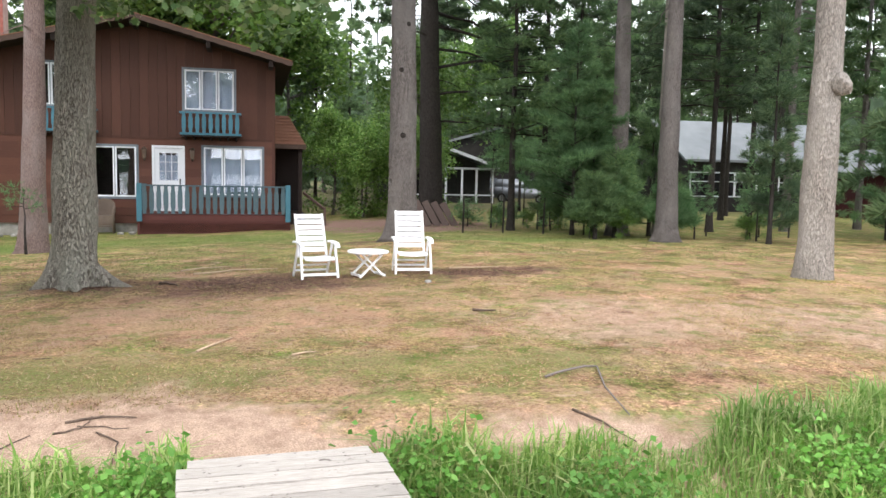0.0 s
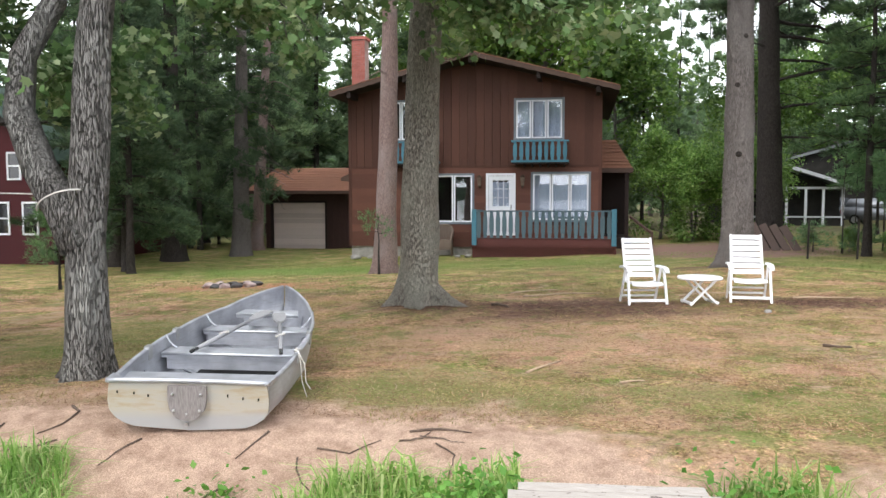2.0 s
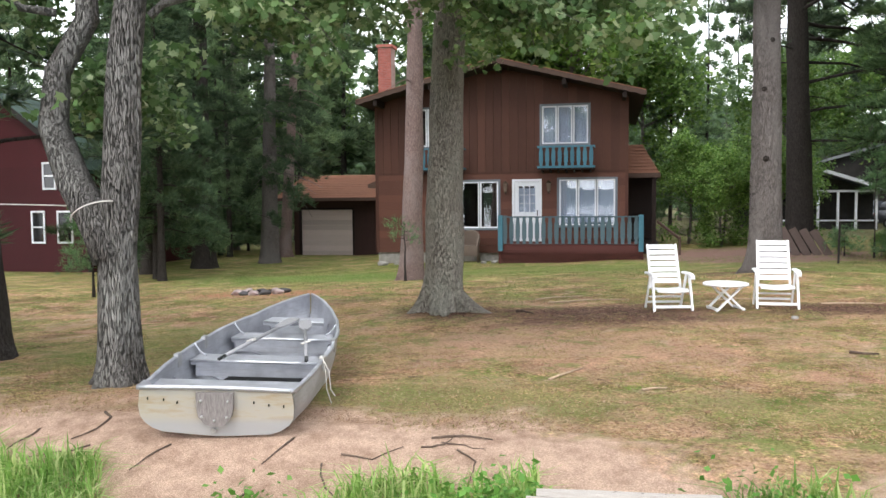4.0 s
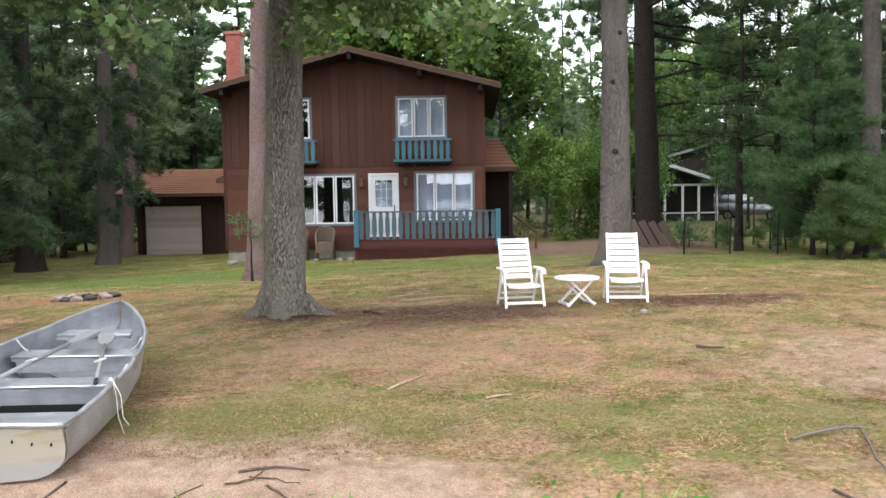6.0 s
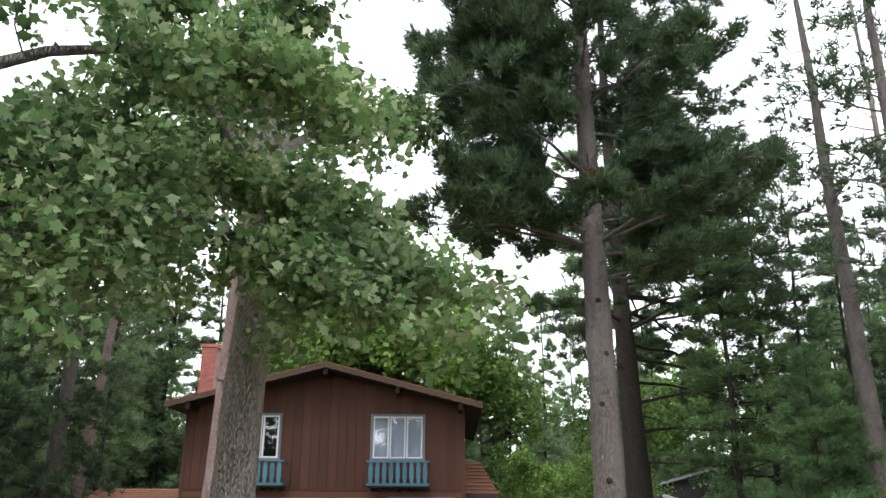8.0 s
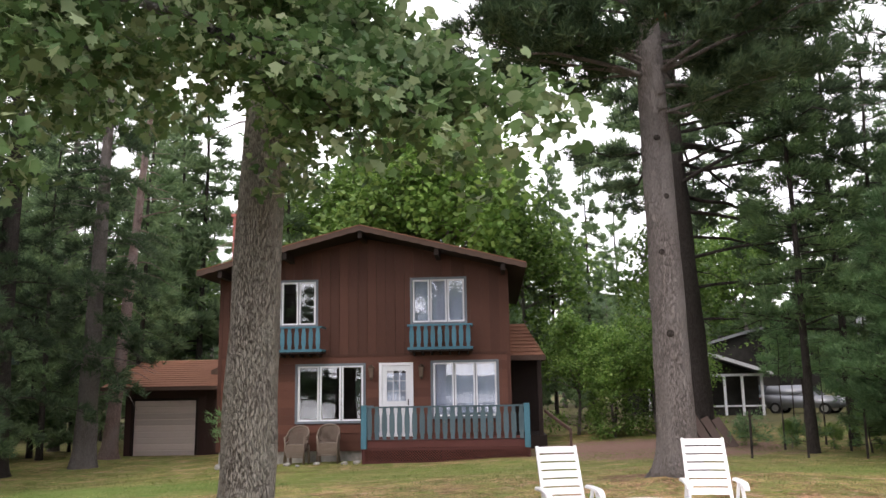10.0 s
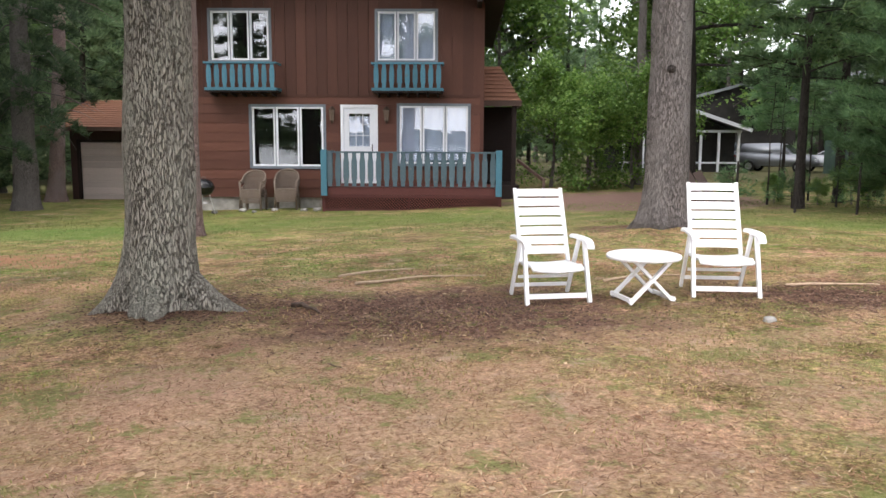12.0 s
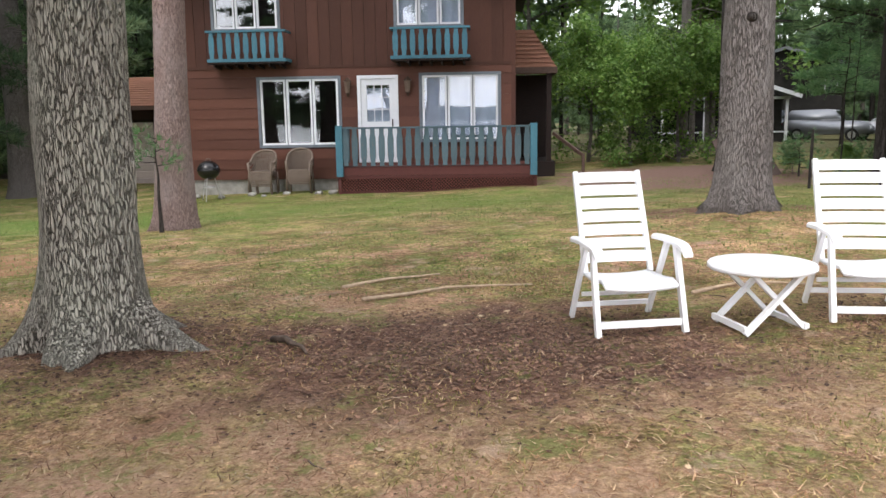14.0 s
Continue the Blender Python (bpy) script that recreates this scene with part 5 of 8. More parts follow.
for i, (x, y, h, rc, z0) in enumerate(((14.1, 39.5, 5.6, 1.9, 2.1), (17.6, 41.0, 7.5, 2.2, 2.2), (19.2, 45.5, 9.0, 2.4, 2.3))):
    conifer("pine_tree", at(x, y), h, 0.09, z0, rc, 46, "light green pine beside the drive", M["needle_soft" if i == 0 else "needle_dark"], M["bark_dark"], 210 + i, (0, 0), 0.1, 0.1, 44, 0.34, 0.12, 6, taper=0.6, lod=True, body=0.2, sides=8, bend=0.2)
# small pines in front of the red house and beside the red pine
for i, (x, y, h, rc) in enumerate(((-12.1, 16.6, 2.5, 0.8), (-4.95, 20.0, 1.6, 0.5))):
    conifer("young_pine", at(x, y), h, 0.04, 0.5 if i == 0 else 1.0, rc, 34 if i == 0 else 7, "small green pine on the lawn edge", M["needle_soft"], M["bark_dark"], 190 + i, (0, 0), 0.08, 0.25, 40 if i == 0 else 10, 0.17, 0.09, 8, taper=0.75, lod=True, body=0.2, sides=7, bend=0.1)
# thin saplings along the lawn edge
for i, (x, y, h) in enumerate(((8.08, 27.5, 0.95), (8.78, 26.79, 3.6), (9.6, 28.2, 3.9), (9.25, 26.33, 0.8), (10.3, 26.09, 3.4), (10.65, 28.67, 4.2), (10.53, 25.39, 1.0), (13.2, 20.4, 2.2), (14.6, 19.4, 2.6), (15.2, 20.6, 1.9), (16.2, 21.6, 3.0))):
    conifer("sapling", at(x, y), h, 0.028, 0.15 if h < 1.5 else 1.9 if x < 11 else 0.5, 0.65, 16, "thin sparse sapling at the lawn edge", M["needle_soft"], M["bark_dark"], 140 + i, (0, 0), 0.1, 0.2, 16, 0.17, 0.1, 6, taper=0.6, lod=True, body=0.3, sides=6, bend=0.1)

# dark spruces on the left
for i, (x, y, h, rt, rc, z0) in enumerate(((-13.5, 30.2, 18, 0.4, 3.0, 3.0), (-15.1, 27.6, 18, 0.46, 3.2, 1.6), (-14.0, 22.5, 13, 0.13, 2.4, 1.4), (-13.2, 21.5, 12, 0.13, 2.0, 1.5), (-15.6, 24.5, 16, 0.25, 3.0, 1.0), (-17.2, 27.0, 18, 0.3, 3.2, 1.2))):
    conifer("spruce_tree", at(x, y), h, rt, z0, rc, 74, "dark spruce with drooping sprays beside the garage", M["needle_dark"], M["bark_pine" if i == 0 else "bark_dark"], 60 + i, (0.02 if i == 0 else 0, 0), 0.28, 0.0, 90, 0.32, 0.1, 8, taper=0.7, body=0.2, dead=5, sides=12, flare=1.4, bend=0.2)
conifer("pine_tree", at(-14.35, 33.7), 19, 0.3, 8.5, 3.0, 34, "leaning bare grey pine in front of the garage", M["needle"], M["bark_red"], 70, (0.075, 0), 0.1, 0.1, 40, 0.4, 0.1, 7, dead=22, flare=1.5, bend=0.15, roots=5)


# the wood all round: a few kinds, repeated
def wood_kinds():
    kinds = []
    kinds.append(conifer("forest_pine", (0, 0, 0), 21, 0.2, 9, 3.0, 46, "tall forest pine with a bare lower trunk", M["needle_hazed"], M["bark_pine"], 81, (0, 0), 0.1, 0.15, 60, 0.55, 0.15, 5, dead=9, taper=0.6, lod=True, sides=7))
    kinds.append(conifer("forest_pine", (0, 0, 0), 18, 0.17, 6, 2.6, 46, "tall forest pine with a bare lower trunk", M["needle"], M["bark_pine"], 82, (0, 0), 0.15, 0.1, 60, 0.55, 0.15, 5, dead=12, taper=0.6, lod=True, sides=7))
    kinds.append(conifer("forest_spruce", (0, 0, 0), 15, 0.16, 1.0, 2.8, 66, "dense forest spruce with foliage to the ground", M["needle_hazed"], M["bark_dark"], 83, (0, 0), 0.25, 0.0, 48, 0.5, 0.16, 5, taper=0.75, lod=True, body=0.15, sides=7))
    t = thing("forest_maple", (0, 0, 0), "bright green broadleaf tree in the wood", "tree")
    r = np.random.default_rng(84)
    bm = make_trunk(trunk_path((0, 0, 0), 9, (0, 0), 0.5, 84), 0.18, 0.05, 1.3, 7)
    E = []
    tb_ = bmesh.new()
    for i in range(34):
        a, z = r.uniform(0, 6.28), r.uniform(2.5, 10.5)
        ln = r.uniform(1.4, 3.2) * (1.15 - abs(z - 6) / 8)
        tip = np.array((math.cos(a) * ln, math.sin(a) * ln, z + 0.3 * ln))
        tube(tb_, [(0, 0, min(z, 8.6)), tuple(tip * np.array((0.5, 0.5, 1)) - np.array((0, 0, 0.1 * ln))), tuple(tip)], [0.05, 0.03, 0.01], 4, cap=False)
        for s in np.linspace(0.45, 1.05, 5):
            E.append(tip * np.array((s, s, 1)) + r.normal(0, 0.25, 3))
    part("trunk", bm, M["bark_pine"], t, "", True)
    tagged(part("branchwork", tb_, M["bark_pine"], t, "", True), kind="stuff")
    E = np.array(E)
    P = E[r.integers(0, len(E), 9000)] + r.normal(0, 0.4, (9000, 3))
    soup("crown", leaves(P, 0.27, KITE, r, 0.3), 4, M["leaf_bright"], t)
    kinds.append(t)
    return kinds


kinds = wood_kinds()
r = np.random.default_rng(5)
spots = []
for i in range(900):
    x, y = r.uniform(-60, 75), r.uniform(38, 92)
    if y < 43 and -16 < x < 3:
        continue
    if 6 < x < 38 and y < 61:
        continue
    if 0.8 + 0.05 * y < x < 0.8 + 0.13 * y and i % 3:
        continue
    if any((x - a) ** 2 + (y - b) ** 2 < 3.3 ** 2 for a, b in spots):
        continue
    spots.append((x, y))
    if len(spots) > 60:
        break
# the sides of the clearing, and the woods behind the shore on both hands
for x, y in ((-21, 31), (-24, 27), (-27, 22), (-23, 36), (-19, 38), (-29, 30), (-33, 24), (-26, 15), (-31, 12), (-35, 18), (-17, 33.5), (-15.5, 38.5),
             (20, 25.5), (23, 22), (27, 19), (31, 24), (35, 16), (30, 12), (26, 9), (38, 22), (24.5, 27), (41, 12), (9.6, 41.5)):
    spots.append((x, y))
used = [False] * 4
for i, (x, y) in enumerate(spots):
    k = int(r.choice([0, 1, 2, 3], p=[0.25, 0.25, 0.36, 0.14]))
    s = r.uniform(0.85, 1.3)
    ob = kinds[k]
    m = Matrix.Translation((x, y, gz(x, y) - 0.1)) @ Matrix.Rotation(r.uniform(0, 6.28), 4, 'Z') @ Matrix.Rotation(r.normal(0, 0.025), 4, 'X')
    if not used[k]:
        used[k] = True
        ob.matrix_basis = m
        ob.scale = (s, s, s)
        WORLD_OF[ob.name] = m
        # keep the parts with their thing
        for c in ob.children:
            c.matrix_parent_inverse = Matrix.Identity(4)
    else:
        c = copy_thing(ob, m)
        c.scale = (s, s, s)
# low young spruces that close the wood at eye level
r2 = np.random.default_rng(9)
for x, y in [(float(a), 41 + 4 * r2.uniform()) for a in np.arange(-44, -15, 3.4)] + [(float(a), 64 + 5 * r2.uniform()) for a in np.arange(-14, 40, 4.2)] + [(-20.5, 35.5), (-18.0, 37.5), (-24.5, 33.5), (-28.0, 35.0), (26.0, 31.0), (29.5, 29.0), (33.0, 27.0), (38.0, 30.0)]:
    s = r2.uniform(0.45, 0.75)
    c = copy_thing(kinds[2], Matrix.Translation((x, y, gz(x, y) - 0.1)) @ Matrix.Rotation(r2.uniform(0, 6.28), 4, 'Z'))
    c.scale = (s, s, s * 0.8)
# deeper ranks of the wood, and a dense dark rank behind the roof
rf = np.random.default_rng(19)
ranks = [(a, 62 + rf.uniform(0, 8), 0.95) for a in np.arange(-42, 50, 5.2)] + [(a, 76 + rf.uniform(0, 9), 1.05) for a in np.arange(-52, 62, 4.6)]
ranks += [(a, 51 + rf.uniform(0, 5), 1.0) for a in np.arange(-38, 0, 4.4)] + [(a, 52 + rf.uniform(0, 4), 0.95) for a in np.arange(24, 44, 3.0)]
for a, b, sc in ranks:
    if 0.5 + 0.03 * b < a < 1.5 + 0.15 * b:
        sc *= 0.72
    sc = sc * rf.uniform(0.85, 1.15)
    c = copy_thing(kinds[int(rf.choice([0, 1, 2, 3], p=[0.28, 0.24, 0.4, 0.08]))], Matrix.Translation((a + rf.normal(0, 0.8), b, gz(a, b) - 0.1)) @ Matrix.Rotation(rf.uniform(0, 6.28), 4, 'Z'))
    c.scale = (sc, sc, sc)
for a, b, sc in ((3.9, 47.5, 1.0), (6.4, 52.0, 1.1), (9.0, 57.0, 1.1)):
    c = copy_thing(kinds[2], Matrix.Translation((a, b, gz(a, b) - 0.1)) @ Matrix.Rotation(a * 3, 4, 'Z'))
    c.scale = (sc * 0.8, sc * 0.8, sc)
# low leafy scrub among the saplings at the lawn edge
for x, y, s in ((8.19, 28.2, 0.07), (9.13, 27.26, 0.09), (10.18, 26.91, 0.08), (11.0, 25.86, 0.1), (10.2, 21.2, 0.11), (10.9, 20.5, 0.1), (11.24, 27.26, 0.13), (12.5, 20.4, 0.09), (14.8, 20.2, 0.08), (16.0, 21.4, 0.09)):
    c = copy_thing(kinds[3], Matrix.Translation((x, y, gz(x, y) - 0.05 - 1.9 * s)) @ Matrix.Rotation(x * 4, 4, 'Z'))
    c.scale = (s * 1.3, s * 1.3, s)
    c.name = "bush"
    tagged(c, "low leafy scrub among thin saplings", "bush")
# broadleaf bushes beside the house and bright crowns above the roof
for x, y, s in ((5.0, 33.5, 0.45), (6.6, 34.0, 0.5), (3.9, 36.0, 0.55), (7.9, 35.5, 0.5), (5.6, 37.5, 0.5)):
    c = copy_thing(kinds[3], Matrix.Translation((x, y, gz(x, y) - 0.5 - 1.6 * s)) @ Matrix.Rotation(x * 3, 4, 'Z'))
    c.scale = (s, s, s)
    c.name = "bush"
    tagged(c, "leafy green bush beside the driveway", "bush")
for x, y, s in ((-1.5, 44.5, 1.5), (-5.0, 46.0, 1.45), (2.2, 47.5, 1.15), (-3.3, 49.0, 1.7), (-8.0, 47.0, 1.3)):
    c = copy_thing(kinds[3], Matrix.Translation((x, y, gz(x, y) - 0.3)) @ Matrix.Rotation(x * 2, 4, 'Z'))
    c.scale = (s, s, s)

for x, y, k, sc in ((7.4, 37.0, 0, 1.1), (21.6, 21.0, 0, 0.95)):
    c = copy_thing(kinds[k], Matrix.Translation((x, y, gz(x, y) - 0.1)) @ Matrix.Rotation(x * 5, 4, 'Z'))
    c.scale = (sc, sc, sc)
for x, y, sc in ((8.6, 40.5, 0.8), (19.0, 62.5, 1.3)):
    c = copy_thing(kinds[3], Matrix.Translation((x, y, gz(x, y) - 0.1)) @ Matrix.Rotation(x * 5, 4, 'Z'))
    c.scale = (sc, sc, sc)
for x, y, sc in ((19.2, 17.6, 0.95), (20.0, 15.0, 1.0), (-19.5, 31.5, 0.9), (-22.5, 32.5, 0.95), (-25.5, 30.0, 0.9), (-18.0, 34.5, 0.8), (-17.5, 47.5, 1.35), (-21.5, 45.0, 1.3), (-14.0, 50.0, 1.25), (-16.3, 48.0, 1.5), (-20.0, 49.0, 1.45), (-25.8, 47.0, 1.4), (-7.5, 47.5, 1.35), (-10.5, 45.5, 1.2), (-2.8, 50.5, 1.5), (-26.0, 46.0, 1.3), (14.5, 63.5, 1.1), (18.5, 73.0, 1.4), (23.0, 72.0, 1.4), (25.6, 62.5, 1.2), (29.0, 60.5, 1.3), (33.0, 62.0, 1.3), (37.0, 58.0, 1.3), (41.0, 55.0, 1.3)):
    c = copy_thing(kinds[2], Matrix.Translation((x, y, gz(x, y) - 0.1)) @ Matrix.Rotation(x * 5, 4, 'Z'))
    c.scale = (sc, sc, sc)
# pines along the shore on the left hand, seen in the window panes
for i, (x, y, h) in enumerate(((-9.0, 4.6, 17), (-11.5, 8.0, 16), (-13.0, 4.2, 17), (-8.0, 8.2, 15), (-15.5, 7.0, 17))):
    conifer("shore_pine", at(x, max(y, 3.6)), h, 0.5, 1.4, 3.4, 50, "tall dark shore pine at the water", M["needle_dark"], M["bark_dark"], 90 + i, (0, 0), 0.15, 0.1, 60, 0.45, 0.12, 6, taper=0.6, lod=True, sides=9)
# far rim of woods all round the lake
bm = bmesh.new()
N = 220
ring_lo, ring_hi = [], []
for i in range(N):
    a = 2 * math.pi * i / N
    R = 130 + 12 * noise.noise(Vector((math.cos(a) * 3, math.sin(a) * 3, 0)))
    if math.sin(a) < 0.05:
        R *= 4.5
    hgt = 15 + 5 * noise.noise(Vector((math.cos(a) * 9, math.sin(a) * 9, 4))) + 4 * noise.noise(Vector((math.cos(a) * 40, math.sin(a) * 40, 2)))
    if math.sin(a) < 0.05:
        hgt *= 0.6
    ring_lo.append(bm.verts.new((R * math.cos(a), 20 + R * math.sin(a), -2)))
    ring_hi.append(bm.verts.new((R * math.cos(a), 20 + R * math.sin(a), hgt)))
for i in range(N):
    j = (i + 1) % N
    bm.faces.new((ring_lo[i], ring_lo[j], ring_hi[j], ring_hi[i]))
tagged(part("backdrop", bm, plain("far_woods", (0.05, 0.08, 0.045), 0.95, 0, 0.6, 0.35)), "far dark rim of woods", "woods", kind="structure")

# ---------------- lawn furniture ----------------
def round_poly(x0, x1, z0, z1, r, n=3):
    pts = []
    for cx, cz, a0 in ((x1 - r, z1 - r, 0), (x0 + r, z1 - r, 90), (x0 + r, z0 + r, 180), (x1 - r, z0 + r, 270)):
        for i in range(n + 1):
            a = radians(a0 + 90 * i / n)
            pts.append((cx + r * math.cos(a), cz + r * math.sin(a)))
    return pts


def lawn_chair():
    """Folding resin recliner: slatted high back, seat, arms, A-frame legs. It faces -y."""
    t = thing("lawn_chair", (0, 0, 0), "white resin folding lawn chair with slatted high back", "chair", "chairs on the lawn")
    mat = M["plastic_white"]

    def back_y(z):
        return 0.2 + (z - 0.4) * 0.42

    # back rails and slats
    zs = [0.36, 0.5, 0.65, 0.8, 0.95, 1.08]
    for s in (-1, 1):
        bm = bmesh.new()
        for a, b in zip(zs, zs[1:]):
            w0 = 0.25 - 0.01 * (a - 0.4)
            bar(bm, (s * w0, back_y(a), a), (s * w0, back_y(b), b), 0.035, 0.035, (0, 1, 0))
        part("back_rail", bm, mat, t)
    n = 7
    z0, z1 = 0.42, 1.085
    step = (z1 - z0) / n
    for i in range(n):
        a, b = z0 + i * step + 0.01, z0 + (i + 1) * step - 0.01
        w = 0.262 - 0.006 * (a - 0.4) / 0.7
        bm = bmesh.new()
        N = 10
        g = []
        for q in range(N + 1):
            u = -1 + 2 * q / N
            x = u * w
            dy = 0.03 * (1 - u * u)
            cut = 0.02 * max(0.0, abs(u) - 0.8) / 0.2 if i == n - 1 else 0.0
            g.append([bm.verts.new((x, back_y(z) + dy - (0.016 if f else 0), z)) for f, z in ((1, a), (1, b - cut), (0, b - cut), (0, a))])
        for p, q in zip(g, g[1:]):
            for k in range(4):
                bm.faces.new((p[k], q[k], q[(k + 1) % 4], p[(k + 1) % 4]))
        bm.faces.new(g[0][::-1])
        bm.faces.new(g[-1])
        bmesh.ops.recalc_face_normals(bm, faces=bm.faces)
        part("back_slat", bm, mat, t)
    # dished seat
    bm = bmesh.new()
    N = 12
    g = []
    for j in range(N + 1):
        v = j / N
        y = -0.28 + 0.5 * v
        z = 0.4 - 0.035 * v - 0.02 * math.sin(math.pi * v) - 0.05 * max(0, 0.18 - v) / 0.18
        g.append([bm.verts.new((x, y, z - 0.02 * (1 - (x / 0.26) ** 2) - (0.025 if low else 0))) for low in (0, 1) for x in np.linspace(-0.26, 0.26, 9)])
    for p, q in zip(g, g[1:]):
        for k in range(8):
            bm.faces.new((p[k], p[k + 1], q[k + 1], q[k]))
            bm.faces.new((q[9 + k], q[10 + k], p[10 + k], p[9 + k]))
        bm.faces.new((p[9], p[0], q[0], q[9]))
        bm.faces.new((p[8], p[17], q[17], q[8]))
    for p, fl in ((g[0], False), (g[-1], True)):
        for k in range(8):
            f = [p[k], p[9 + k], p[10 + k], p[k + 1]]
            bm.faces.new(f[::-1] if fl else f)
    bmesh.ops.recalc_face_normals(bm, faces=bm.faces)
    part("seat", bm, mat, t, "", True)
    # legs, arms
    for s in (-1, 1):
        x = s * 0.315
        bm = bmesh.new()
        bar(bm, (x, -0.3, 0.0), (x * 0.97, -0.12, 0.6), 0.035, 0.05, (0, 1, 0))
        part("front_leg", bm, mat, t)
        bm = bmesh.new()
        bar(bm, (x * 0.96, 0.34, 0.0), (x * 0.96, 0.02, 0.6), 0.03, 0.045, (0, 1, 0))
        part("rear_leg", bm, mat, t)
        bm = bmesh.new()
        N = 12
        pr = []
        for q in range(N + 1):
            v = q / N
            y = -0.3 + 0.56 * v
            z = 0.605 + 0.012 * math.sin(v * 3.0) - 0.05 * max(0, 0.12 - v) / 0.12 * (1 - v)
            w = 0.033 + 0.01 * math.sin(math.pi * min(1, v * 1.6))
            pr.append([bm.verts.new((x + a * w, y, z + b)) for a, b in ((-1, -0.018), (1, -0.018), (1, 0.006), (0.5, 0.02), (-0.5, 0.02), (-1, 0.006))])
        for p, q in zip(pr, pr[1:]):
            for k in range(6):
                bm.faces.new((p[k], p[(k + 1) % 6], q[(k + 1) % 6], q[k]))
        bm.faces.new(pr[0][::-1])
        bm.faces.new(pr[-1])
        bmesh.ops.recalc_face_normals(bm, faces=bm.faces)
        part("armrest", bm, mat, t)
    bm = bmesh.new()
    bar(bm, (-0.29, -0.275, 0.085), (0.29, -0.275, 0.085), 0.03, 0.045)
    part("front_stretcher", bm, mat, t)
    bm = bmesh.new()
    bar(bm, (-0.28, 0.29, 0.1), (0.28, 0.29, 0.1), 0.025, 0.035)
    part("rear_stretcher", bm, mat, t)
    bm = bmesh.new()
    bar(bm, (-0.27, 0.2, 0.2), (0.27, 0.2, 0.2), 0.02, 0.03)
    part("seat_bar", bm, mat, t)
    return t


chair = lawn_chair()
c1 = Matrix.Translation((1.5, 12.91, gz(1.5, 12.8))) @ Matrix.Rotation(radians(12), 4, 'Z')
c2 = Matrix.Translation((3.215, 13.03, gz(3.235, 12.9))) @ Matrix.Rotation(radians(-3.0), 4, 'Z')
chair.matrix_basis = c1
copy_thing(chair, c2)

tb = thing("side_table", (0, 0, 0), "round white resin folding side table", "table")
bm = bmesh.new()
rings = []
for rr, z in ((0.02, 0.452), (0.33, 0.452), (0.352, 0.446), (0.362, 0.434), (0.362, 0.412), (0.35, 0.404), (0.33, 0.416), (0.02, 0.42)):
    rings.append([bm.verts.new((rr * math.cos(a), rr * math.sin(a), z)) for a in np.linspace(0, 2 * math.pi, 41)[:-1]])
for p, q in zip(rings, rings[1:]):
    for k in range(40):
        bm.faces.new((p[k], q[k], q[(k + 1) % 40], p[(k + 1) % 40]))
bm.faces.new(rings[0])
bm.faces.new(rings[-1][::-1])
bmesh.ops.recalc_face_normals(bm, faces=bm.faces)
part("tabletop", bm, M["plastic_white"], tb, "", True)
for y in (-0.2, 0.2):
    for s in (-1, 1):
        bm = bmesh.new()
        bar(bm, (s * 0.235, y + 0.015 * s, 0.0), (-s * 0.19, y + 0.015 * s, 0.415), 0.03, 0.045, (0, 1, 0))
        part("leg", bm, M["plastic_white"], tb)
for s in (-1, 1):
    bm = bmesh.new()
    bar(bm, (s * 0.225, -0.22, 0.03), (s * 0.225, 0.22, 0.03), 0.03, 0.04)
    part("foot_bar", bm, M["plastic_white"], tb)
tb.matrix_basis = Matrix.Translation((2.4, 12.8, gz(2.4, 12.8))) @ Matrix.Rotation(radians(14), 4, 'Z')

# ---------------- dock, boat and shore ----------------
dock = thing("dock", (0.65, 2.0, -0.6), "weathered grey plank dock ending at the lawn", "dock")
DT = Matrix.Translation((0.66, 3.86, 0.1)) @ Matrix.Rotation(radians(4), 4, 'Z')
y = 0.0
rk = random.Random(4)
for i in range(46):
    w = 0.165 if i else 0.14
    half = 0.54 if i == 0 else 0.585
    bm = bmesh.new()
    add_box(bm, (-half - rk.uniform(0, 0.02), y - w + 0.013, -0.04), (half + rk.uniform(0, 0.02), y, rk.uniform(-0.004, 0.004)))
    bmesh.ops.subdivide_edges(bm, edges=[e for e in bm.edges if abs((e.verts[0].co - e.verts[1].co).x) > 0.5], cuts=7)
    for v in bm.verts:
        v.co.y += rk.uniform(-0.004, 0.004)
        v.co.z += rk.uniform(-0.003, 0.003)
    bmesh.ops.rotate(bm, verts=bm.verts, cent=(0, y, 0), matrix=Matrix.Rotation(rk.uniform(-0.012, 0.012), 3, 'Z'))
    bmesh.ops.transform(bm, matrix=DT, verts=bm.verts)
    part("plank", bm, M["dock"], dock)
    y -= w
for s, hw in ((-0.45, 0.03), (-0.04, 0.13), (0.45, 0.03)):
    bm = bmesh.new()
    add_box(bm, (s - hw, -7.5, -0.2), (s + hw, -0.02, -0.045), DT)
    part("beam", bm, M["old_board"], dock)
for s in (-0.5, 0.5):
    for yy in (-0.4, -2.2, -4.1, -5.8, -7.3):
        bm = bmesh.new()
        add_box(bm, (s - 0.05, yy - 0.05, -1.6), (s + 0.05, yy + 0.05, -0.045), DT)
        part("pile", bm, M["old_board"], dock)


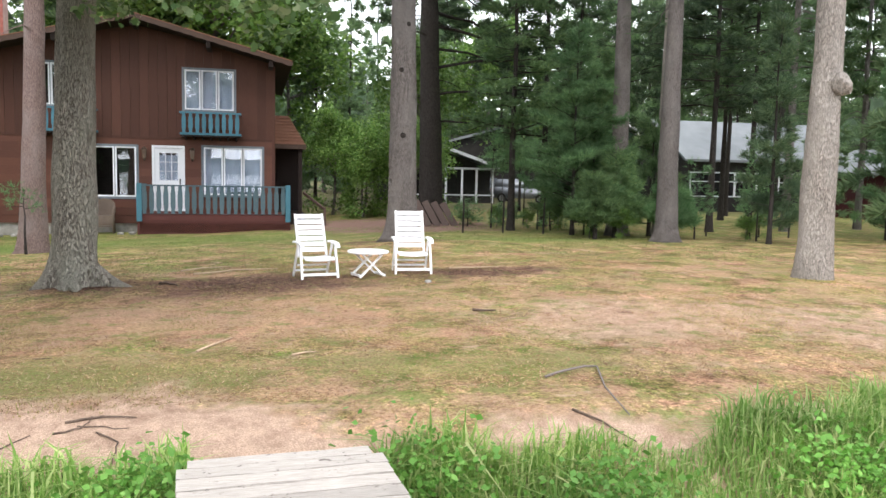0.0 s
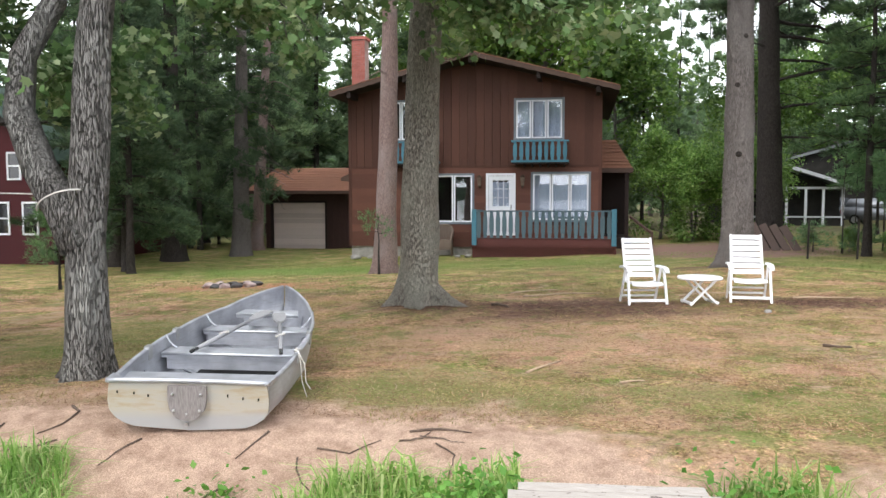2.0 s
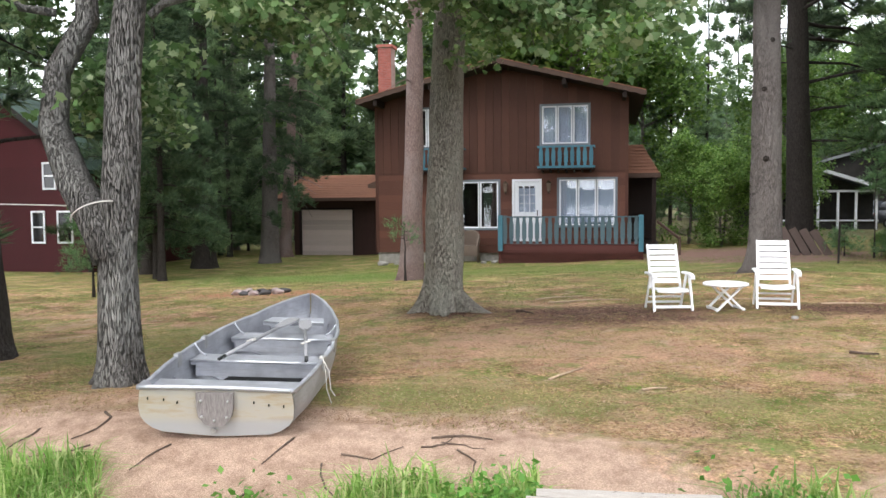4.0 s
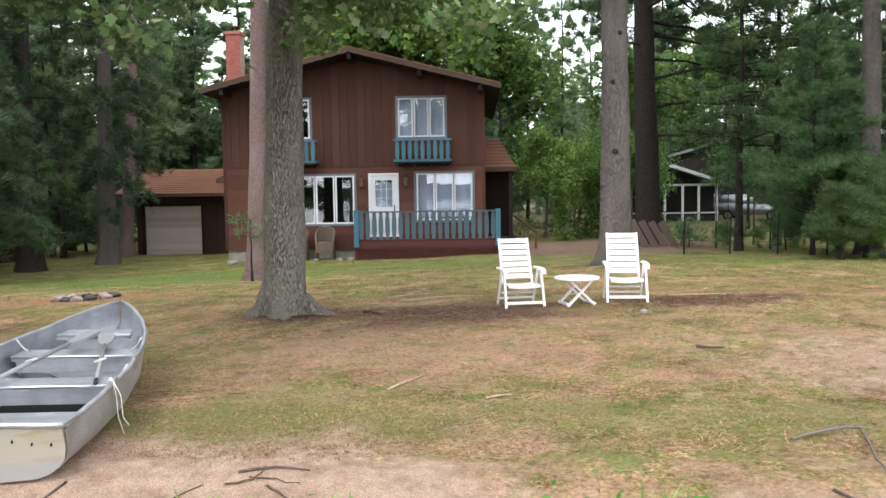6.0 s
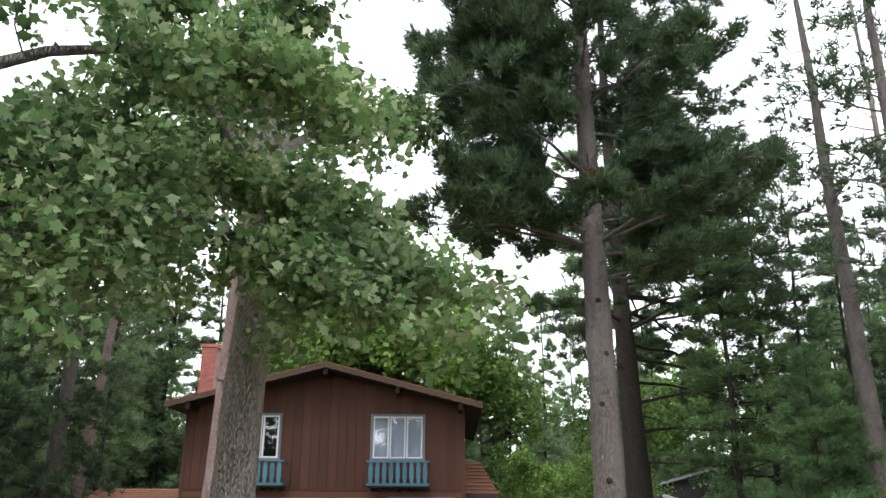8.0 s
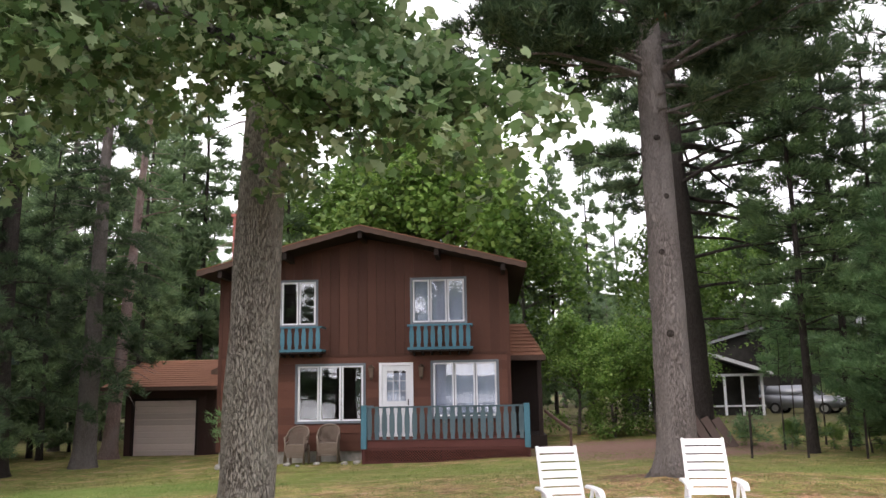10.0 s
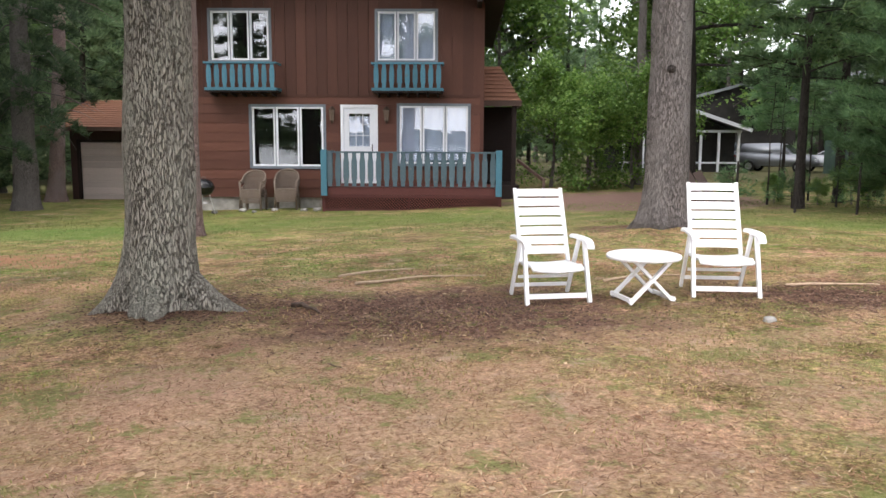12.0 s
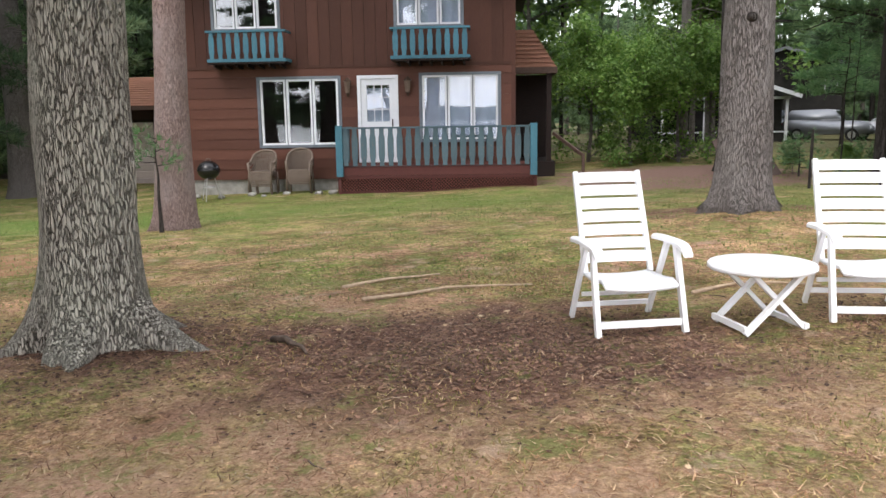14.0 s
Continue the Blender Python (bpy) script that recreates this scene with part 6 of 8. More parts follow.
def aluminium():
    m, n, b = material("dull_aluminium", 0.42, 0.75, 0.5)
    f = wnoise(n, coords(n), 5.0, 5, 0.6)
    g = wnoise(n, coords(n, (3, 3, 30)), 2.0, 4)
    c = ramp(n, f, [(0.3, (0.37, 0.38, 0.415)), (0.7, (0.57, 0.585, 0.625))])
    c = mix(n, ramp(n, g, [(0.5, (0, 0, 0)), (0.8, (0.5, 0.5, 0.5))]), c, (0.3, 0.29, 0.28))
    n.links.new(c, b.inputs["Base Color"])
    n.links.new(ramp(n, f, [(0.3, (0.35,) * 3), (0.7, (0.6,) * 3)]), b.inputs["Roughness"])
    bump(n, b, f, 0.1, 0.01)
    return m


def transom_paint():
    m, n, b = material("chalky_cream_paint", 0.55, 0.15, 0.4)
    f = wnoise(n, coords(n, (1.2, 1.2, 5)), 2.2, 6, 0.65)
    c = ramp(n, f, [(0.32, (0.4, 0.385, 0.355)), (0.5, (0.43, 0.395, 0.33)), (0.68, (0.38, 0.3, 0.19))])
    # paint worn off to grey metal low on the panel
    sp = n.nodes.new("ShaderNodeSeparateXYZ")
    n.links.new(coords(n), sp.inputs[0])
    wv = nd(n, "ShaderNodeMapRange")
    wv.inputs["From Min"].default_value, wv.inputs["From Max"].default_value = 0.13, 0.02
    n.links.new(sp.outputs[2], wv.inputs["Value"])
    worn = ramp(n, mix(n, 0.45, wv.outputs[0], f), [(0.3, (0, 0, 0)), (0.55, (0.9, 0.9, 0.9))])
    c = mix(n, worn, c, (0.37, 0.37, 0.38))
    n.links.new(c, b.inputs["Base Color"])
    bump(n, b, f, 0.1, 0.01)
    return m


M["alu"], M["transom"] = aluminium(), transom_paint()
# brighter aluminium that paints the highlight line along the seat lips
M["highlight_alu"] = plain("highlight_aluminium", (0.75, 0.76, 0.78), 0.28, 0.9, 0.15)
M["pad_wood"] = painted("split_grey_wood", (0.36, 0.33, 0.32), (0.13, 0.115, 0.11), 0.9, (70, 70, 5), strength=1.0)
BL = 4.05
boat = thing("rowing_boat", (-2.52, 4.85, -0.1), "dull aluminium rowing boat pulled up on the sand", "boat")
BM = Matrix.Translation((-2.572, 4.907, -0.06)) @ Matrix.Rotation(radians(10.8), 4, 'Z') @ Matrix.Rotation(radians(1.3), 4, 'X') @ Matrix.Rotation(radians(1.74), 4, 'Y')


def lerp_table(t, tab):
    return float(np.interp(t, [a for a, _ in tab], [b for _, b in tab]))


def section(s, inset=0.0):
    b = lerp_table(s, [(0, 0.65), (0.15, 0.73), (0.35, 0.785), (0.55, 0.755), (0.7, 0.655), (0.82, 0.5), (0.92, 0.29), (0.975, 0.12), (1, 0.02)])
    c = lerp_table(s, [(0, 0.49), (0.3, 0.58), (0.55, 0.5), (0.72, 0.33), (0.85, 0.16), (0.95, 0.04), (1, 0.01)])
    g = lerp_table(s, [(0, 0.4), (0.2, 0.43), (0.4, 0.46), (0.75, 0.54), (1, 0.7)]) - 0.104 * s * s
    k = lerp_table(s, [(0, 0.02), (0.3, -0.03), (0.6, -0.05), (0.78, 0.0), (0.9, 0.12), (1, 0.3)])
    b, c = b * 0.946 * (1 - 0.208 * s), c * 0.93 * (1 - 0.208 * s)
    b, c = max(0.005, b - inset), max(0.004, c - inset)
    k += inset * 0.9
    v = max(0.0, 1.0 - s * 1.25)
    d = g - k
    pts = [(b, g), (b * (1 + 0.012 * v), g - 0.05), (b * (0.97 + 0.06 * v), k + d * 0.64), (b * (0.93 + 0.085 * v), k + d * 0.42), (b * (0.85 + 0.1 * v), k + d * 0.27), (c * 0.55 + b * (0.33 + 0.11 * v), k + d * 0.15),
           (c * (1 - 0.04 * v), k + d * 0.07), (c * 0.5, k + 0.012), (0.0, k)]
    return pts + [(-x, z) for x, z in pts[-2::-1]]


def shell(inset, flip):
    bm = bmesh.new()
    N = 34
    rows_ = []
    for i in range(N + 1):
        s = (i / N) ** 0.9
        yy = BL * s + (0.03 if inset and i == 0 else 0)
        rows_.append([bm.verts.new((x, yy - 0.0, z)) for x, z in section(s, inset)])
    for p, q in zip(rows_, rows_[1:]):
        for k in range(len(p) - 1):
            f = (p[k], p[k + 1], q[k + 1], q[k])
            bm.faces.new(f[::-1] if flip else f)
    bmesh.ops.transform(bm, matrix=BM, verts=bm.verts)
    return bm


hull = part("hull", shell(0.0, False), M["alu"], boat, "dull grey riveted hull", True)
part("inner_hull", shell(0.022, True), M["alu"], boat, "bare grey inner hull", True)
# transom
bm = bmesh.new()
sec = section(0.0)
front_v = [bm.verts.new((x, -0.015 - 0.05 * (z / 0.45), z + (0.02 * math.cos(x * 2.0) if z > 0.36 else 0))) for x, z in sec]
back_v = [bm.verts.new((x * 0.98, 0.03, z)) for x, z in sec]
bm.faces.new(front_v)
bm.faces.new(back_v[::-1])
for i in range(len(sec)):
    j = (i + 1) % len(sec)
    bm.faces.new((front_v[j], front_v[i], back_v[i], back_v[j]))
bmesh.ops.recalc_face_normals(bm, faces=bm.faces)
bmesh.ops.transform(bm, matrix=BM, verts=bm.verts)
transom = part("transom", bm, M["transom"], boat, "cream weathered transom with ochre stains")
# gunwale
bm = bmesh.new()
for sgn in (-1, 1):
    pts = []
    for i in range(31):
        s = i / 30
        x, z = section(s)[0]
        pts.append(BM @ Vector((sgn * (x + 0.004), BL * s, z)))
    tube(bm, [tuple(p) for p in pts], [0.021] * 31, 7)
part("gunwale", bm, M["alu"], boat, "rounded aluminium gunwale", True)
bm = bmesh.new()
pts = [BM @ Vector((x, -0.065 + 0.0 * x, 0.418 + 0.014 * math.cos(x * 2))) for x in np.linspace(-0.632, 0.632, 13)]
tube(bm, [tuple(p) for p in pts], [0.021] * 13, 7)
part("stern_rail", bm, M["alu"], boat, "", True)
for sgn in (-1, 1):
    bm = bmesh.new()
    vs = []
    for zz in (0.432, 0.41):
        vs.append([bm.verts.new(BM @ Vector((sgn * x, yy, zz))) for x, yy in ((0.615, -0.088), (0.637, -0.06), (0.655, 0.13), (0.607, 0.1), (0.52, -0.03))])
    a, b = vs
    bm.faces.new(a)
    bm.faces.new(b[::-1])
    for i in range(5):
        bm.faces.new((a[i], b[i], b[(i + 1) % 5], a[(i + 1) % 5]))
    bmesh.ops.recalc_face_normals(bm, faces=bm.faces)
    part("corner_cap", bm, M["alu"], boat)
# thwarts: a plank with a folded lip over a lower foam box
for yy, dp, z in ((0.23, 0.42, 0.365), (1.42, 0.27, 0.34), (2.45, 0.28, 0.36), (3.1, 0.28, 0.43)):
    s = yy / BL
    w = section(s)[2][0] - 0.035
    w2 = section((yy + dp / 2) / BL)[2][0] - 0.03
    bm = bmesh.new()
    if yy > 2.9:
        w, w2 = w - 0.05, w2 - 0.06
    vs = [bm.verts.new(BM @ Vector(p)) for p in ((-w, yy - dp / 2, z), (w, yy - dp / 2, z), (w2, yy + dp / 2, z), (-w2, yy + dp / 2, z), (-w, yy - dp / 2, z - 0.05), (w, yy - dp / 2, z - 0.05), (w2, yy + dp / 2, z - 0.05), (-w2, yy + dp / 2, z - 0.05))]
    for f in ((0, 1, 2, 3), (7, 6, 5, 4), (0, 4, 5, 1), (1, 5, 6, 2), (2, 6, 7, 3), (3, 7, 4, 0)):
        bm.faces.new([vs[i] for i in f])
    bmesh.ops.recalc_face_normals(bm, faces=bm.faces)
    th = part("thwart", bm, M["alu"], boat, "aluminium seat plank")
    bm = bmesh.new()
    tube(bm, [tuple(BM @ Vector((x, yy - dp / 2 - 0.004, z - 0.008))) for x in (-w, 0.0, w)], [0.013] * 3, 7)
    part("lip", bm, M["highlight_alu"], th, "polished rolled edge with its highlight put into the colour", True)
    if yy < 2.9:
        bm = bmesh.new()
        lo = z - 0.16 if yy > 1 else 0.1
        add_box(bm, (-w * 0.93, yy - dp / 2 + 0.012, lo), (w * 0.93, yy + dp / 2 - 0.03, z - 0.05), BM)
        part("seat_box", bm, M["alu"], boat)
    if 1 < yy < 2.5:
        for sgn in (-1, 1):
            bm = bmesh.new()
            pts = [BM @ Vector((sgn * (w - 0.1 + 0.12 * q), yy + 0.05, z + 0.01 + 0.12 * q * q)) for q in np.linspace(0, 1, 6)]
            tube(bm, [tuple(p) for p in pts], [0.011] * 6, 6)
            part("knee", bm, M["alu"], boat, "", True)
# dark rubber mat on the floor
bm = bmesh.new()
for yy0, yy1 in ((0.42, 2.6),):
    g = []
    for q in np.linspace(yy0, yy1, 8):
        wv_ = section(q / BL, 0.03)[6][0] * 0.98
        g.append([bm.verts.new(BM @ Vector((xx * wv_, q, 0.055 + 0.012 * math.sin(q * 9 + xx * 3) + zz))) for zz in (0.0, 0.02) for xx in (-1, -0.5, 0, 0.5, 1)])
    for a_, b_ in zip(g, g[1:]):
        for k in range(4):
            bm.faces.new((a_[5 + k], a_[6 + k], b_[6 + k], b_[5 + k]))
            bm.faces.new((b_[k], b_[k + 1], a_[k + 1], a_[k]))
bmesh.ops.recalc_face_normals(bm, faces=bm.faces)
part("floor_mat", bm, M["tyre"], boat, "black rubber floor mat", True)
# ribs on the floor and oarlocks
for yy in (0.6, 0.85, 1.65, 2.45, 2.75, 3.3):
    bm = bmesh.new()
    sec = section(yy / BL, 0.024)[2:-2]
    tube(bm, [tuple(BM @ Vector((x, yy, z + 0.004))) for x, z in sec], [0.014] * len(sec), 5)
    part("rib", bm, M["alu"], boat)
for yy in (1.0, 1.75):
    for sgn in (-1, 1):
        x, z = section(yy / BL)[0]
        bm = bmesh.new()
        add_box(bm, (sgn * x - 0.022, yy - 0.05, z - 0.09), (sgn * x + 0.022, yy + 0.05, z + 0.035), BM)
        part("oarlock_block", bm, M["steel"], boat)
# wooden motor pad
bm = bmesh.new()
out = [(-0.15, 0.395), (-0.15, 0.28), (-0.132, 0.195), (-0.08, 0.135), (0, 0.115), (0.08, 0.135), (0.132, 0.195), (0.15, 0.28), (0.15, 0.395)]
a = [bm.verts.new(BM @ Vector((x, -0.085 - 0.02 * z, z))) for x, z in out]
b = [bm.verts.new(BM @ Vector((x, -0.02 - 0.09 * z, z))) for x, z in out]
bm.faces.new(a)
bm.faces.new(b[::-1])
for i in range(9):
    bm.faces.new((a[i], b[i], b[(i + 1) % 9], a[(i + 1) % 9]))
bmesh.ops.recalc_face_normals(bm, faces=bm.faces)
pad = part("motor_pad", bm, M["pad_wood"], boat, "grey weathered wooden motor pad")
bolt_bm = []
for x, z in ((-0.1, 0.2), (0.1, 0.2), (0.0, 0.17), (-0.11, 0.33), (0.11, 0.33)):
    bm = bmesh.new()
    bmesh.ops.create_uvsphere(bm, u_segments=8, v_segments=5, radius=0.012)
    bmesh.ops.translate(bm, verts=bm.verts, vec=BM @ Vector((x, -0.092 - 0.02 * z, z)))
    part("bolt", bm, M["steel"], boat)
for x in (-0.55, -0.42, -0.31, 0.31, 0.43, 0.55):
    bm = bmesh.new()
    add_box(bm, (x - 0.004, -0.062, 0.3 + 0.02 * math.sin(x * 9)), (x + 0.004, -0.045, 0.32 + 0.02 * math.sin(x * 9)), BM)
    part("slot", bm, M["black_metal"], boat)
bm = bmesh.new()
bmesh.ops.create_cone(bm, cap_ends=True, segments=12, radius1=0.018, radius2=0.018, depth=0.03, matrix=BM @ Matrix.Translation((-0.02, -0.03, 0.07)) @ Matrix.Rotation(radians(90), 4, 'X'))
part("drain_plug", bm, M["steel"], boat)


def oar(a, b, label):
    t = thing("oar", tuple(BM @ Vector(a)), label, "oar", "oars in the boat")
    A, B = BM @ Vector(a), BM @ Vector(b)
    d = (B - A).normalized()
    ln = (B - A).length
    bm = bmesh.new()
    tube(bm, [tuple(A + d * ln * q) for q in (0.0, 0.3, 0.72)], [0.02, 0.021, 0.018], 8)
    part("shaft", bm, M["oar_wood"], t, "", True)
    bm = bmesh.new()
    tube(bm, [tuple(A - d * 0.13), tuple(A - d * 0.12), tuple(A)], [0.012, 0.018, 0.018], 8)
    part("grip", bm, M["black_metal"], t, "dark rubber grip", True)
    side = d.cross(Vector((0, 0, 1))).normalized()
    up = side.cross(d)
    bm = bmesh.new()
    top, low = [], []
    prof = [(0.7, 0.02), (0.78, 0.06), (0.88, 0.075), (0.97, 0.07), (1.0, 0.05)]
    edge = [(q, w) for q, w in prof] + [(q, -w) for q, w in prof[::-1]]
    top = [bm.verts.new(A + d * ln * q + side * w + up * 0.01) for q, w in edge]
    low = [bm.verts.new(A + d * ln * q + side * w - up * 0.01) for q, w in edge]
    bm.faces.new(top)
    bm.faces.new(low[::-1])
    for i in range(len(edge)):
        j = (i + 1) % len(edge)
        bm.faces.new((top[i], low[i], low[j], top[j]))
    bmesh.ops.recalc_face_normals(bm, faces=bm.faces)
    part("blade", bm, M["oar_wood"], t)
    bm = bmesh.new()
    p = A + d * ln * 0.33
    tube(bm, [tuple(p - side * 0.05), tuple(p + side * 0.05 + up * 0.03)], [0.012, 0.012], 6)
    part("oarlock", bm, M["rope"], t)


oar((-0.3, 1.22, 0.4), (0.02, 2.95, 0.47), "grey wooden oar lying across the seats with dark grip")
oar((0.47, 1.3, 0.385), (0.16, 2.85, 0.46), "grey wooden oar lying along the gunwale")
rope_t = thing("rope", tuple(BM @ Vector((0.68, 0.92, 0.47))), "pale frayed rope tied at the oarlock", "rope")
for k, off in enumerate((0.0, 0.035)):
    bm = bmesh.new()
    pts = [(0.66, 0.92, 0.47), (0.7, 0.9, 0.47), (0.73 + off, 0.87, 0.36), (0.75 + off, 0.84, 0.2), (0.8 + off, 0.8, 0.08 + 2 * off)]
    tube(bm, [tuple(BM @ Vector(p)) for p in pts], [0.0045] * 5, 5)
    part("strand", bm, M["rope"], rope_t, "", True)
bm = bmesh.new()
bmesh.ops.create_uvsphere(bm, u_segments=8, v_segments=6, radius=0.018)
bmesh.ops.translate(bm, verts=bm.verts, vec=BM @ Vector((0.68, 0.92, 0.475)))
part("knot", bm, M["rope"], rope_t)


# ---------------- grass, litter ----------------
def grass_blades(P, H, r, lean=0.45, w=0.011):
    """Bent blades of five corners each."""
    n = len(P)
    az = r.uniform(0, 2 * math.pi, n)
    side = np.stack([np.cos(az), np.sin(az), np.zeros(n)], 1)
    fall = unit(np.stack([-np.sin(az), np.cos(az), np.zeros(n)], 1) + r.normal(0, 0.3, (n, 3)) * np.array((1, 1, 0)))
    ln = np.abs(r.normal(0, lean, n))[:, None]
    H = H[:, None]
    mid = P + np.array((0, 0, 0.6)) * H + fall * H * ln * 0.3
    tip = P + np.array((0, 0, 1.0)) * H * (1 - 0.35 * ln) + fall * H * ln
    w = w * r.uniform(0.6, 1.3, (n, 1)) * (0.5 + H / 0.5)
    return np.stack([P - side * w * 0.6, mid - side * w * 0.8, tip, mid + side * w * 0.8, P + side * w * 0.6], 1)


def field(n, xr, yr, r, keep):
    x, y = r.uniform(*xr, n), r.uniform(*yr, n)
    k = np.array([keep(a, b) for a, b in zip(x, y)])
    sel = r.uniform(0, 1, n) < k
    x, y = x[sel], y[sel]
    return np.array([(a, b, gz(a, b) - 0.01) for a, b in zip(x, y)])


r = np.random.default_rng(31)


def flat_bits(P, size, shape, r):
    """Small flat pieces lying on the ground."""
    n = len(P)
    a = r.uniform(0, 6.28, n)
    d = np.stack([np.cos(a), np.sin(a), r.uniform(-0.15, 0.3, n)], 1)
    s = np.stack([-np.sin(a), np.cos(a), r.uniform(-0.2, 0.2, n)], 1)
    sz = size * r.uniform(0.35, 1.2, (n, 1))
    return np.stack([P + s * u * sz + d * v * sz for u, v in shape], 1)



def shore_left(x, y):
    if x > 0.1:
        return 0
    front = 4.4 + 0.12 * math.sin(x * 5.3) - 0.8 * math.exp(-((x + 2.35) / 0.8) ** 4)
    return 1.0 if y < front else 0


def shore_right(x, y):
    if x < 1.3:
        return 0
    front = 4.3 + 0.12 * math.sin(x * 4.7 + 0.5) - 0.2 * math.exp(-((x - 3.3) / 0.9) ** 2) + 0.07 * (x - 3)
    return 1.0 if y < front else 0


for lab, xr, keep, n, hh in (("tall green shore grass beside the boat", (-6.5, 0.1), shore_left, 24000, 0.31), ("tall green shore grass beside the dock", (1.3, 8.5), shore_right, 30000, 0.33)):
    P = field(n, xr, (2.6, 4.9), r, keep)
    H = hh * r.uniform(0.45, 1.25, len(P)) * (1 + 0.35 * np.array([noise.noise(Vector((p[0] * 1.4, p[1] * 1.4, 0))) for p in P]))
    if xr[0] > 0:
        H = H * (1 + 0.05 * np.clip(P[:, 0] - 4.4, 0, 4)) * (1 - 0.5 * np.exp(-((P[:, 0] - 3.3) / 0.75) ** 2))
    g = soup("shore_grass", grass_blades(P, H, r, 0.85, 0.008), 5, M["grass"])
    tagged(g, lab, "grass", kind="stuff")
# broad-leaved weeds against the dock
for lab, cx, cy, n in (("leafy green weeds against the dock", 1.5, 3.75, 900), ("leafy green weeds beside the dock planks", -0.18, 3.85, 700), ("leafy weeds in the shore grass", 2.7, 3.3, 900), ("small leafy weed on the sand", -1.95, 4.0, 160), ("leafy weeds among tall grass", 4.4, 3.4, 900)):
    P = np.array((cx, cy, 0)) + r.normal(0, 0.17 if n < 800 else 0.24, (n, 3)) * np.array((1, 1, 0))
    P[:, 2] = [gz(p[0], p[1]) for p in P]
    P[:, 2] += r.uniform(0.02, 0.4 if n > 200 else 0.12, n)
    g = soup("weeds", leaves(P, 0.062, KITE, r, -0.1), 4, M["weed"])
    tagged(g, lab, "weeds", kind="stuff")


def lawn_keep(x, y):
    a = noise.noise(Vector((x * 0.55, y * 0.55, 7.0))) + 0.6 * noise.noise(Vector((x * 1.7, y * 1.7, 2.0)))
    return min(1.0, max(0.0, 0.05 + 2.0 * a)) * (1 if y > 5.3 else 0)


P = field(150000, (-9.0, 11.0), (5.2, 15.5), r, lawn_keep)
g = soup("lawn_grass", grass_blades(P, r.uniform(0.015, 0.045, len(P)), r, 1.1, 0.008), 5, M["lawn_grass"])
tagged(g, "short thin yellow-green lawn grass in patches", "grass", kind="stuff")
P = field(75000, (-13.0, 12.0), (14.0, 28.5), r, lambda x, y: min(1.0, max(0.0, 0.5 + 1.3 * noise.noise(Vector((x * 0.5, y * 0.5, 3.0))))))
g = soup("lawn_grass", grass_blades(P, r.uniform(0.02, 0.055, len(P)), r, 1.0, 0.014), 5, M["lawn_green"])
tagged(g, "short green lawn grass before the house", "grass", kind="stuff")
# fallen needles and straw
n = 90000
x, y = r.uniform(-6, 8, n), 5.4 + 10.1 * r.uniform(0, 1, n) ** 1.25
P = np.array([(a, b, gz(a, b) + 0.004) for a, b in zip(x, y)])
az = r.uniform(0, 6.28, n)
d = np.stack([np.cos(az), np.sin(az), r.uniform(-0.05, 0.35, n)], 1) * r.uniform(0.025, 0.085, (n, 1))
s = np.stack([-np.sin(az), np.cos(az), np.zeros(n)], 1) * 0.0036
M["litter"] = leaf("fallen_needles", (0.12, 0.055, 0.032), (0.42, 0.23, 0.13), (0.74, 0.55, 0.37), 0.1, 0.8)
g = soup("needle_litter", np.stack([P - s, P + s, P + d], 1), 3, M["litter"])
tagged(g, "fallen brown pine needles and straw on the lawn", "litter", kind="stuff")
# bark crumbs in the dark patches
n = 22000
x = np.concatenate([r.normal(0.5, 0.8, n // 2), r.normal(-2.2, 0.6, n // 4), r.normal(4.2, 0.8, n // 4)])
y = np.concatenate([r.normal(12.4, 0.55, n // 2), r.normal(12.7, 0.6, n // 4), r.normal(12.7, 0.5, n // 4)])
P = np.array([(a, b, gz(a, b) + 0.008) for a, b in zip(x, y)])
M["crumbs"] = leaf("bark_crumbs", (0.035, 0.019, 0.014), (0.11, 0.058, 0.042), (0.24, 0.14, 0.1), 0.0, 0.9)
g = soup("bark_litter", flat_bits(P, 0.035, KITE, r), 4, M["crumbs"])
tagged(g, "dark bark crumbs and old leaves under the trees", "litter", kind="stuff")
n = 260
x, y = r.uniform(-5, 6.5, n), r.uniform(5.5, 14, n)
P = np.array([(a, b, gz(a, b) + 0.012) for a, b in zip(x, y)])
M["dry_leaf"] = leaf("dry_leaf", (0.16, 0.08, 0.045), (0.36, 0.22, 0.13), (0.58, 0.44, 0.31), 0.2, 0.8)
g = soup("dry_leaves", flat_bits(P, 0.055, LEAF, r), len(LEAF), M["dry_leaf"])
tagged(g, "scattered dry fallen leaves", "leaves", kind="stuff")


def stick(pts, rad, mat, label, name="stick"):
    t = [(x, y, gz(x, y) + rad * 0.7 + dz) for x, y, dz in pts]
    bm = bmesh.new()
    fine = []
    for a, b in zip(t, t[1:]):
        for q in (0, 0.5):
            fine.append(tuple(a[i] + (b[i] - a[i]) * q + random.uniform(-0.6, 0.6) * rad for i in range(3)))
    fine.append(t[-1])
    m = len(fine)
    tube(bm, fine, [rad * (1 - 0.6 * i / (m - 1)) for i in range(m)], 6)
    ob = part(name, bm, mat, None, "", True)
    return tagged(ob, label, "stick")


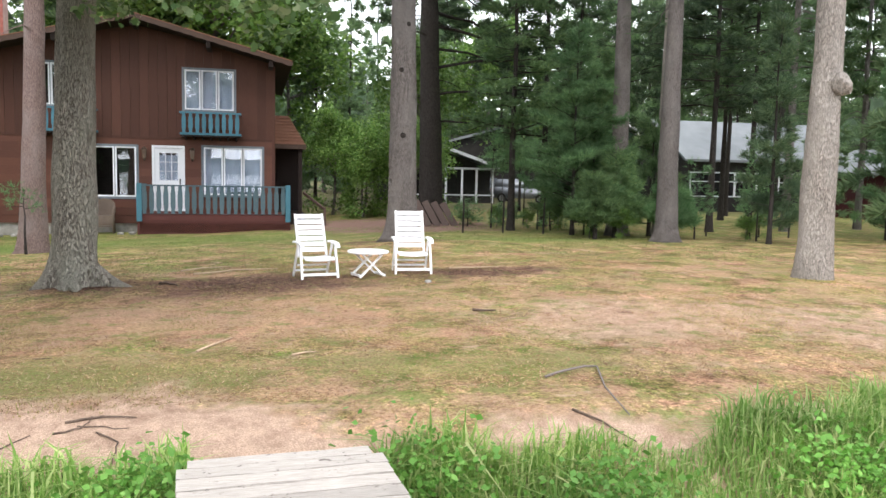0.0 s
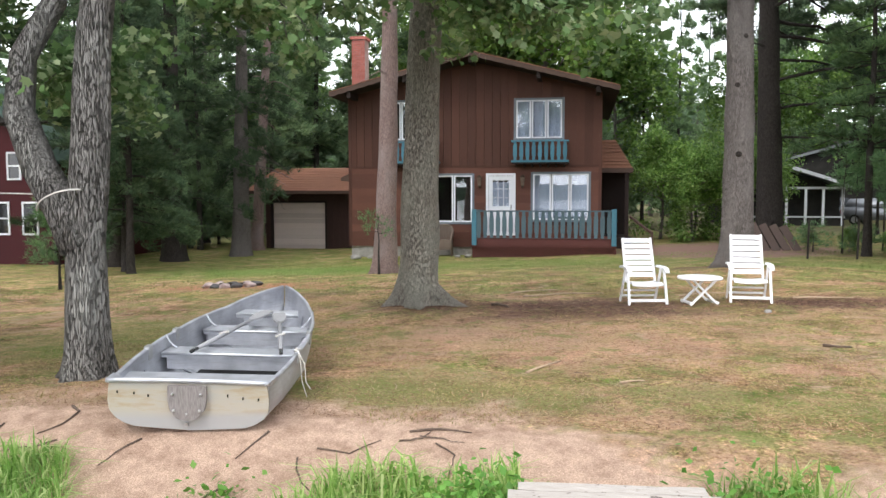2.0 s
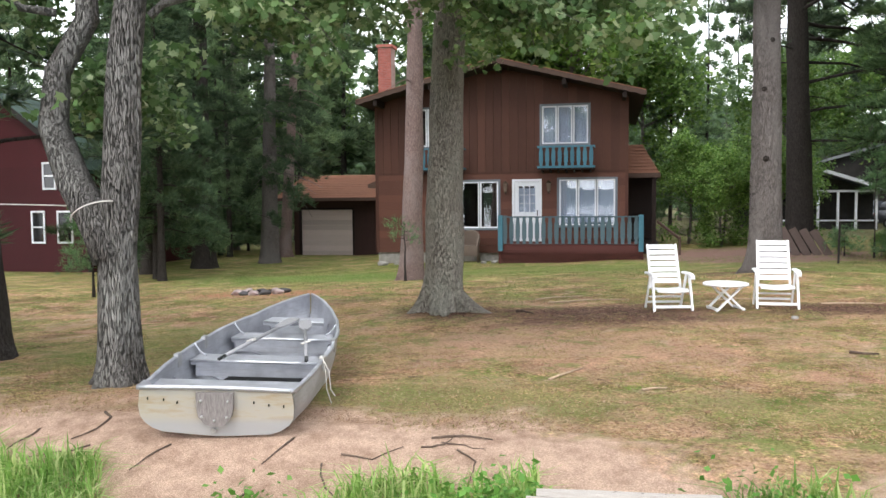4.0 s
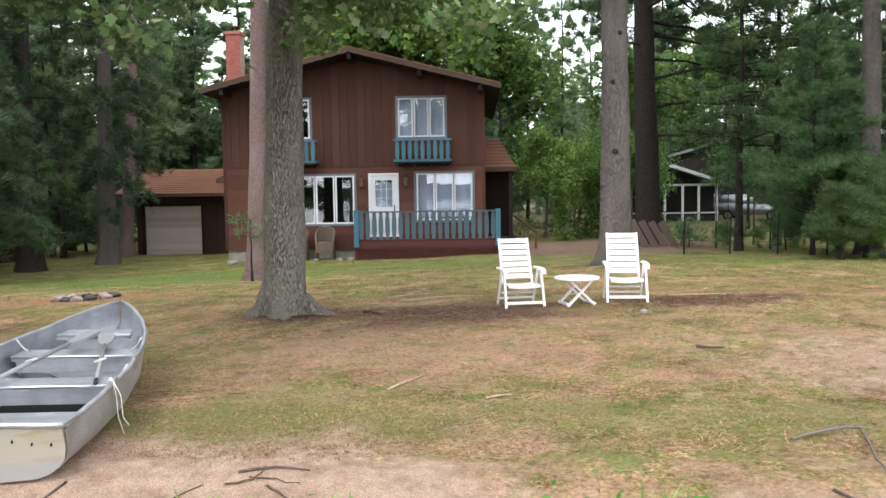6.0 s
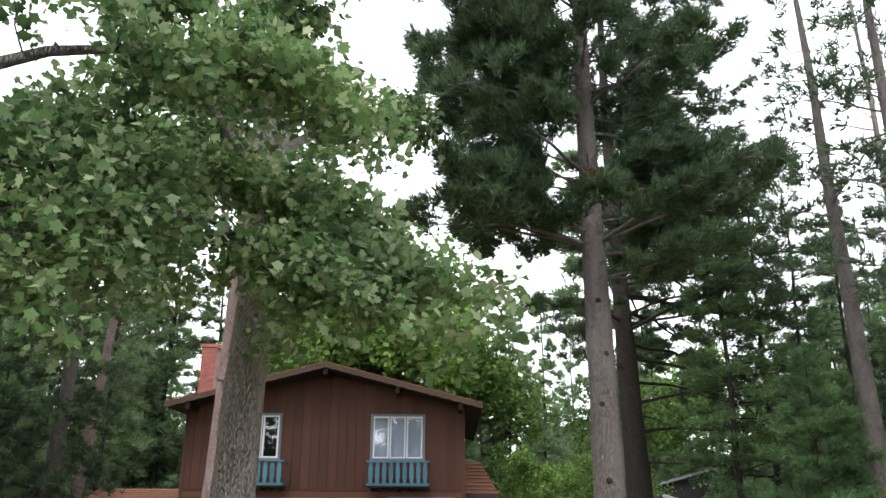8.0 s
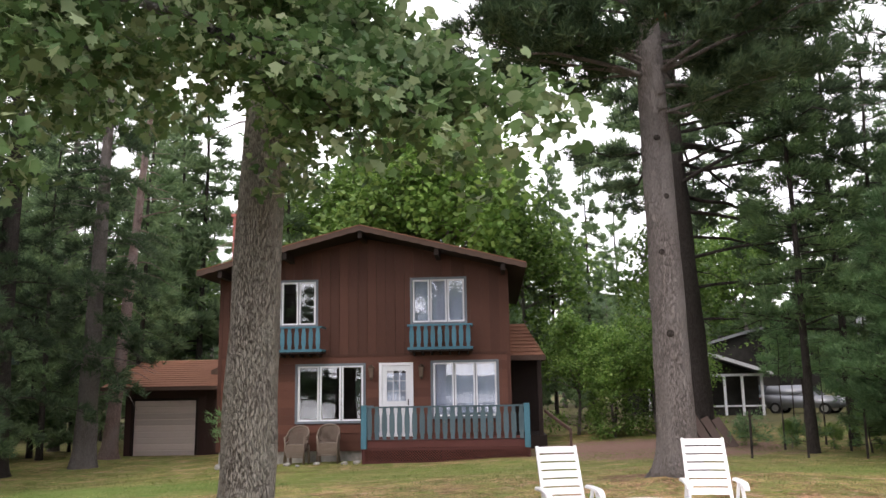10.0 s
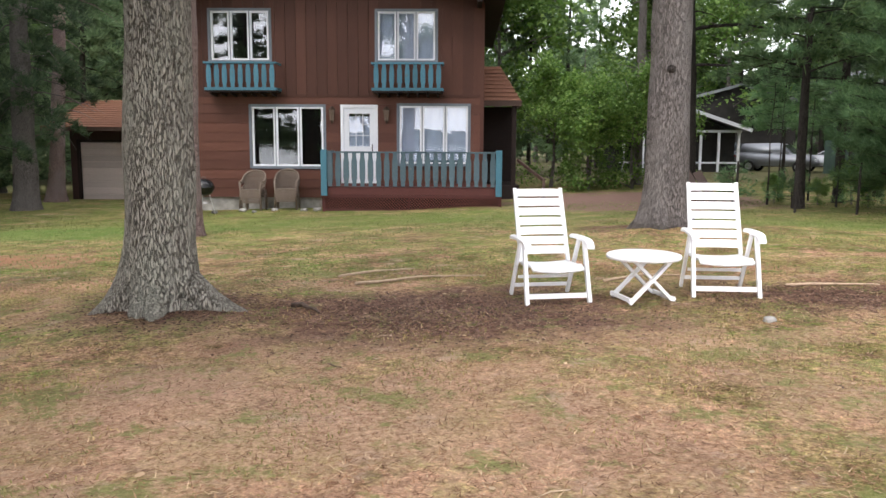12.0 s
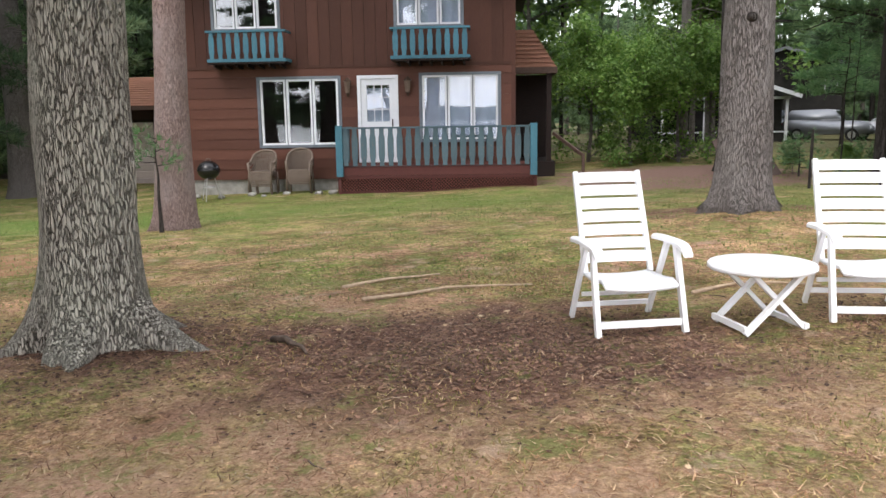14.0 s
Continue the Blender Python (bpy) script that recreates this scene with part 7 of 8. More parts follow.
stick([(-0.09, 7.42, 0), (0.1, 7.75, 0.01), (0.25, 8.04, 0)], 0.016, M["stick"], "bare peeled stick on the lawn")
stick([(0.86, 6.98, 0), (1.1, 7.1, 0)], 0.014, M["stick"], "short bare stick on the lawn")
stick([(3.03, 5.65, 0), (3.35, 5.8, 0.03), (3.61, 5.82, 0.04), (3.37, 5.13, 0.02), (3.32, 4.56, 0)], 0.014, M["old_board"], "crooked grey driftwood branch on the sand", "branch")
stick([(2.9, 4.7, 0), (3.05, 4.45, 0.01), (3.2, 4.2, 0)], 0.012, M["twig"], "thin dark twig on the sand")
stick([(-3.95, 5.4, 0), (-3.75, 5.2, 0), (-3.72, 4.95, 0), (-3.85, 4.8, 0)], 0.013, M["twig"], "dark tree root in the sandy bank", "root")
stick([(-2.9, 4.75, 0), (-3.0, 4.55, 0), (-3.05, 4.4, 0)], 0.009, M["twig"], "dark tree root in the sandy bank", "root")
stick([(-1.5, 4.85, 0), (-1.25, 4.85, 0), (-1.05, 5.05, 0)], 0.009, M["twig"], "thin root across the sandy bank", "root")
stick([(-1.95, 5.0, 0), (-2.05, 4.6, 0)], 0.01, M["twig"], "thin root across the sandy bank", "root")
stick([(-0.85, 5.2, 0), (-0.6, 5.22, 0.01), (-0.35, 5.15, 0)], 0.012, M["twig"], "mat of dead roots at the bank edge", "root")
for x, y, a, ln in ((-3.6, 4.7, -1.9, 0.5), (-1.6, 4.7, -1.2, 0.55), (-0.95, 4.6, -2.2, 0.5), (-3.3, 5.3, -2.4, 0.45), (-2.0, 4.3, -1.7, 0.45), (-0.6, 5.0, -0.4, 0.5), (-1.25, 4.45, -0.9, 0.4), (-4.3, 5.0, -1.4, 0.5), (-0.75, 5.12, 0.3, 0.4), (-0.9, 5.05, -0.2, 0.35)):
    pts, b = [], a
    for q in range(5):
        pts.append((x, y, 0.004))
        b += rk.uniform(-0.7, 0.7)
        x, y = x + ln / 4 * math.cos(b), y + ln / 4 * math.sin(b)
    stick(pts, rk.uniform(0.004, 0.009), M["twig"], "thin dark root in the sandy bank", "root")
stick([(-1.05, 12.7, 0), (-0.85, 12.55, 0.02), (-0.72, 12.35, 0)], 0.028, M["twig"], "broken dark branch near the oak")
stick([(-0.9, 14.6, 0), (-0.5, 14.9, 0.02), (0.0, 15.1, 0)], 0.02, M["stick"], "pale surface root behind the oak", "root")
stick([(-0.6, 14.0, 0), (0.1, 14.4, 0.01), (0.9, 14.5, 0)], 0.02, M["stick"], "pale surface root behind the oak", "root")
stick([(2.2, 13.9, 0), (2.7, 14.2, 0.01), (3.3, 14.0, 0)], 0.02, M["stick"], "pale surface root behind the table", "root")
stick([(4.0, 13.3, 0), (4.5, 13.35, 0.0), (4.9, 13.2, 0)], 0.018, M["stick"], "pale stick beside the chair")
stick([(3.3, 9.1, 0), (3.6, 9.05, 0)], 0.02, M["twig"], "short dark stick in the grass")
for i in range(46):
    a, b = r.uniform(-5, 7), r.uniform(6.5, 15)
    c, ln = r.uniform(0, 6.28), r.uniform(0.06, 0.22)
    stick([(a, b, 0), (a + ln * 0.5 * math.cos(c), b + ln * 0.5 * math.sin(c), 0.004), (a + ln * math.cos(c + 0.2), b + ln * math.sin(c + 0.2), 0)], 0.005, M["twig"] if i % 2 else M["stick"], "small fallen twig on the lawn", "twig")

# ---------------- fire pit, wicker chairs, grill ----------------
def rock(x, y, s, mat, label, squash=0.65, group="", seed=0, z=None):
    bm = bmesh.new()
    bmesh.ops.create_icosphere(bm, subdivisions=3, radius=1.0)
    for v in bm.verts:
        d = 1 + 0.35 * noise.noise(v.co * 1.1 + Vector((seed * 3.1, x, y))) + 0.08 * noise.noise(v.co * 4 + Vector((seed, 0, 0)))
        v.co = Vector((v.co.x * d * s, v.co.y * d * s * 0.85, v.co.z * d * s * squash))
    bmesh.ops.rotate(bm, verts=bm.verts, matrix=Matrix.Rotation(seed * 1.3, 3, 'Z'))
    ob = part("stone", bm, mat, None, "", True)
    ob.location = (x, y, gz(x, y) + s * squash * 0.55 if z is None else z)
    return tagged(ob, label, "stone", group)


FP = (-7.75, 16.85)
for i, (dx, dy, s, dark) in enumerate(((-0.5, -0.1, 0.17, 0), (-0.28, -0.28, 0.13, 1), (-0.02, -0.32, 0.15, 0), (0.24, -0.25, 0.14, 1), (0.47, -0.05, 0.17, 0), (0.5, 0.25, 0.16, 1), (0.2, 0.42, 0.15, 0), (-0.15, 0.45, 0.15, 1), (-0.45, 0.28, 0.16, 0))):
    rock(FP[0] + dx, FP[1] + dy, s, M["burnt_stone" if dark else "stone"], "sooty fieldstone of the fire ring" if dark else "grey-pink fieldstone of the fire ring", 0.5, "fire ring", i)
for i, (dx, dy) in enumerate(((0.05, 0.05), (-0.12, 0.12))):
    stick([(FP[0] + dx - 0.25, FP[1] + dy, 0.02), (FP[0] + dx + 0.3, FP[1] + dy + 0.1, 0.06)], 0.035, M["bark_dark"], "charred log in the fire ring", "log")
for i, (x, y, s) in enumerate(((-7.9, 27.9, 0.2), (-7.4, 28.1, 0.13), (-4.9, 27.9, 0.1), (-4.0, 27.7, 0.12), (-3.6, 27.6, 0.13), (-5.8, 27.8, 0.12), (-6.6, 27.7, 0.11), (3.25, 11.75, 0.06), (-5.4, 27.5, 0.08))):
    rock(x, y, s, M["concrete"], "pale flat stone along the house wall" if s > 0.07 else "small pale stone in the grass", 0.5, "", 20 + i)


def wicker_chair():
    """A stack of three resin wicker armchairs reads as one thick chair; here is one chair of the stack."""
    t = thing("wicker_chair", (0, 0, 0), "brown resin wicker armchair in a stack against the wall", "chair", "stacked wicker chairs")
    m = M["wicker"]
    # rounded back of woven strips
    N = 15
    bm = bmesh.new()
    for i in range(N):
        a = radians(-75 + 150 * i / (N - 1))
        x, y = 0.27 * math.sin(a), 0.02 + 0.25 * math.cos(a) * 0.9
        top = 0.62 + 0.24 * max(0.0, math.cos(a)) ** 0.6
        bar(bm, (x, y, 0.4), (x * 1.04, y + 0.05, top), 0.02, 0.008, (0, 1, 0))
    for z in np.linspace(0.44, 0.84, 10):
        pts = []
        for i in range(N):
            a = radians(-75 + 150 * i / (N - 1))
            if z < 0.62 + 0.24 * max(0.0, math.cos(a)) ** 0.6:
                pts.append((0.275 * math.sin(a), 0.03 + 0.23 * math.cos(a) + 0.1 * (z - 0.4), z))
        if len(pts) > 2:
            tube(bm, pts, [0.008] * len(pts), 4)
    part("back_weave", bm, m, t)
    bm = bmesh.new()
    pts = []
    for i in range(21):
        a = radians(-105 + 210 * i / 20)
        pts.append((0.29 * math.sin(a), 0.06 + 0.24 * math.cos(a) - 0.1 * max(0, abs(i - 10) - 8) / 2, 0.62 + 0.26 * max(0.0, math.cos(a)) ** 0.6))
    tube(bm, pts, [0.026] * 21, 7)
    part("top_rim", bm, m, t, "", True)
    bm = bmesh.new()
    add_box(bm, (-0.25, -0.24, 0.36), (0.25, 0.24, 0.42))
    bmesh.ops.bevel(bm, geom=bm.edges[:], offset=0.025, segments=2, affect='EDGES')
    part("seat", bm, m, t)
    for i in range(4):
        bm = bmesh.new()
        add_box(bm, (-0.245, -0.25 + 0.004 * i, 0.215 + 0.04 * i), (0.245, -0.225, 0.245 + 0.04 * i))
        part("apron_strip", bm, m, t)
    for sx in (-1, 1):
        for sy in (-1, 1):
            bm = bmesh.new()
            tube(bm, [(sx * 0.27, sy * 0.23, 0.0), (sx * 0.25, sy * 0.21, 0.4)] + ([(sx * 0.275, -0.2, 0.62)] if sy < 0 else []), [0.026] * (3 if sy < 0 else 2), 7)
            part("leg", bm, m, t, "", True)
    return t


wc = wicker_chair()
first = True
for x, y, tn in ((-5.6, 28.25, -5), (-4.62, 28.3, 4)):
    for k in range(3):
        mm = Matrix.Translation((x, y - 0.02 * k, gz(x, y) + 0.07 * k)) @ Matrix.Rotation(radians(tn), 4, 'Z') @ Matrix.Scale(1.08, 4)
        if first:
            wc.matrix_basis = mm
            first = False
        else:
            copy_thing(wc, mm)

gx_, gy_ = -6.75, 27.3
grill = thing("kettle_grill", (gx_, gy_, gz(gx_, gy_)), "black kettle charcoal grill on thin legs", "grill")
g0 = gz(gx_, gy_)
bm = bmesh.new()
bmesh.ops.create_uvsphere(bm, u_segments=20, v_segments=12, radius=0.29)
for v in bm.verts:
    v.co.z *= 0.85
bmesh.ops.translate(bm, verts=bm.verts, vec=(gx_, gy_, g0 + 0.78))
part("kettle", bm, M["black_metal"], grill, "", True)
bm = bmesh.new()
tube(bm, [(gx_ + 0.295 * math.cos(a), gy_ + 0.295 * math.sin(a), g0 + 0.79) for a in np.linspace(0, 6.28, 21)], [0.01] * 21, 5)
part("lid_rim", bm, M["black_metal"], grill)
for a in (0.6, 2.6, 4.7):
    bm = bmesh.new()
    tube(bm, [(gx_ + 0.3 * math.cos(a), gy_ + 0.3 * math.sin(a), g0), (gx_ + 0.14 * math.cos(a), gy_ + 0.14 * math.sin(a), g0 + 0.6)], [0.013, 0.013], 6)
    part("leg", bm, M["steel"], grill)
bm = bmesh.new()
tube(bm, [(gx_ - 0.06, gy_, g0 + 1.02), (gx_ - 0.05, gy_, g0 + 1.07), (gx_ + 0.05, gy_, g0 + 1.07), (gx_ + 0.06, gy_, g0 + 1.02)], [0.012] * 4, 6)
part("lid_handle", bm, M["old_board"], grill)
bm = bmesh.new()
bmesh.ops.create_cone(bm, cap_ends=True, segments=16, radius1=0.17, radius2=0.15, depth=0.03, matrix=Matrix.Translation((gx_, gy_, g0 + 0.35)))
part("ash_tray", bm, M["steel"], grill)

# small table and chairs behind the porch rail
pt = thing("porch_table", (-0.1, 28.2, 0.235), "dark low porch table behind the railing", "table")
box("tabletop", (-0.55, 27.95, 0.93), (0.45, 28.5, 0.98), M["blue_grey"], pt)
for x in (-0.5, 0.36):
    for yy in (28.0, 28.42):
        box("leg", (x, yy, 0.235), (x + 0.05, yy + 0.05, 0.93), M["blue_grey"], pt)

# rope round the maple
bm = bmesh.new()
cx, cy = -4.86, 6.72
pts = [(cx + 0.3 * math.cos(a), cy + 0.28 * math.sin(a), 1.72 - 0.1 * math.sin(a * 1.0) + 0.12 * math.cos(a)) for a in np.linspace(-2.7, 0.2, 14)]
tube(bm, pts, [0.009] * 14, 5)
line = part("rope", bm, M["rope"], None, "", True)
tagged(line, "pale line slung round the maple trunk", "rope")
bm = bmesh.new()
tube(bm, [(-5.15, 6.62, 1.83), (-7.5, 7.4, 1.87), (-10.5, 8.6, 1.95)], [0.008] * 3, 5)
tagged(part("clothes_line", bm, M["rope"], None, "", True), "thin pale line strung from the maple", "line")

# old boards leaning in the bushes
pan = thing("wooden_panel", (7.1, 28.2, 0.0), "grey weathered board panel leaning behind the pine", "panel")
for i in range(4):
    bm = bmesh.new()
    x = 6.75 + 0.34 * i
    bar(bm, (x, 28.1, gz(x, 28.1) - 0.02), (x - 0.45, 28.45, 0.78 - 0.03 * i), 0.26, 0.03, (0, -1, 0.45))
    part("board", bm, M["panel_wood"], pan)

# wire fence posts along the lawn edge
for i in range(9):
    x = 7.0 + 1.25 * i
    yv = 24.0 - 0.35 * i
    bm = bmesh.new()
    tube(bm, [(x, yv, gz(x, yv) - 0.1), (x + 0.02, yv, 1.1)], [0.03, 0.028], 6)
    f = part("fence_post", bm, M["bark_dark"], None)
    tagged(f, "thin dark fence post among the saplings", "post", "fence posts")


# ---------------- neighbouring houses ----------------
def frame_window(parent, x0, x1, z0, z1, y, mid=True):
    w = box("window", (x0, y - 0.02, z0), (x1, y - 0.004, z1), M["car_glass"], parent)
    for lo, hi in (((x0 - 0.07, z0 - 0.07), (x0, z1 + 0.07)), ((x1, z0 - 0.07), (x1 + 0.07, z1 + 0.07)), ((x0, z1), (x1, z1 + 0.07)), ((x0, z0 - 0.07), (x1, z0))):
        box("window_frame", (lo[0], y - 0.05, lo[1]), (hi[0], y - 0.003, hi[1]), M["white"], parent)
    if mid:
        box("window_frame", (x0, y - 0.045, (z0 + z1) / 2 - 0.03), (x1, y - 0.021, (z0 + z1) / 2 + 0.03), M["white"], parent)


def gable_roof(parent, x0, x1, y0, y1, ze, zr, mat, over=0.4, along='x', trim=None):
    bm = bmesh.new()
    if along == 'x':
        ym = (y0 + y1) / 2
        e = [(x0 - over, y0 - over, ze), (x1 + over, y0 - over, ze), (x1 + over, ym, zr), (x0 - over, ym, zr), (x0 - over, y1 + over, ze), (x1 + over, y1 + over, ze)]
        faces = ((0, 1, 2, 3), (3, 2, 5, 4))
    else:
        xm = (x0 + x1) / 2
        e = [(x0 - over, y0 - over, ze), (xm, y0 - over, zr), (xm, y1 + over, zr), (x0 - over, y1 + over, ze), (x1 + over, y0 - over, ze), (x1 + over, y1 + over, ze)]
        faces = ((0, 1, 2, 3), (1, 4, 5, 2))
    vs = [bm.verts.new(p) for p in e]
    low = [bm.verts.new((p[0], p[1], p[2] - 0.14)) for p in e]
    for f in faces:
        bm.faces.new([vs[i] for i in f])
        bm.faces.new([low[i] for i in f[::-1]])
        for a, b in zip(f, f[1:] + f[:1]):
            try:
                bm.faces.new((vs[a], low[a], low[b], vs[b]))
            except ValueError:
                pass
    part("roof", bm, mat, parent)
    if trim:
        pairs = ((0, 1), (1, 4)) if along != 'x' else ((0, 1), (0, 3))
        for a, b in pairs:
            bm = bmesh.new()
            bar(bm, Vector(e[a]) + Vector((0, -0.03, -0.1)), Vector(e[b]) + Vector((0, -0.03, -0.1)), 0.05, 0.2)
            part("fascia", bm, trim, parent)


red = thing("red_house", (-21, 27, -0.7), "dark red cottage with white windows among the trees", "house")
box("wall", (-25.5, 25.0, -0.9), (-18.3, 33.0, 3.2), M["red_barn"], red)
bm = bmesh.new()
vs = [bm.verts.new(p) for p in ((-25.5, 25.0, 3.2), (-18.3, 25.0, 3.2), (-21.9, 25.0, 5.9), (-25.5, 25.2, 3.2), (-18.3, 25.2, 3.2), (-21.9, 25.2, 5.9))]
for f in ((0, 1, 2), (5, 4, 3), (1, 4, 5, 2), (2, 5, 3, 0)):
    bm.faces.new([vs[i] for i in f])
part("gable", bm, M["red_barn"], red)
gable_roof(red, -25.5, -18.3, 25.0, 33.0, 3.05, 6.0, M["green_roof"], 0.35, 'y', M["dark_wall"])
frame_window(red, -20.05, -19.62, 2.42, 3.3, 25.0)
frame_window(red, -19.5, -18.98, 0.42, 1.5, 25.0)
frame_window(red, -20.6, -20.15, 0.42, 1.5, 25.0)
box("corner_board", (-18.34, 24.97, -0.8), (-18.22, 25.0, 3.1), M["dark_wall"], red)

# dark cottage with a screened porch behind the cars
scr = thing("screen_cottage", (13.5, 52, -0.2), "dark cottage with white-framed screened porch", "house")
box("wall", (9.2, 51.6, -0.4), (16.0, 58.0, 2.2), M["dark_wall"], scr)
bm = bmesh.new()
vs = [bm.verts.new(p) for p in ((9.2, 51.4, 2.2), (16.0, 51.4, 2.2), (12.6, 51.4, 3.3), (9.2, 51.6, 2.2), (16.0, 51.6, 2.2), (12.6, 51.6, 3.3))]
for f in ((0, 1, 2), (5, 4, 3), (0, 3, 4, 1), (1, 4, 5, 2), (2, 5, 3, 0)):
    bm.faces.new([vs[i] for i in f])
part("gable", bm, M["dark_wall"], scr)
gable_roof(scr, 9.2, 16.0, 50.4, 58.0, 2.3, 3.55, M["metal_roof"], 0.4, 'y', M["white"])
for x in (9.4, 10.5, 11.6, 12.6, 13.7, 14.7, 15.8):
    box("post", (x, 50.5, -0.3), (x + 0.13, 50.62, 2.1), M["white"], scr)
box("beam", (9.2, 50.48, 2.08), (16.0, 50.64, 2.22), M["white"], scr)
box("rail", (9.2, 50.5, 0.35), (16.0, 50.6, 0.44), M["white"], scr)
box("skirt", (9.2, 50.6, -0.4), (16.0, 50.7, 0.35), M["dark_wall"], scr)
far = thing("far_house", (19, 66, 0), "dark two-storey house behind the parked cars", "house")
box("wall", (15.5, 62, -0.4), (23.6, 70.0, 4.4), M["dark_wall"], far)
bm = bmesh.new()
vs = [bm.verts.new(q) for q in ((15.5, 62.0, 4.4), (23.6, 62.0, 4.4), (19.55, 62.0, 5.5), (15.5, 62.2, 4.4), (23.6, 62.2, 4.4), (19.55, 62.2, 5.5))]
for f in ((0, 1, 2), (5, 4, 3), (1, 4, 5, 2), (2, 5, 3, 0)):
    bm.faces.new([vs[i] for i in f])
part("gable", bm, M["dark_wall"], far)
gable_roof(far, 15.5, 23.6, 62, 70.0, 4.4, 5.6, M["dark_wall"], 0.4, 'y', M["metal_roof"])
for x in (22.3,):
    frame_window(far, x, x + 0.7, 2.6, 3.6, 62.0)

cot = thing("grey_roof_cottage", (29, 44, 0), "dark cottage with pale metal roof and white window band", "house")
box("wall", (25.4, 42.0, -0.4), (36.0, 50.0, 2.9), M["dark_wall"], cot)
gable_roof(cot, 25.4, 36.0, 42.0, 50.0, 2.95, 5.5, M["metal_roof"], 0.5, 'x')
for i in range(7):
    x = 25.6 + 1.5 * i
    frame_window(cot, x, x + 1.36, 0.8, 2.15, 42.0, False)
    box("glazing_bar", (x + 0.0, 41.95, 1.62), (x + 1.36, 41.978, 1.68), M["white"], cot)
gab2 = thing("gabled_cottage", (21.5, 44, 0), "narrow gabled cottage with white trim", "house")
box("wall", (20.4, 43.0, -0.4), (22.6, 50.0, 3.9), M["green_roof"], gab2)
bm = bmesh.new()
vs = [bm.verts.new(p) for p in ((20.4, 43.0, 3.9), (22.6, 43.0, 3.9), (21.5, 43.0, 5.2), (20.4, 43.2, 3.9), (22.6, 43.2, 3.9), (21.5, 43.2, 5.2))]
for f in ((0, 1, 2), (5, 4, 3), (1, 4, 5, 2), (2, 5, 3, 0)):
    bm.faces.new([vs[i] for i in f])
part("gable", bm, M["green_roof"], gab2)
gable_roof(gab2, 20.4, 22.6, 43.0, 50.0, 3.85, 5.35, M["metal_roof"], 0.35, 'y', M["white"])
frame_window(gab2, 21.1, 21.8, 1.2, 2.4, 43.0)
shed = thing("shore_cabin", (33, 33, 0), "small red cabin with pale roof at the wood edge", "cabin")
box("wall", (31.5, 33.0, -0.4), (36.0, 38.0, 2.3), M["red_barn"], shed)
gable_roof(shed, 31.5, 36.0, 33.0, 38.0, 2.3, 3.6, M["metal_roof"], 0.4, 'y', M["white"])


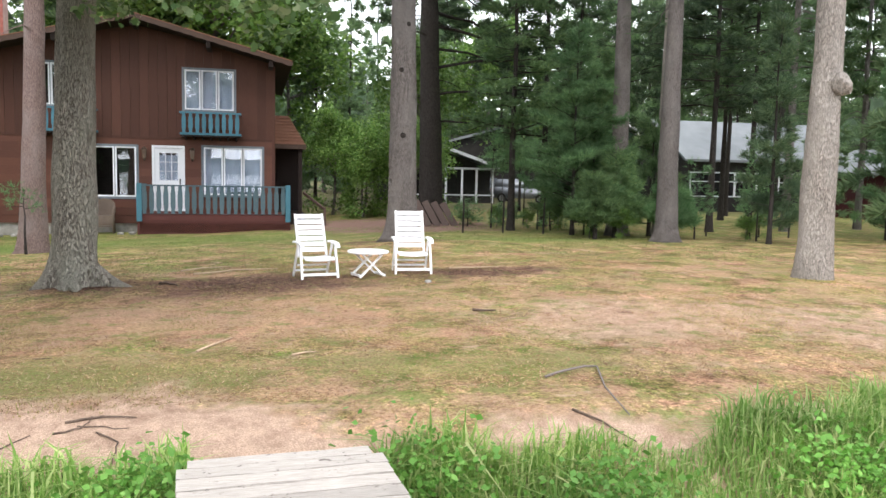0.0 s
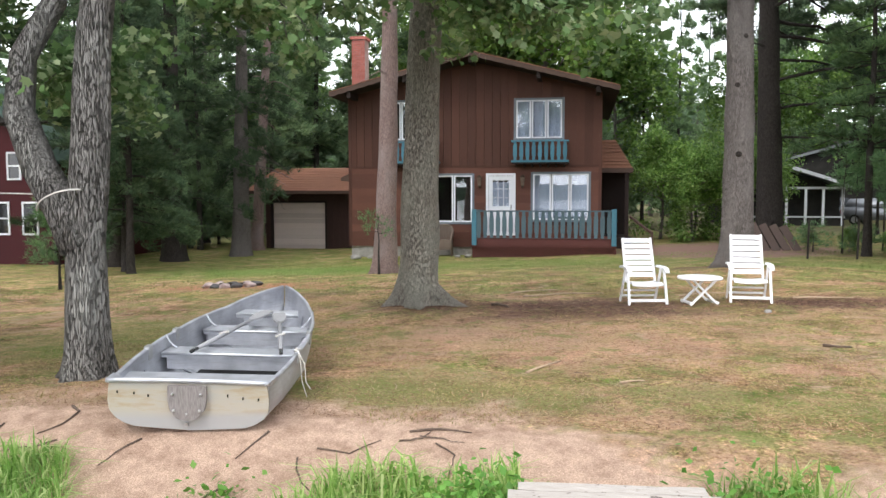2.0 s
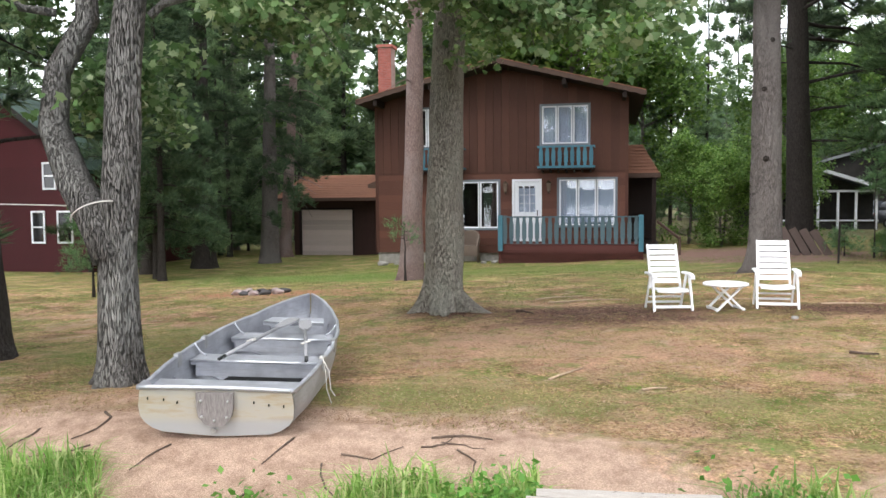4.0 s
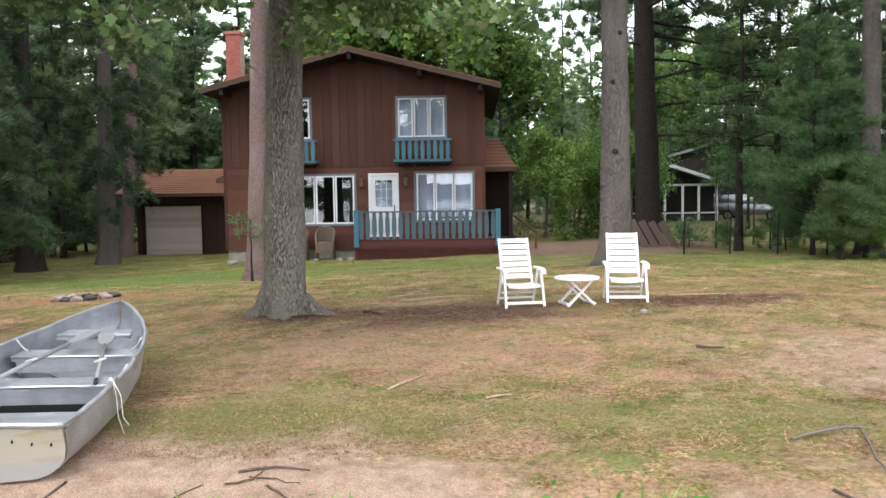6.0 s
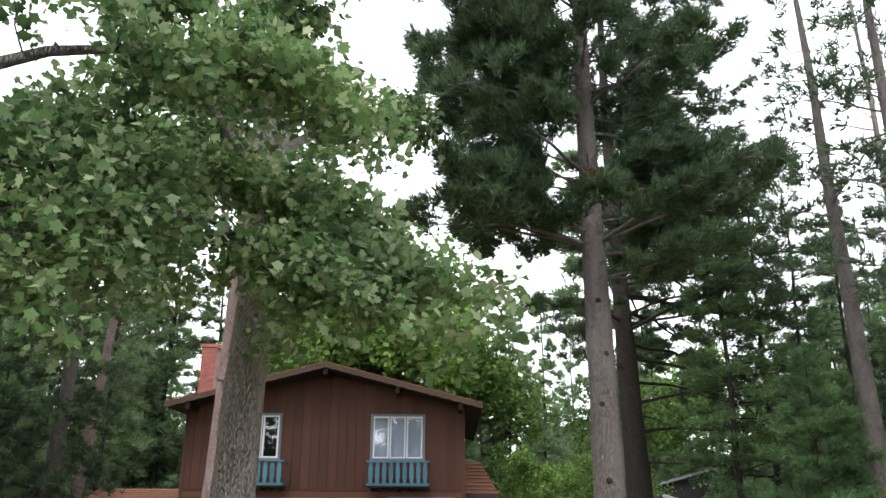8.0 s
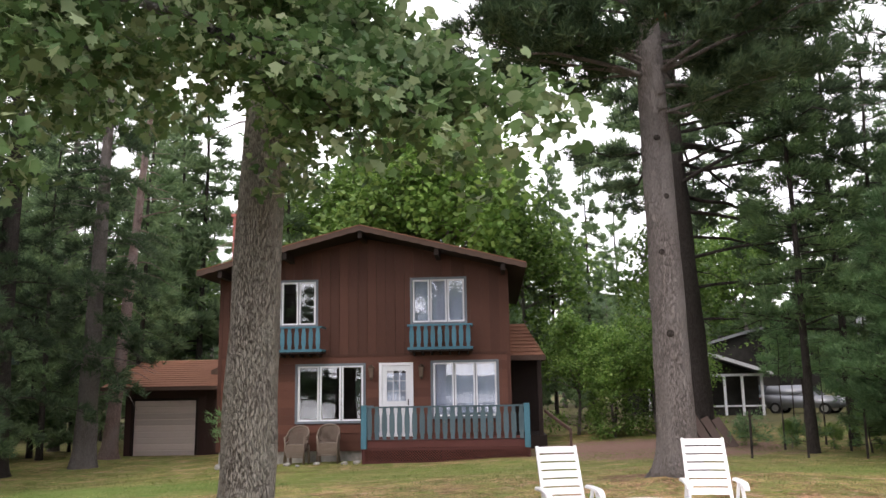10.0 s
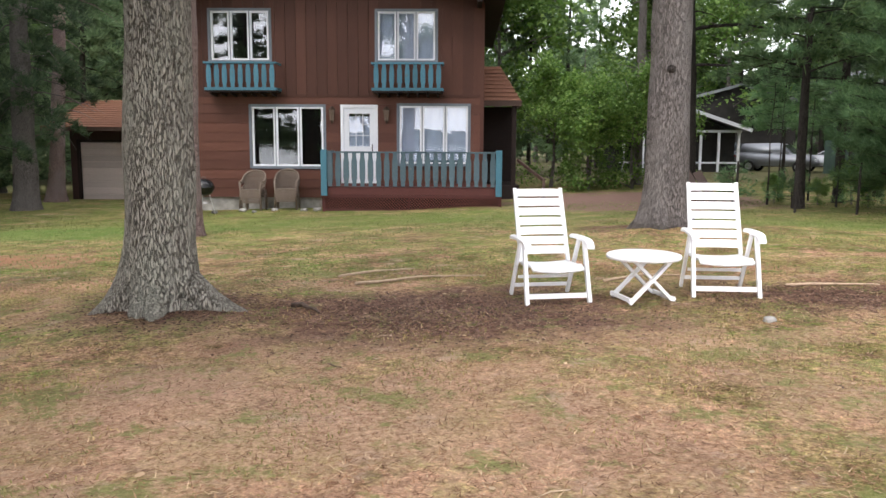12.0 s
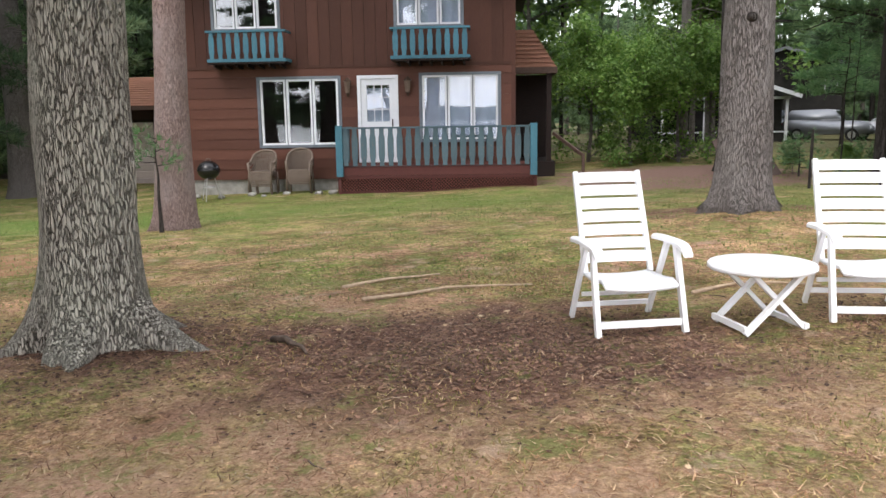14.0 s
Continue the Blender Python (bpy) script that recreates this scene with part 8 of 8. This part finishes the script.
def car(paint, label, suv=False):
    """A parked car, nose towards +x, on four wheels."""
    t = thing("car", (0, 0, 0), label, "car", "parked cars")
    h = 1.68 if suv else 1.45
    L, W = 4.6, 1.8
    low = [(-2.25, 0.35), (-2.3, 0.75), (-2.2, 0.98 if not suv else 1.1), (-1.6, 1.02 if not suv else 1.12), (0.75, 0.98 if not suv else 1.08), (1.9, 0.88 if not suv else 1.0), (2.28, 0.7), (2.3, 0.38)]
    top = [(-1.75 if not suv else -2.1, 1.0), (-1.1 if not suv else -1.9, h - 0.04), (-0.3, h), (0.35, h - 0.05), (1.1, 0.98)]

    def prism(prof, w0, w1, zsplit):
        bm = bmesh.new()
        sides = []
        for s in (-1, 1):
            sides.append([bm.verts.new((x, s * (w0 if z < zsplit else w1), z)) for x, z in prof])
        a, b = sides
        bm.faces.new(a)
        bm.faces.new(b[::-1])
        for i in range(len(prof)):
            j = (i + 1) % len(prof)
            bm.faces.new((a[i], b[i], b[j], a[j]))
        bmesh.ops.recalc_face_normals(bm, faces=bm.faces)
        bmesh.ops.bevel(bm, geom=bm.edges[:], offset=0.06, segments=2, affect='EDGES')
        return bm

    part("body", prism(low, W / 2, W / 2 - 0.04, 0.9), paint, t, "", True)
    part("cabin", prism(top, W / 2 - 0.08, W / 2 - 0.24, 1.2), paint, t, "", True)
    for s in (-1, 1):
        bm = bmesh.new()
        q = [(-1.5 if not suv else -1.9, 1.06), (-1.0 if not suv else -1.75, h - 0.12), (0.25, h - 0.12), (0.9, 1.06)]
        vs = [bm.verts.new((x, s * (W / 2 - 0.075 - (z - 1.0) * 0.3), z)) for x, z in q]
        bm.faces.new(vs)
        part("side_window", bm, M["car_glass"], t)
    bm = bmesh.new()
    vs = [bm.verts.new(p) for p in ((1.06, -0.7, 1.02), (1.06, 0.7, 1.02), (0.42, 0.62, h - 0.1), (0.42, -0.62, h - 0.1))]
    bm.faces.new(vs)
    bmesh.ops.translate(bm, verts=bm.verts, vec=(0.035, 0, 0.02))
    part("windscreen", bm, M["car_glass"], t)
    for x in (-1.4, 1.4):
        for s in (-1, 1):
            bm = bmesh.new()
            bmesh.ops.create_cone(bm, cap_ends=True, segments=20, radius1=0.33, radius2=0.33, depth=0.22, matrix=Matrix.Translation((x, s * 0.82, 0.33)) @ Matrix.Rotation(radians(90), 4, 'X'))
            wh = part("tyre", bm, M["tyre"], t)
            bm = bmesh.new()
            bmesh.ops.create_cone(bm, cap_ends=True, segments=16, radius1=0.2, radius2=0.2, depth=0.24, matrix=Matrix.Translation((x, s * 0.82, 0.33)) @ Matrix.Rotation(radians(90), 4, 'X'))
            part("rim", bm, M["steel"], wh)
    for s in (-1, 1):
        b = box("headlight", (2.2, s * 0.65 - 0.15, 0.66), (2.31, s * 0.65 + 0.15, 0.8), M["white"], t, local=True)
        b = box("tail_light", (-2.32, s * 0.7 - 0.12, 0.75), (-2.22, s * 0.7 + 0.12, 0.95), M["lightred"], t, local=True)
    return t


for paint, lab, suv, x, y, tn in (("car_glint", "parked car beside the screened porch, paint lightened for its reflections", True, 18.9, 52.6, -38), ("car_white", "white parked sedan behind the saplings", False, 21.9, 51.8, 155), ("car_dark", "dark parked car behind the saplings", True, 17.9, 58.0, 10), ("car_white", "white parked car further along the drive", False, 30.0, 57.0, 170)):
    c = car(M[paint], lab, suv)
    c.matrix_basis = Matrix.Translation((x, y, gz(x, y))) @ Matrix.Rotation(radians(tn), 4, 'Z')
    for ch in c.children_recursive:
        ch.matrix_parent_inverse = Matrix.Identity(4)
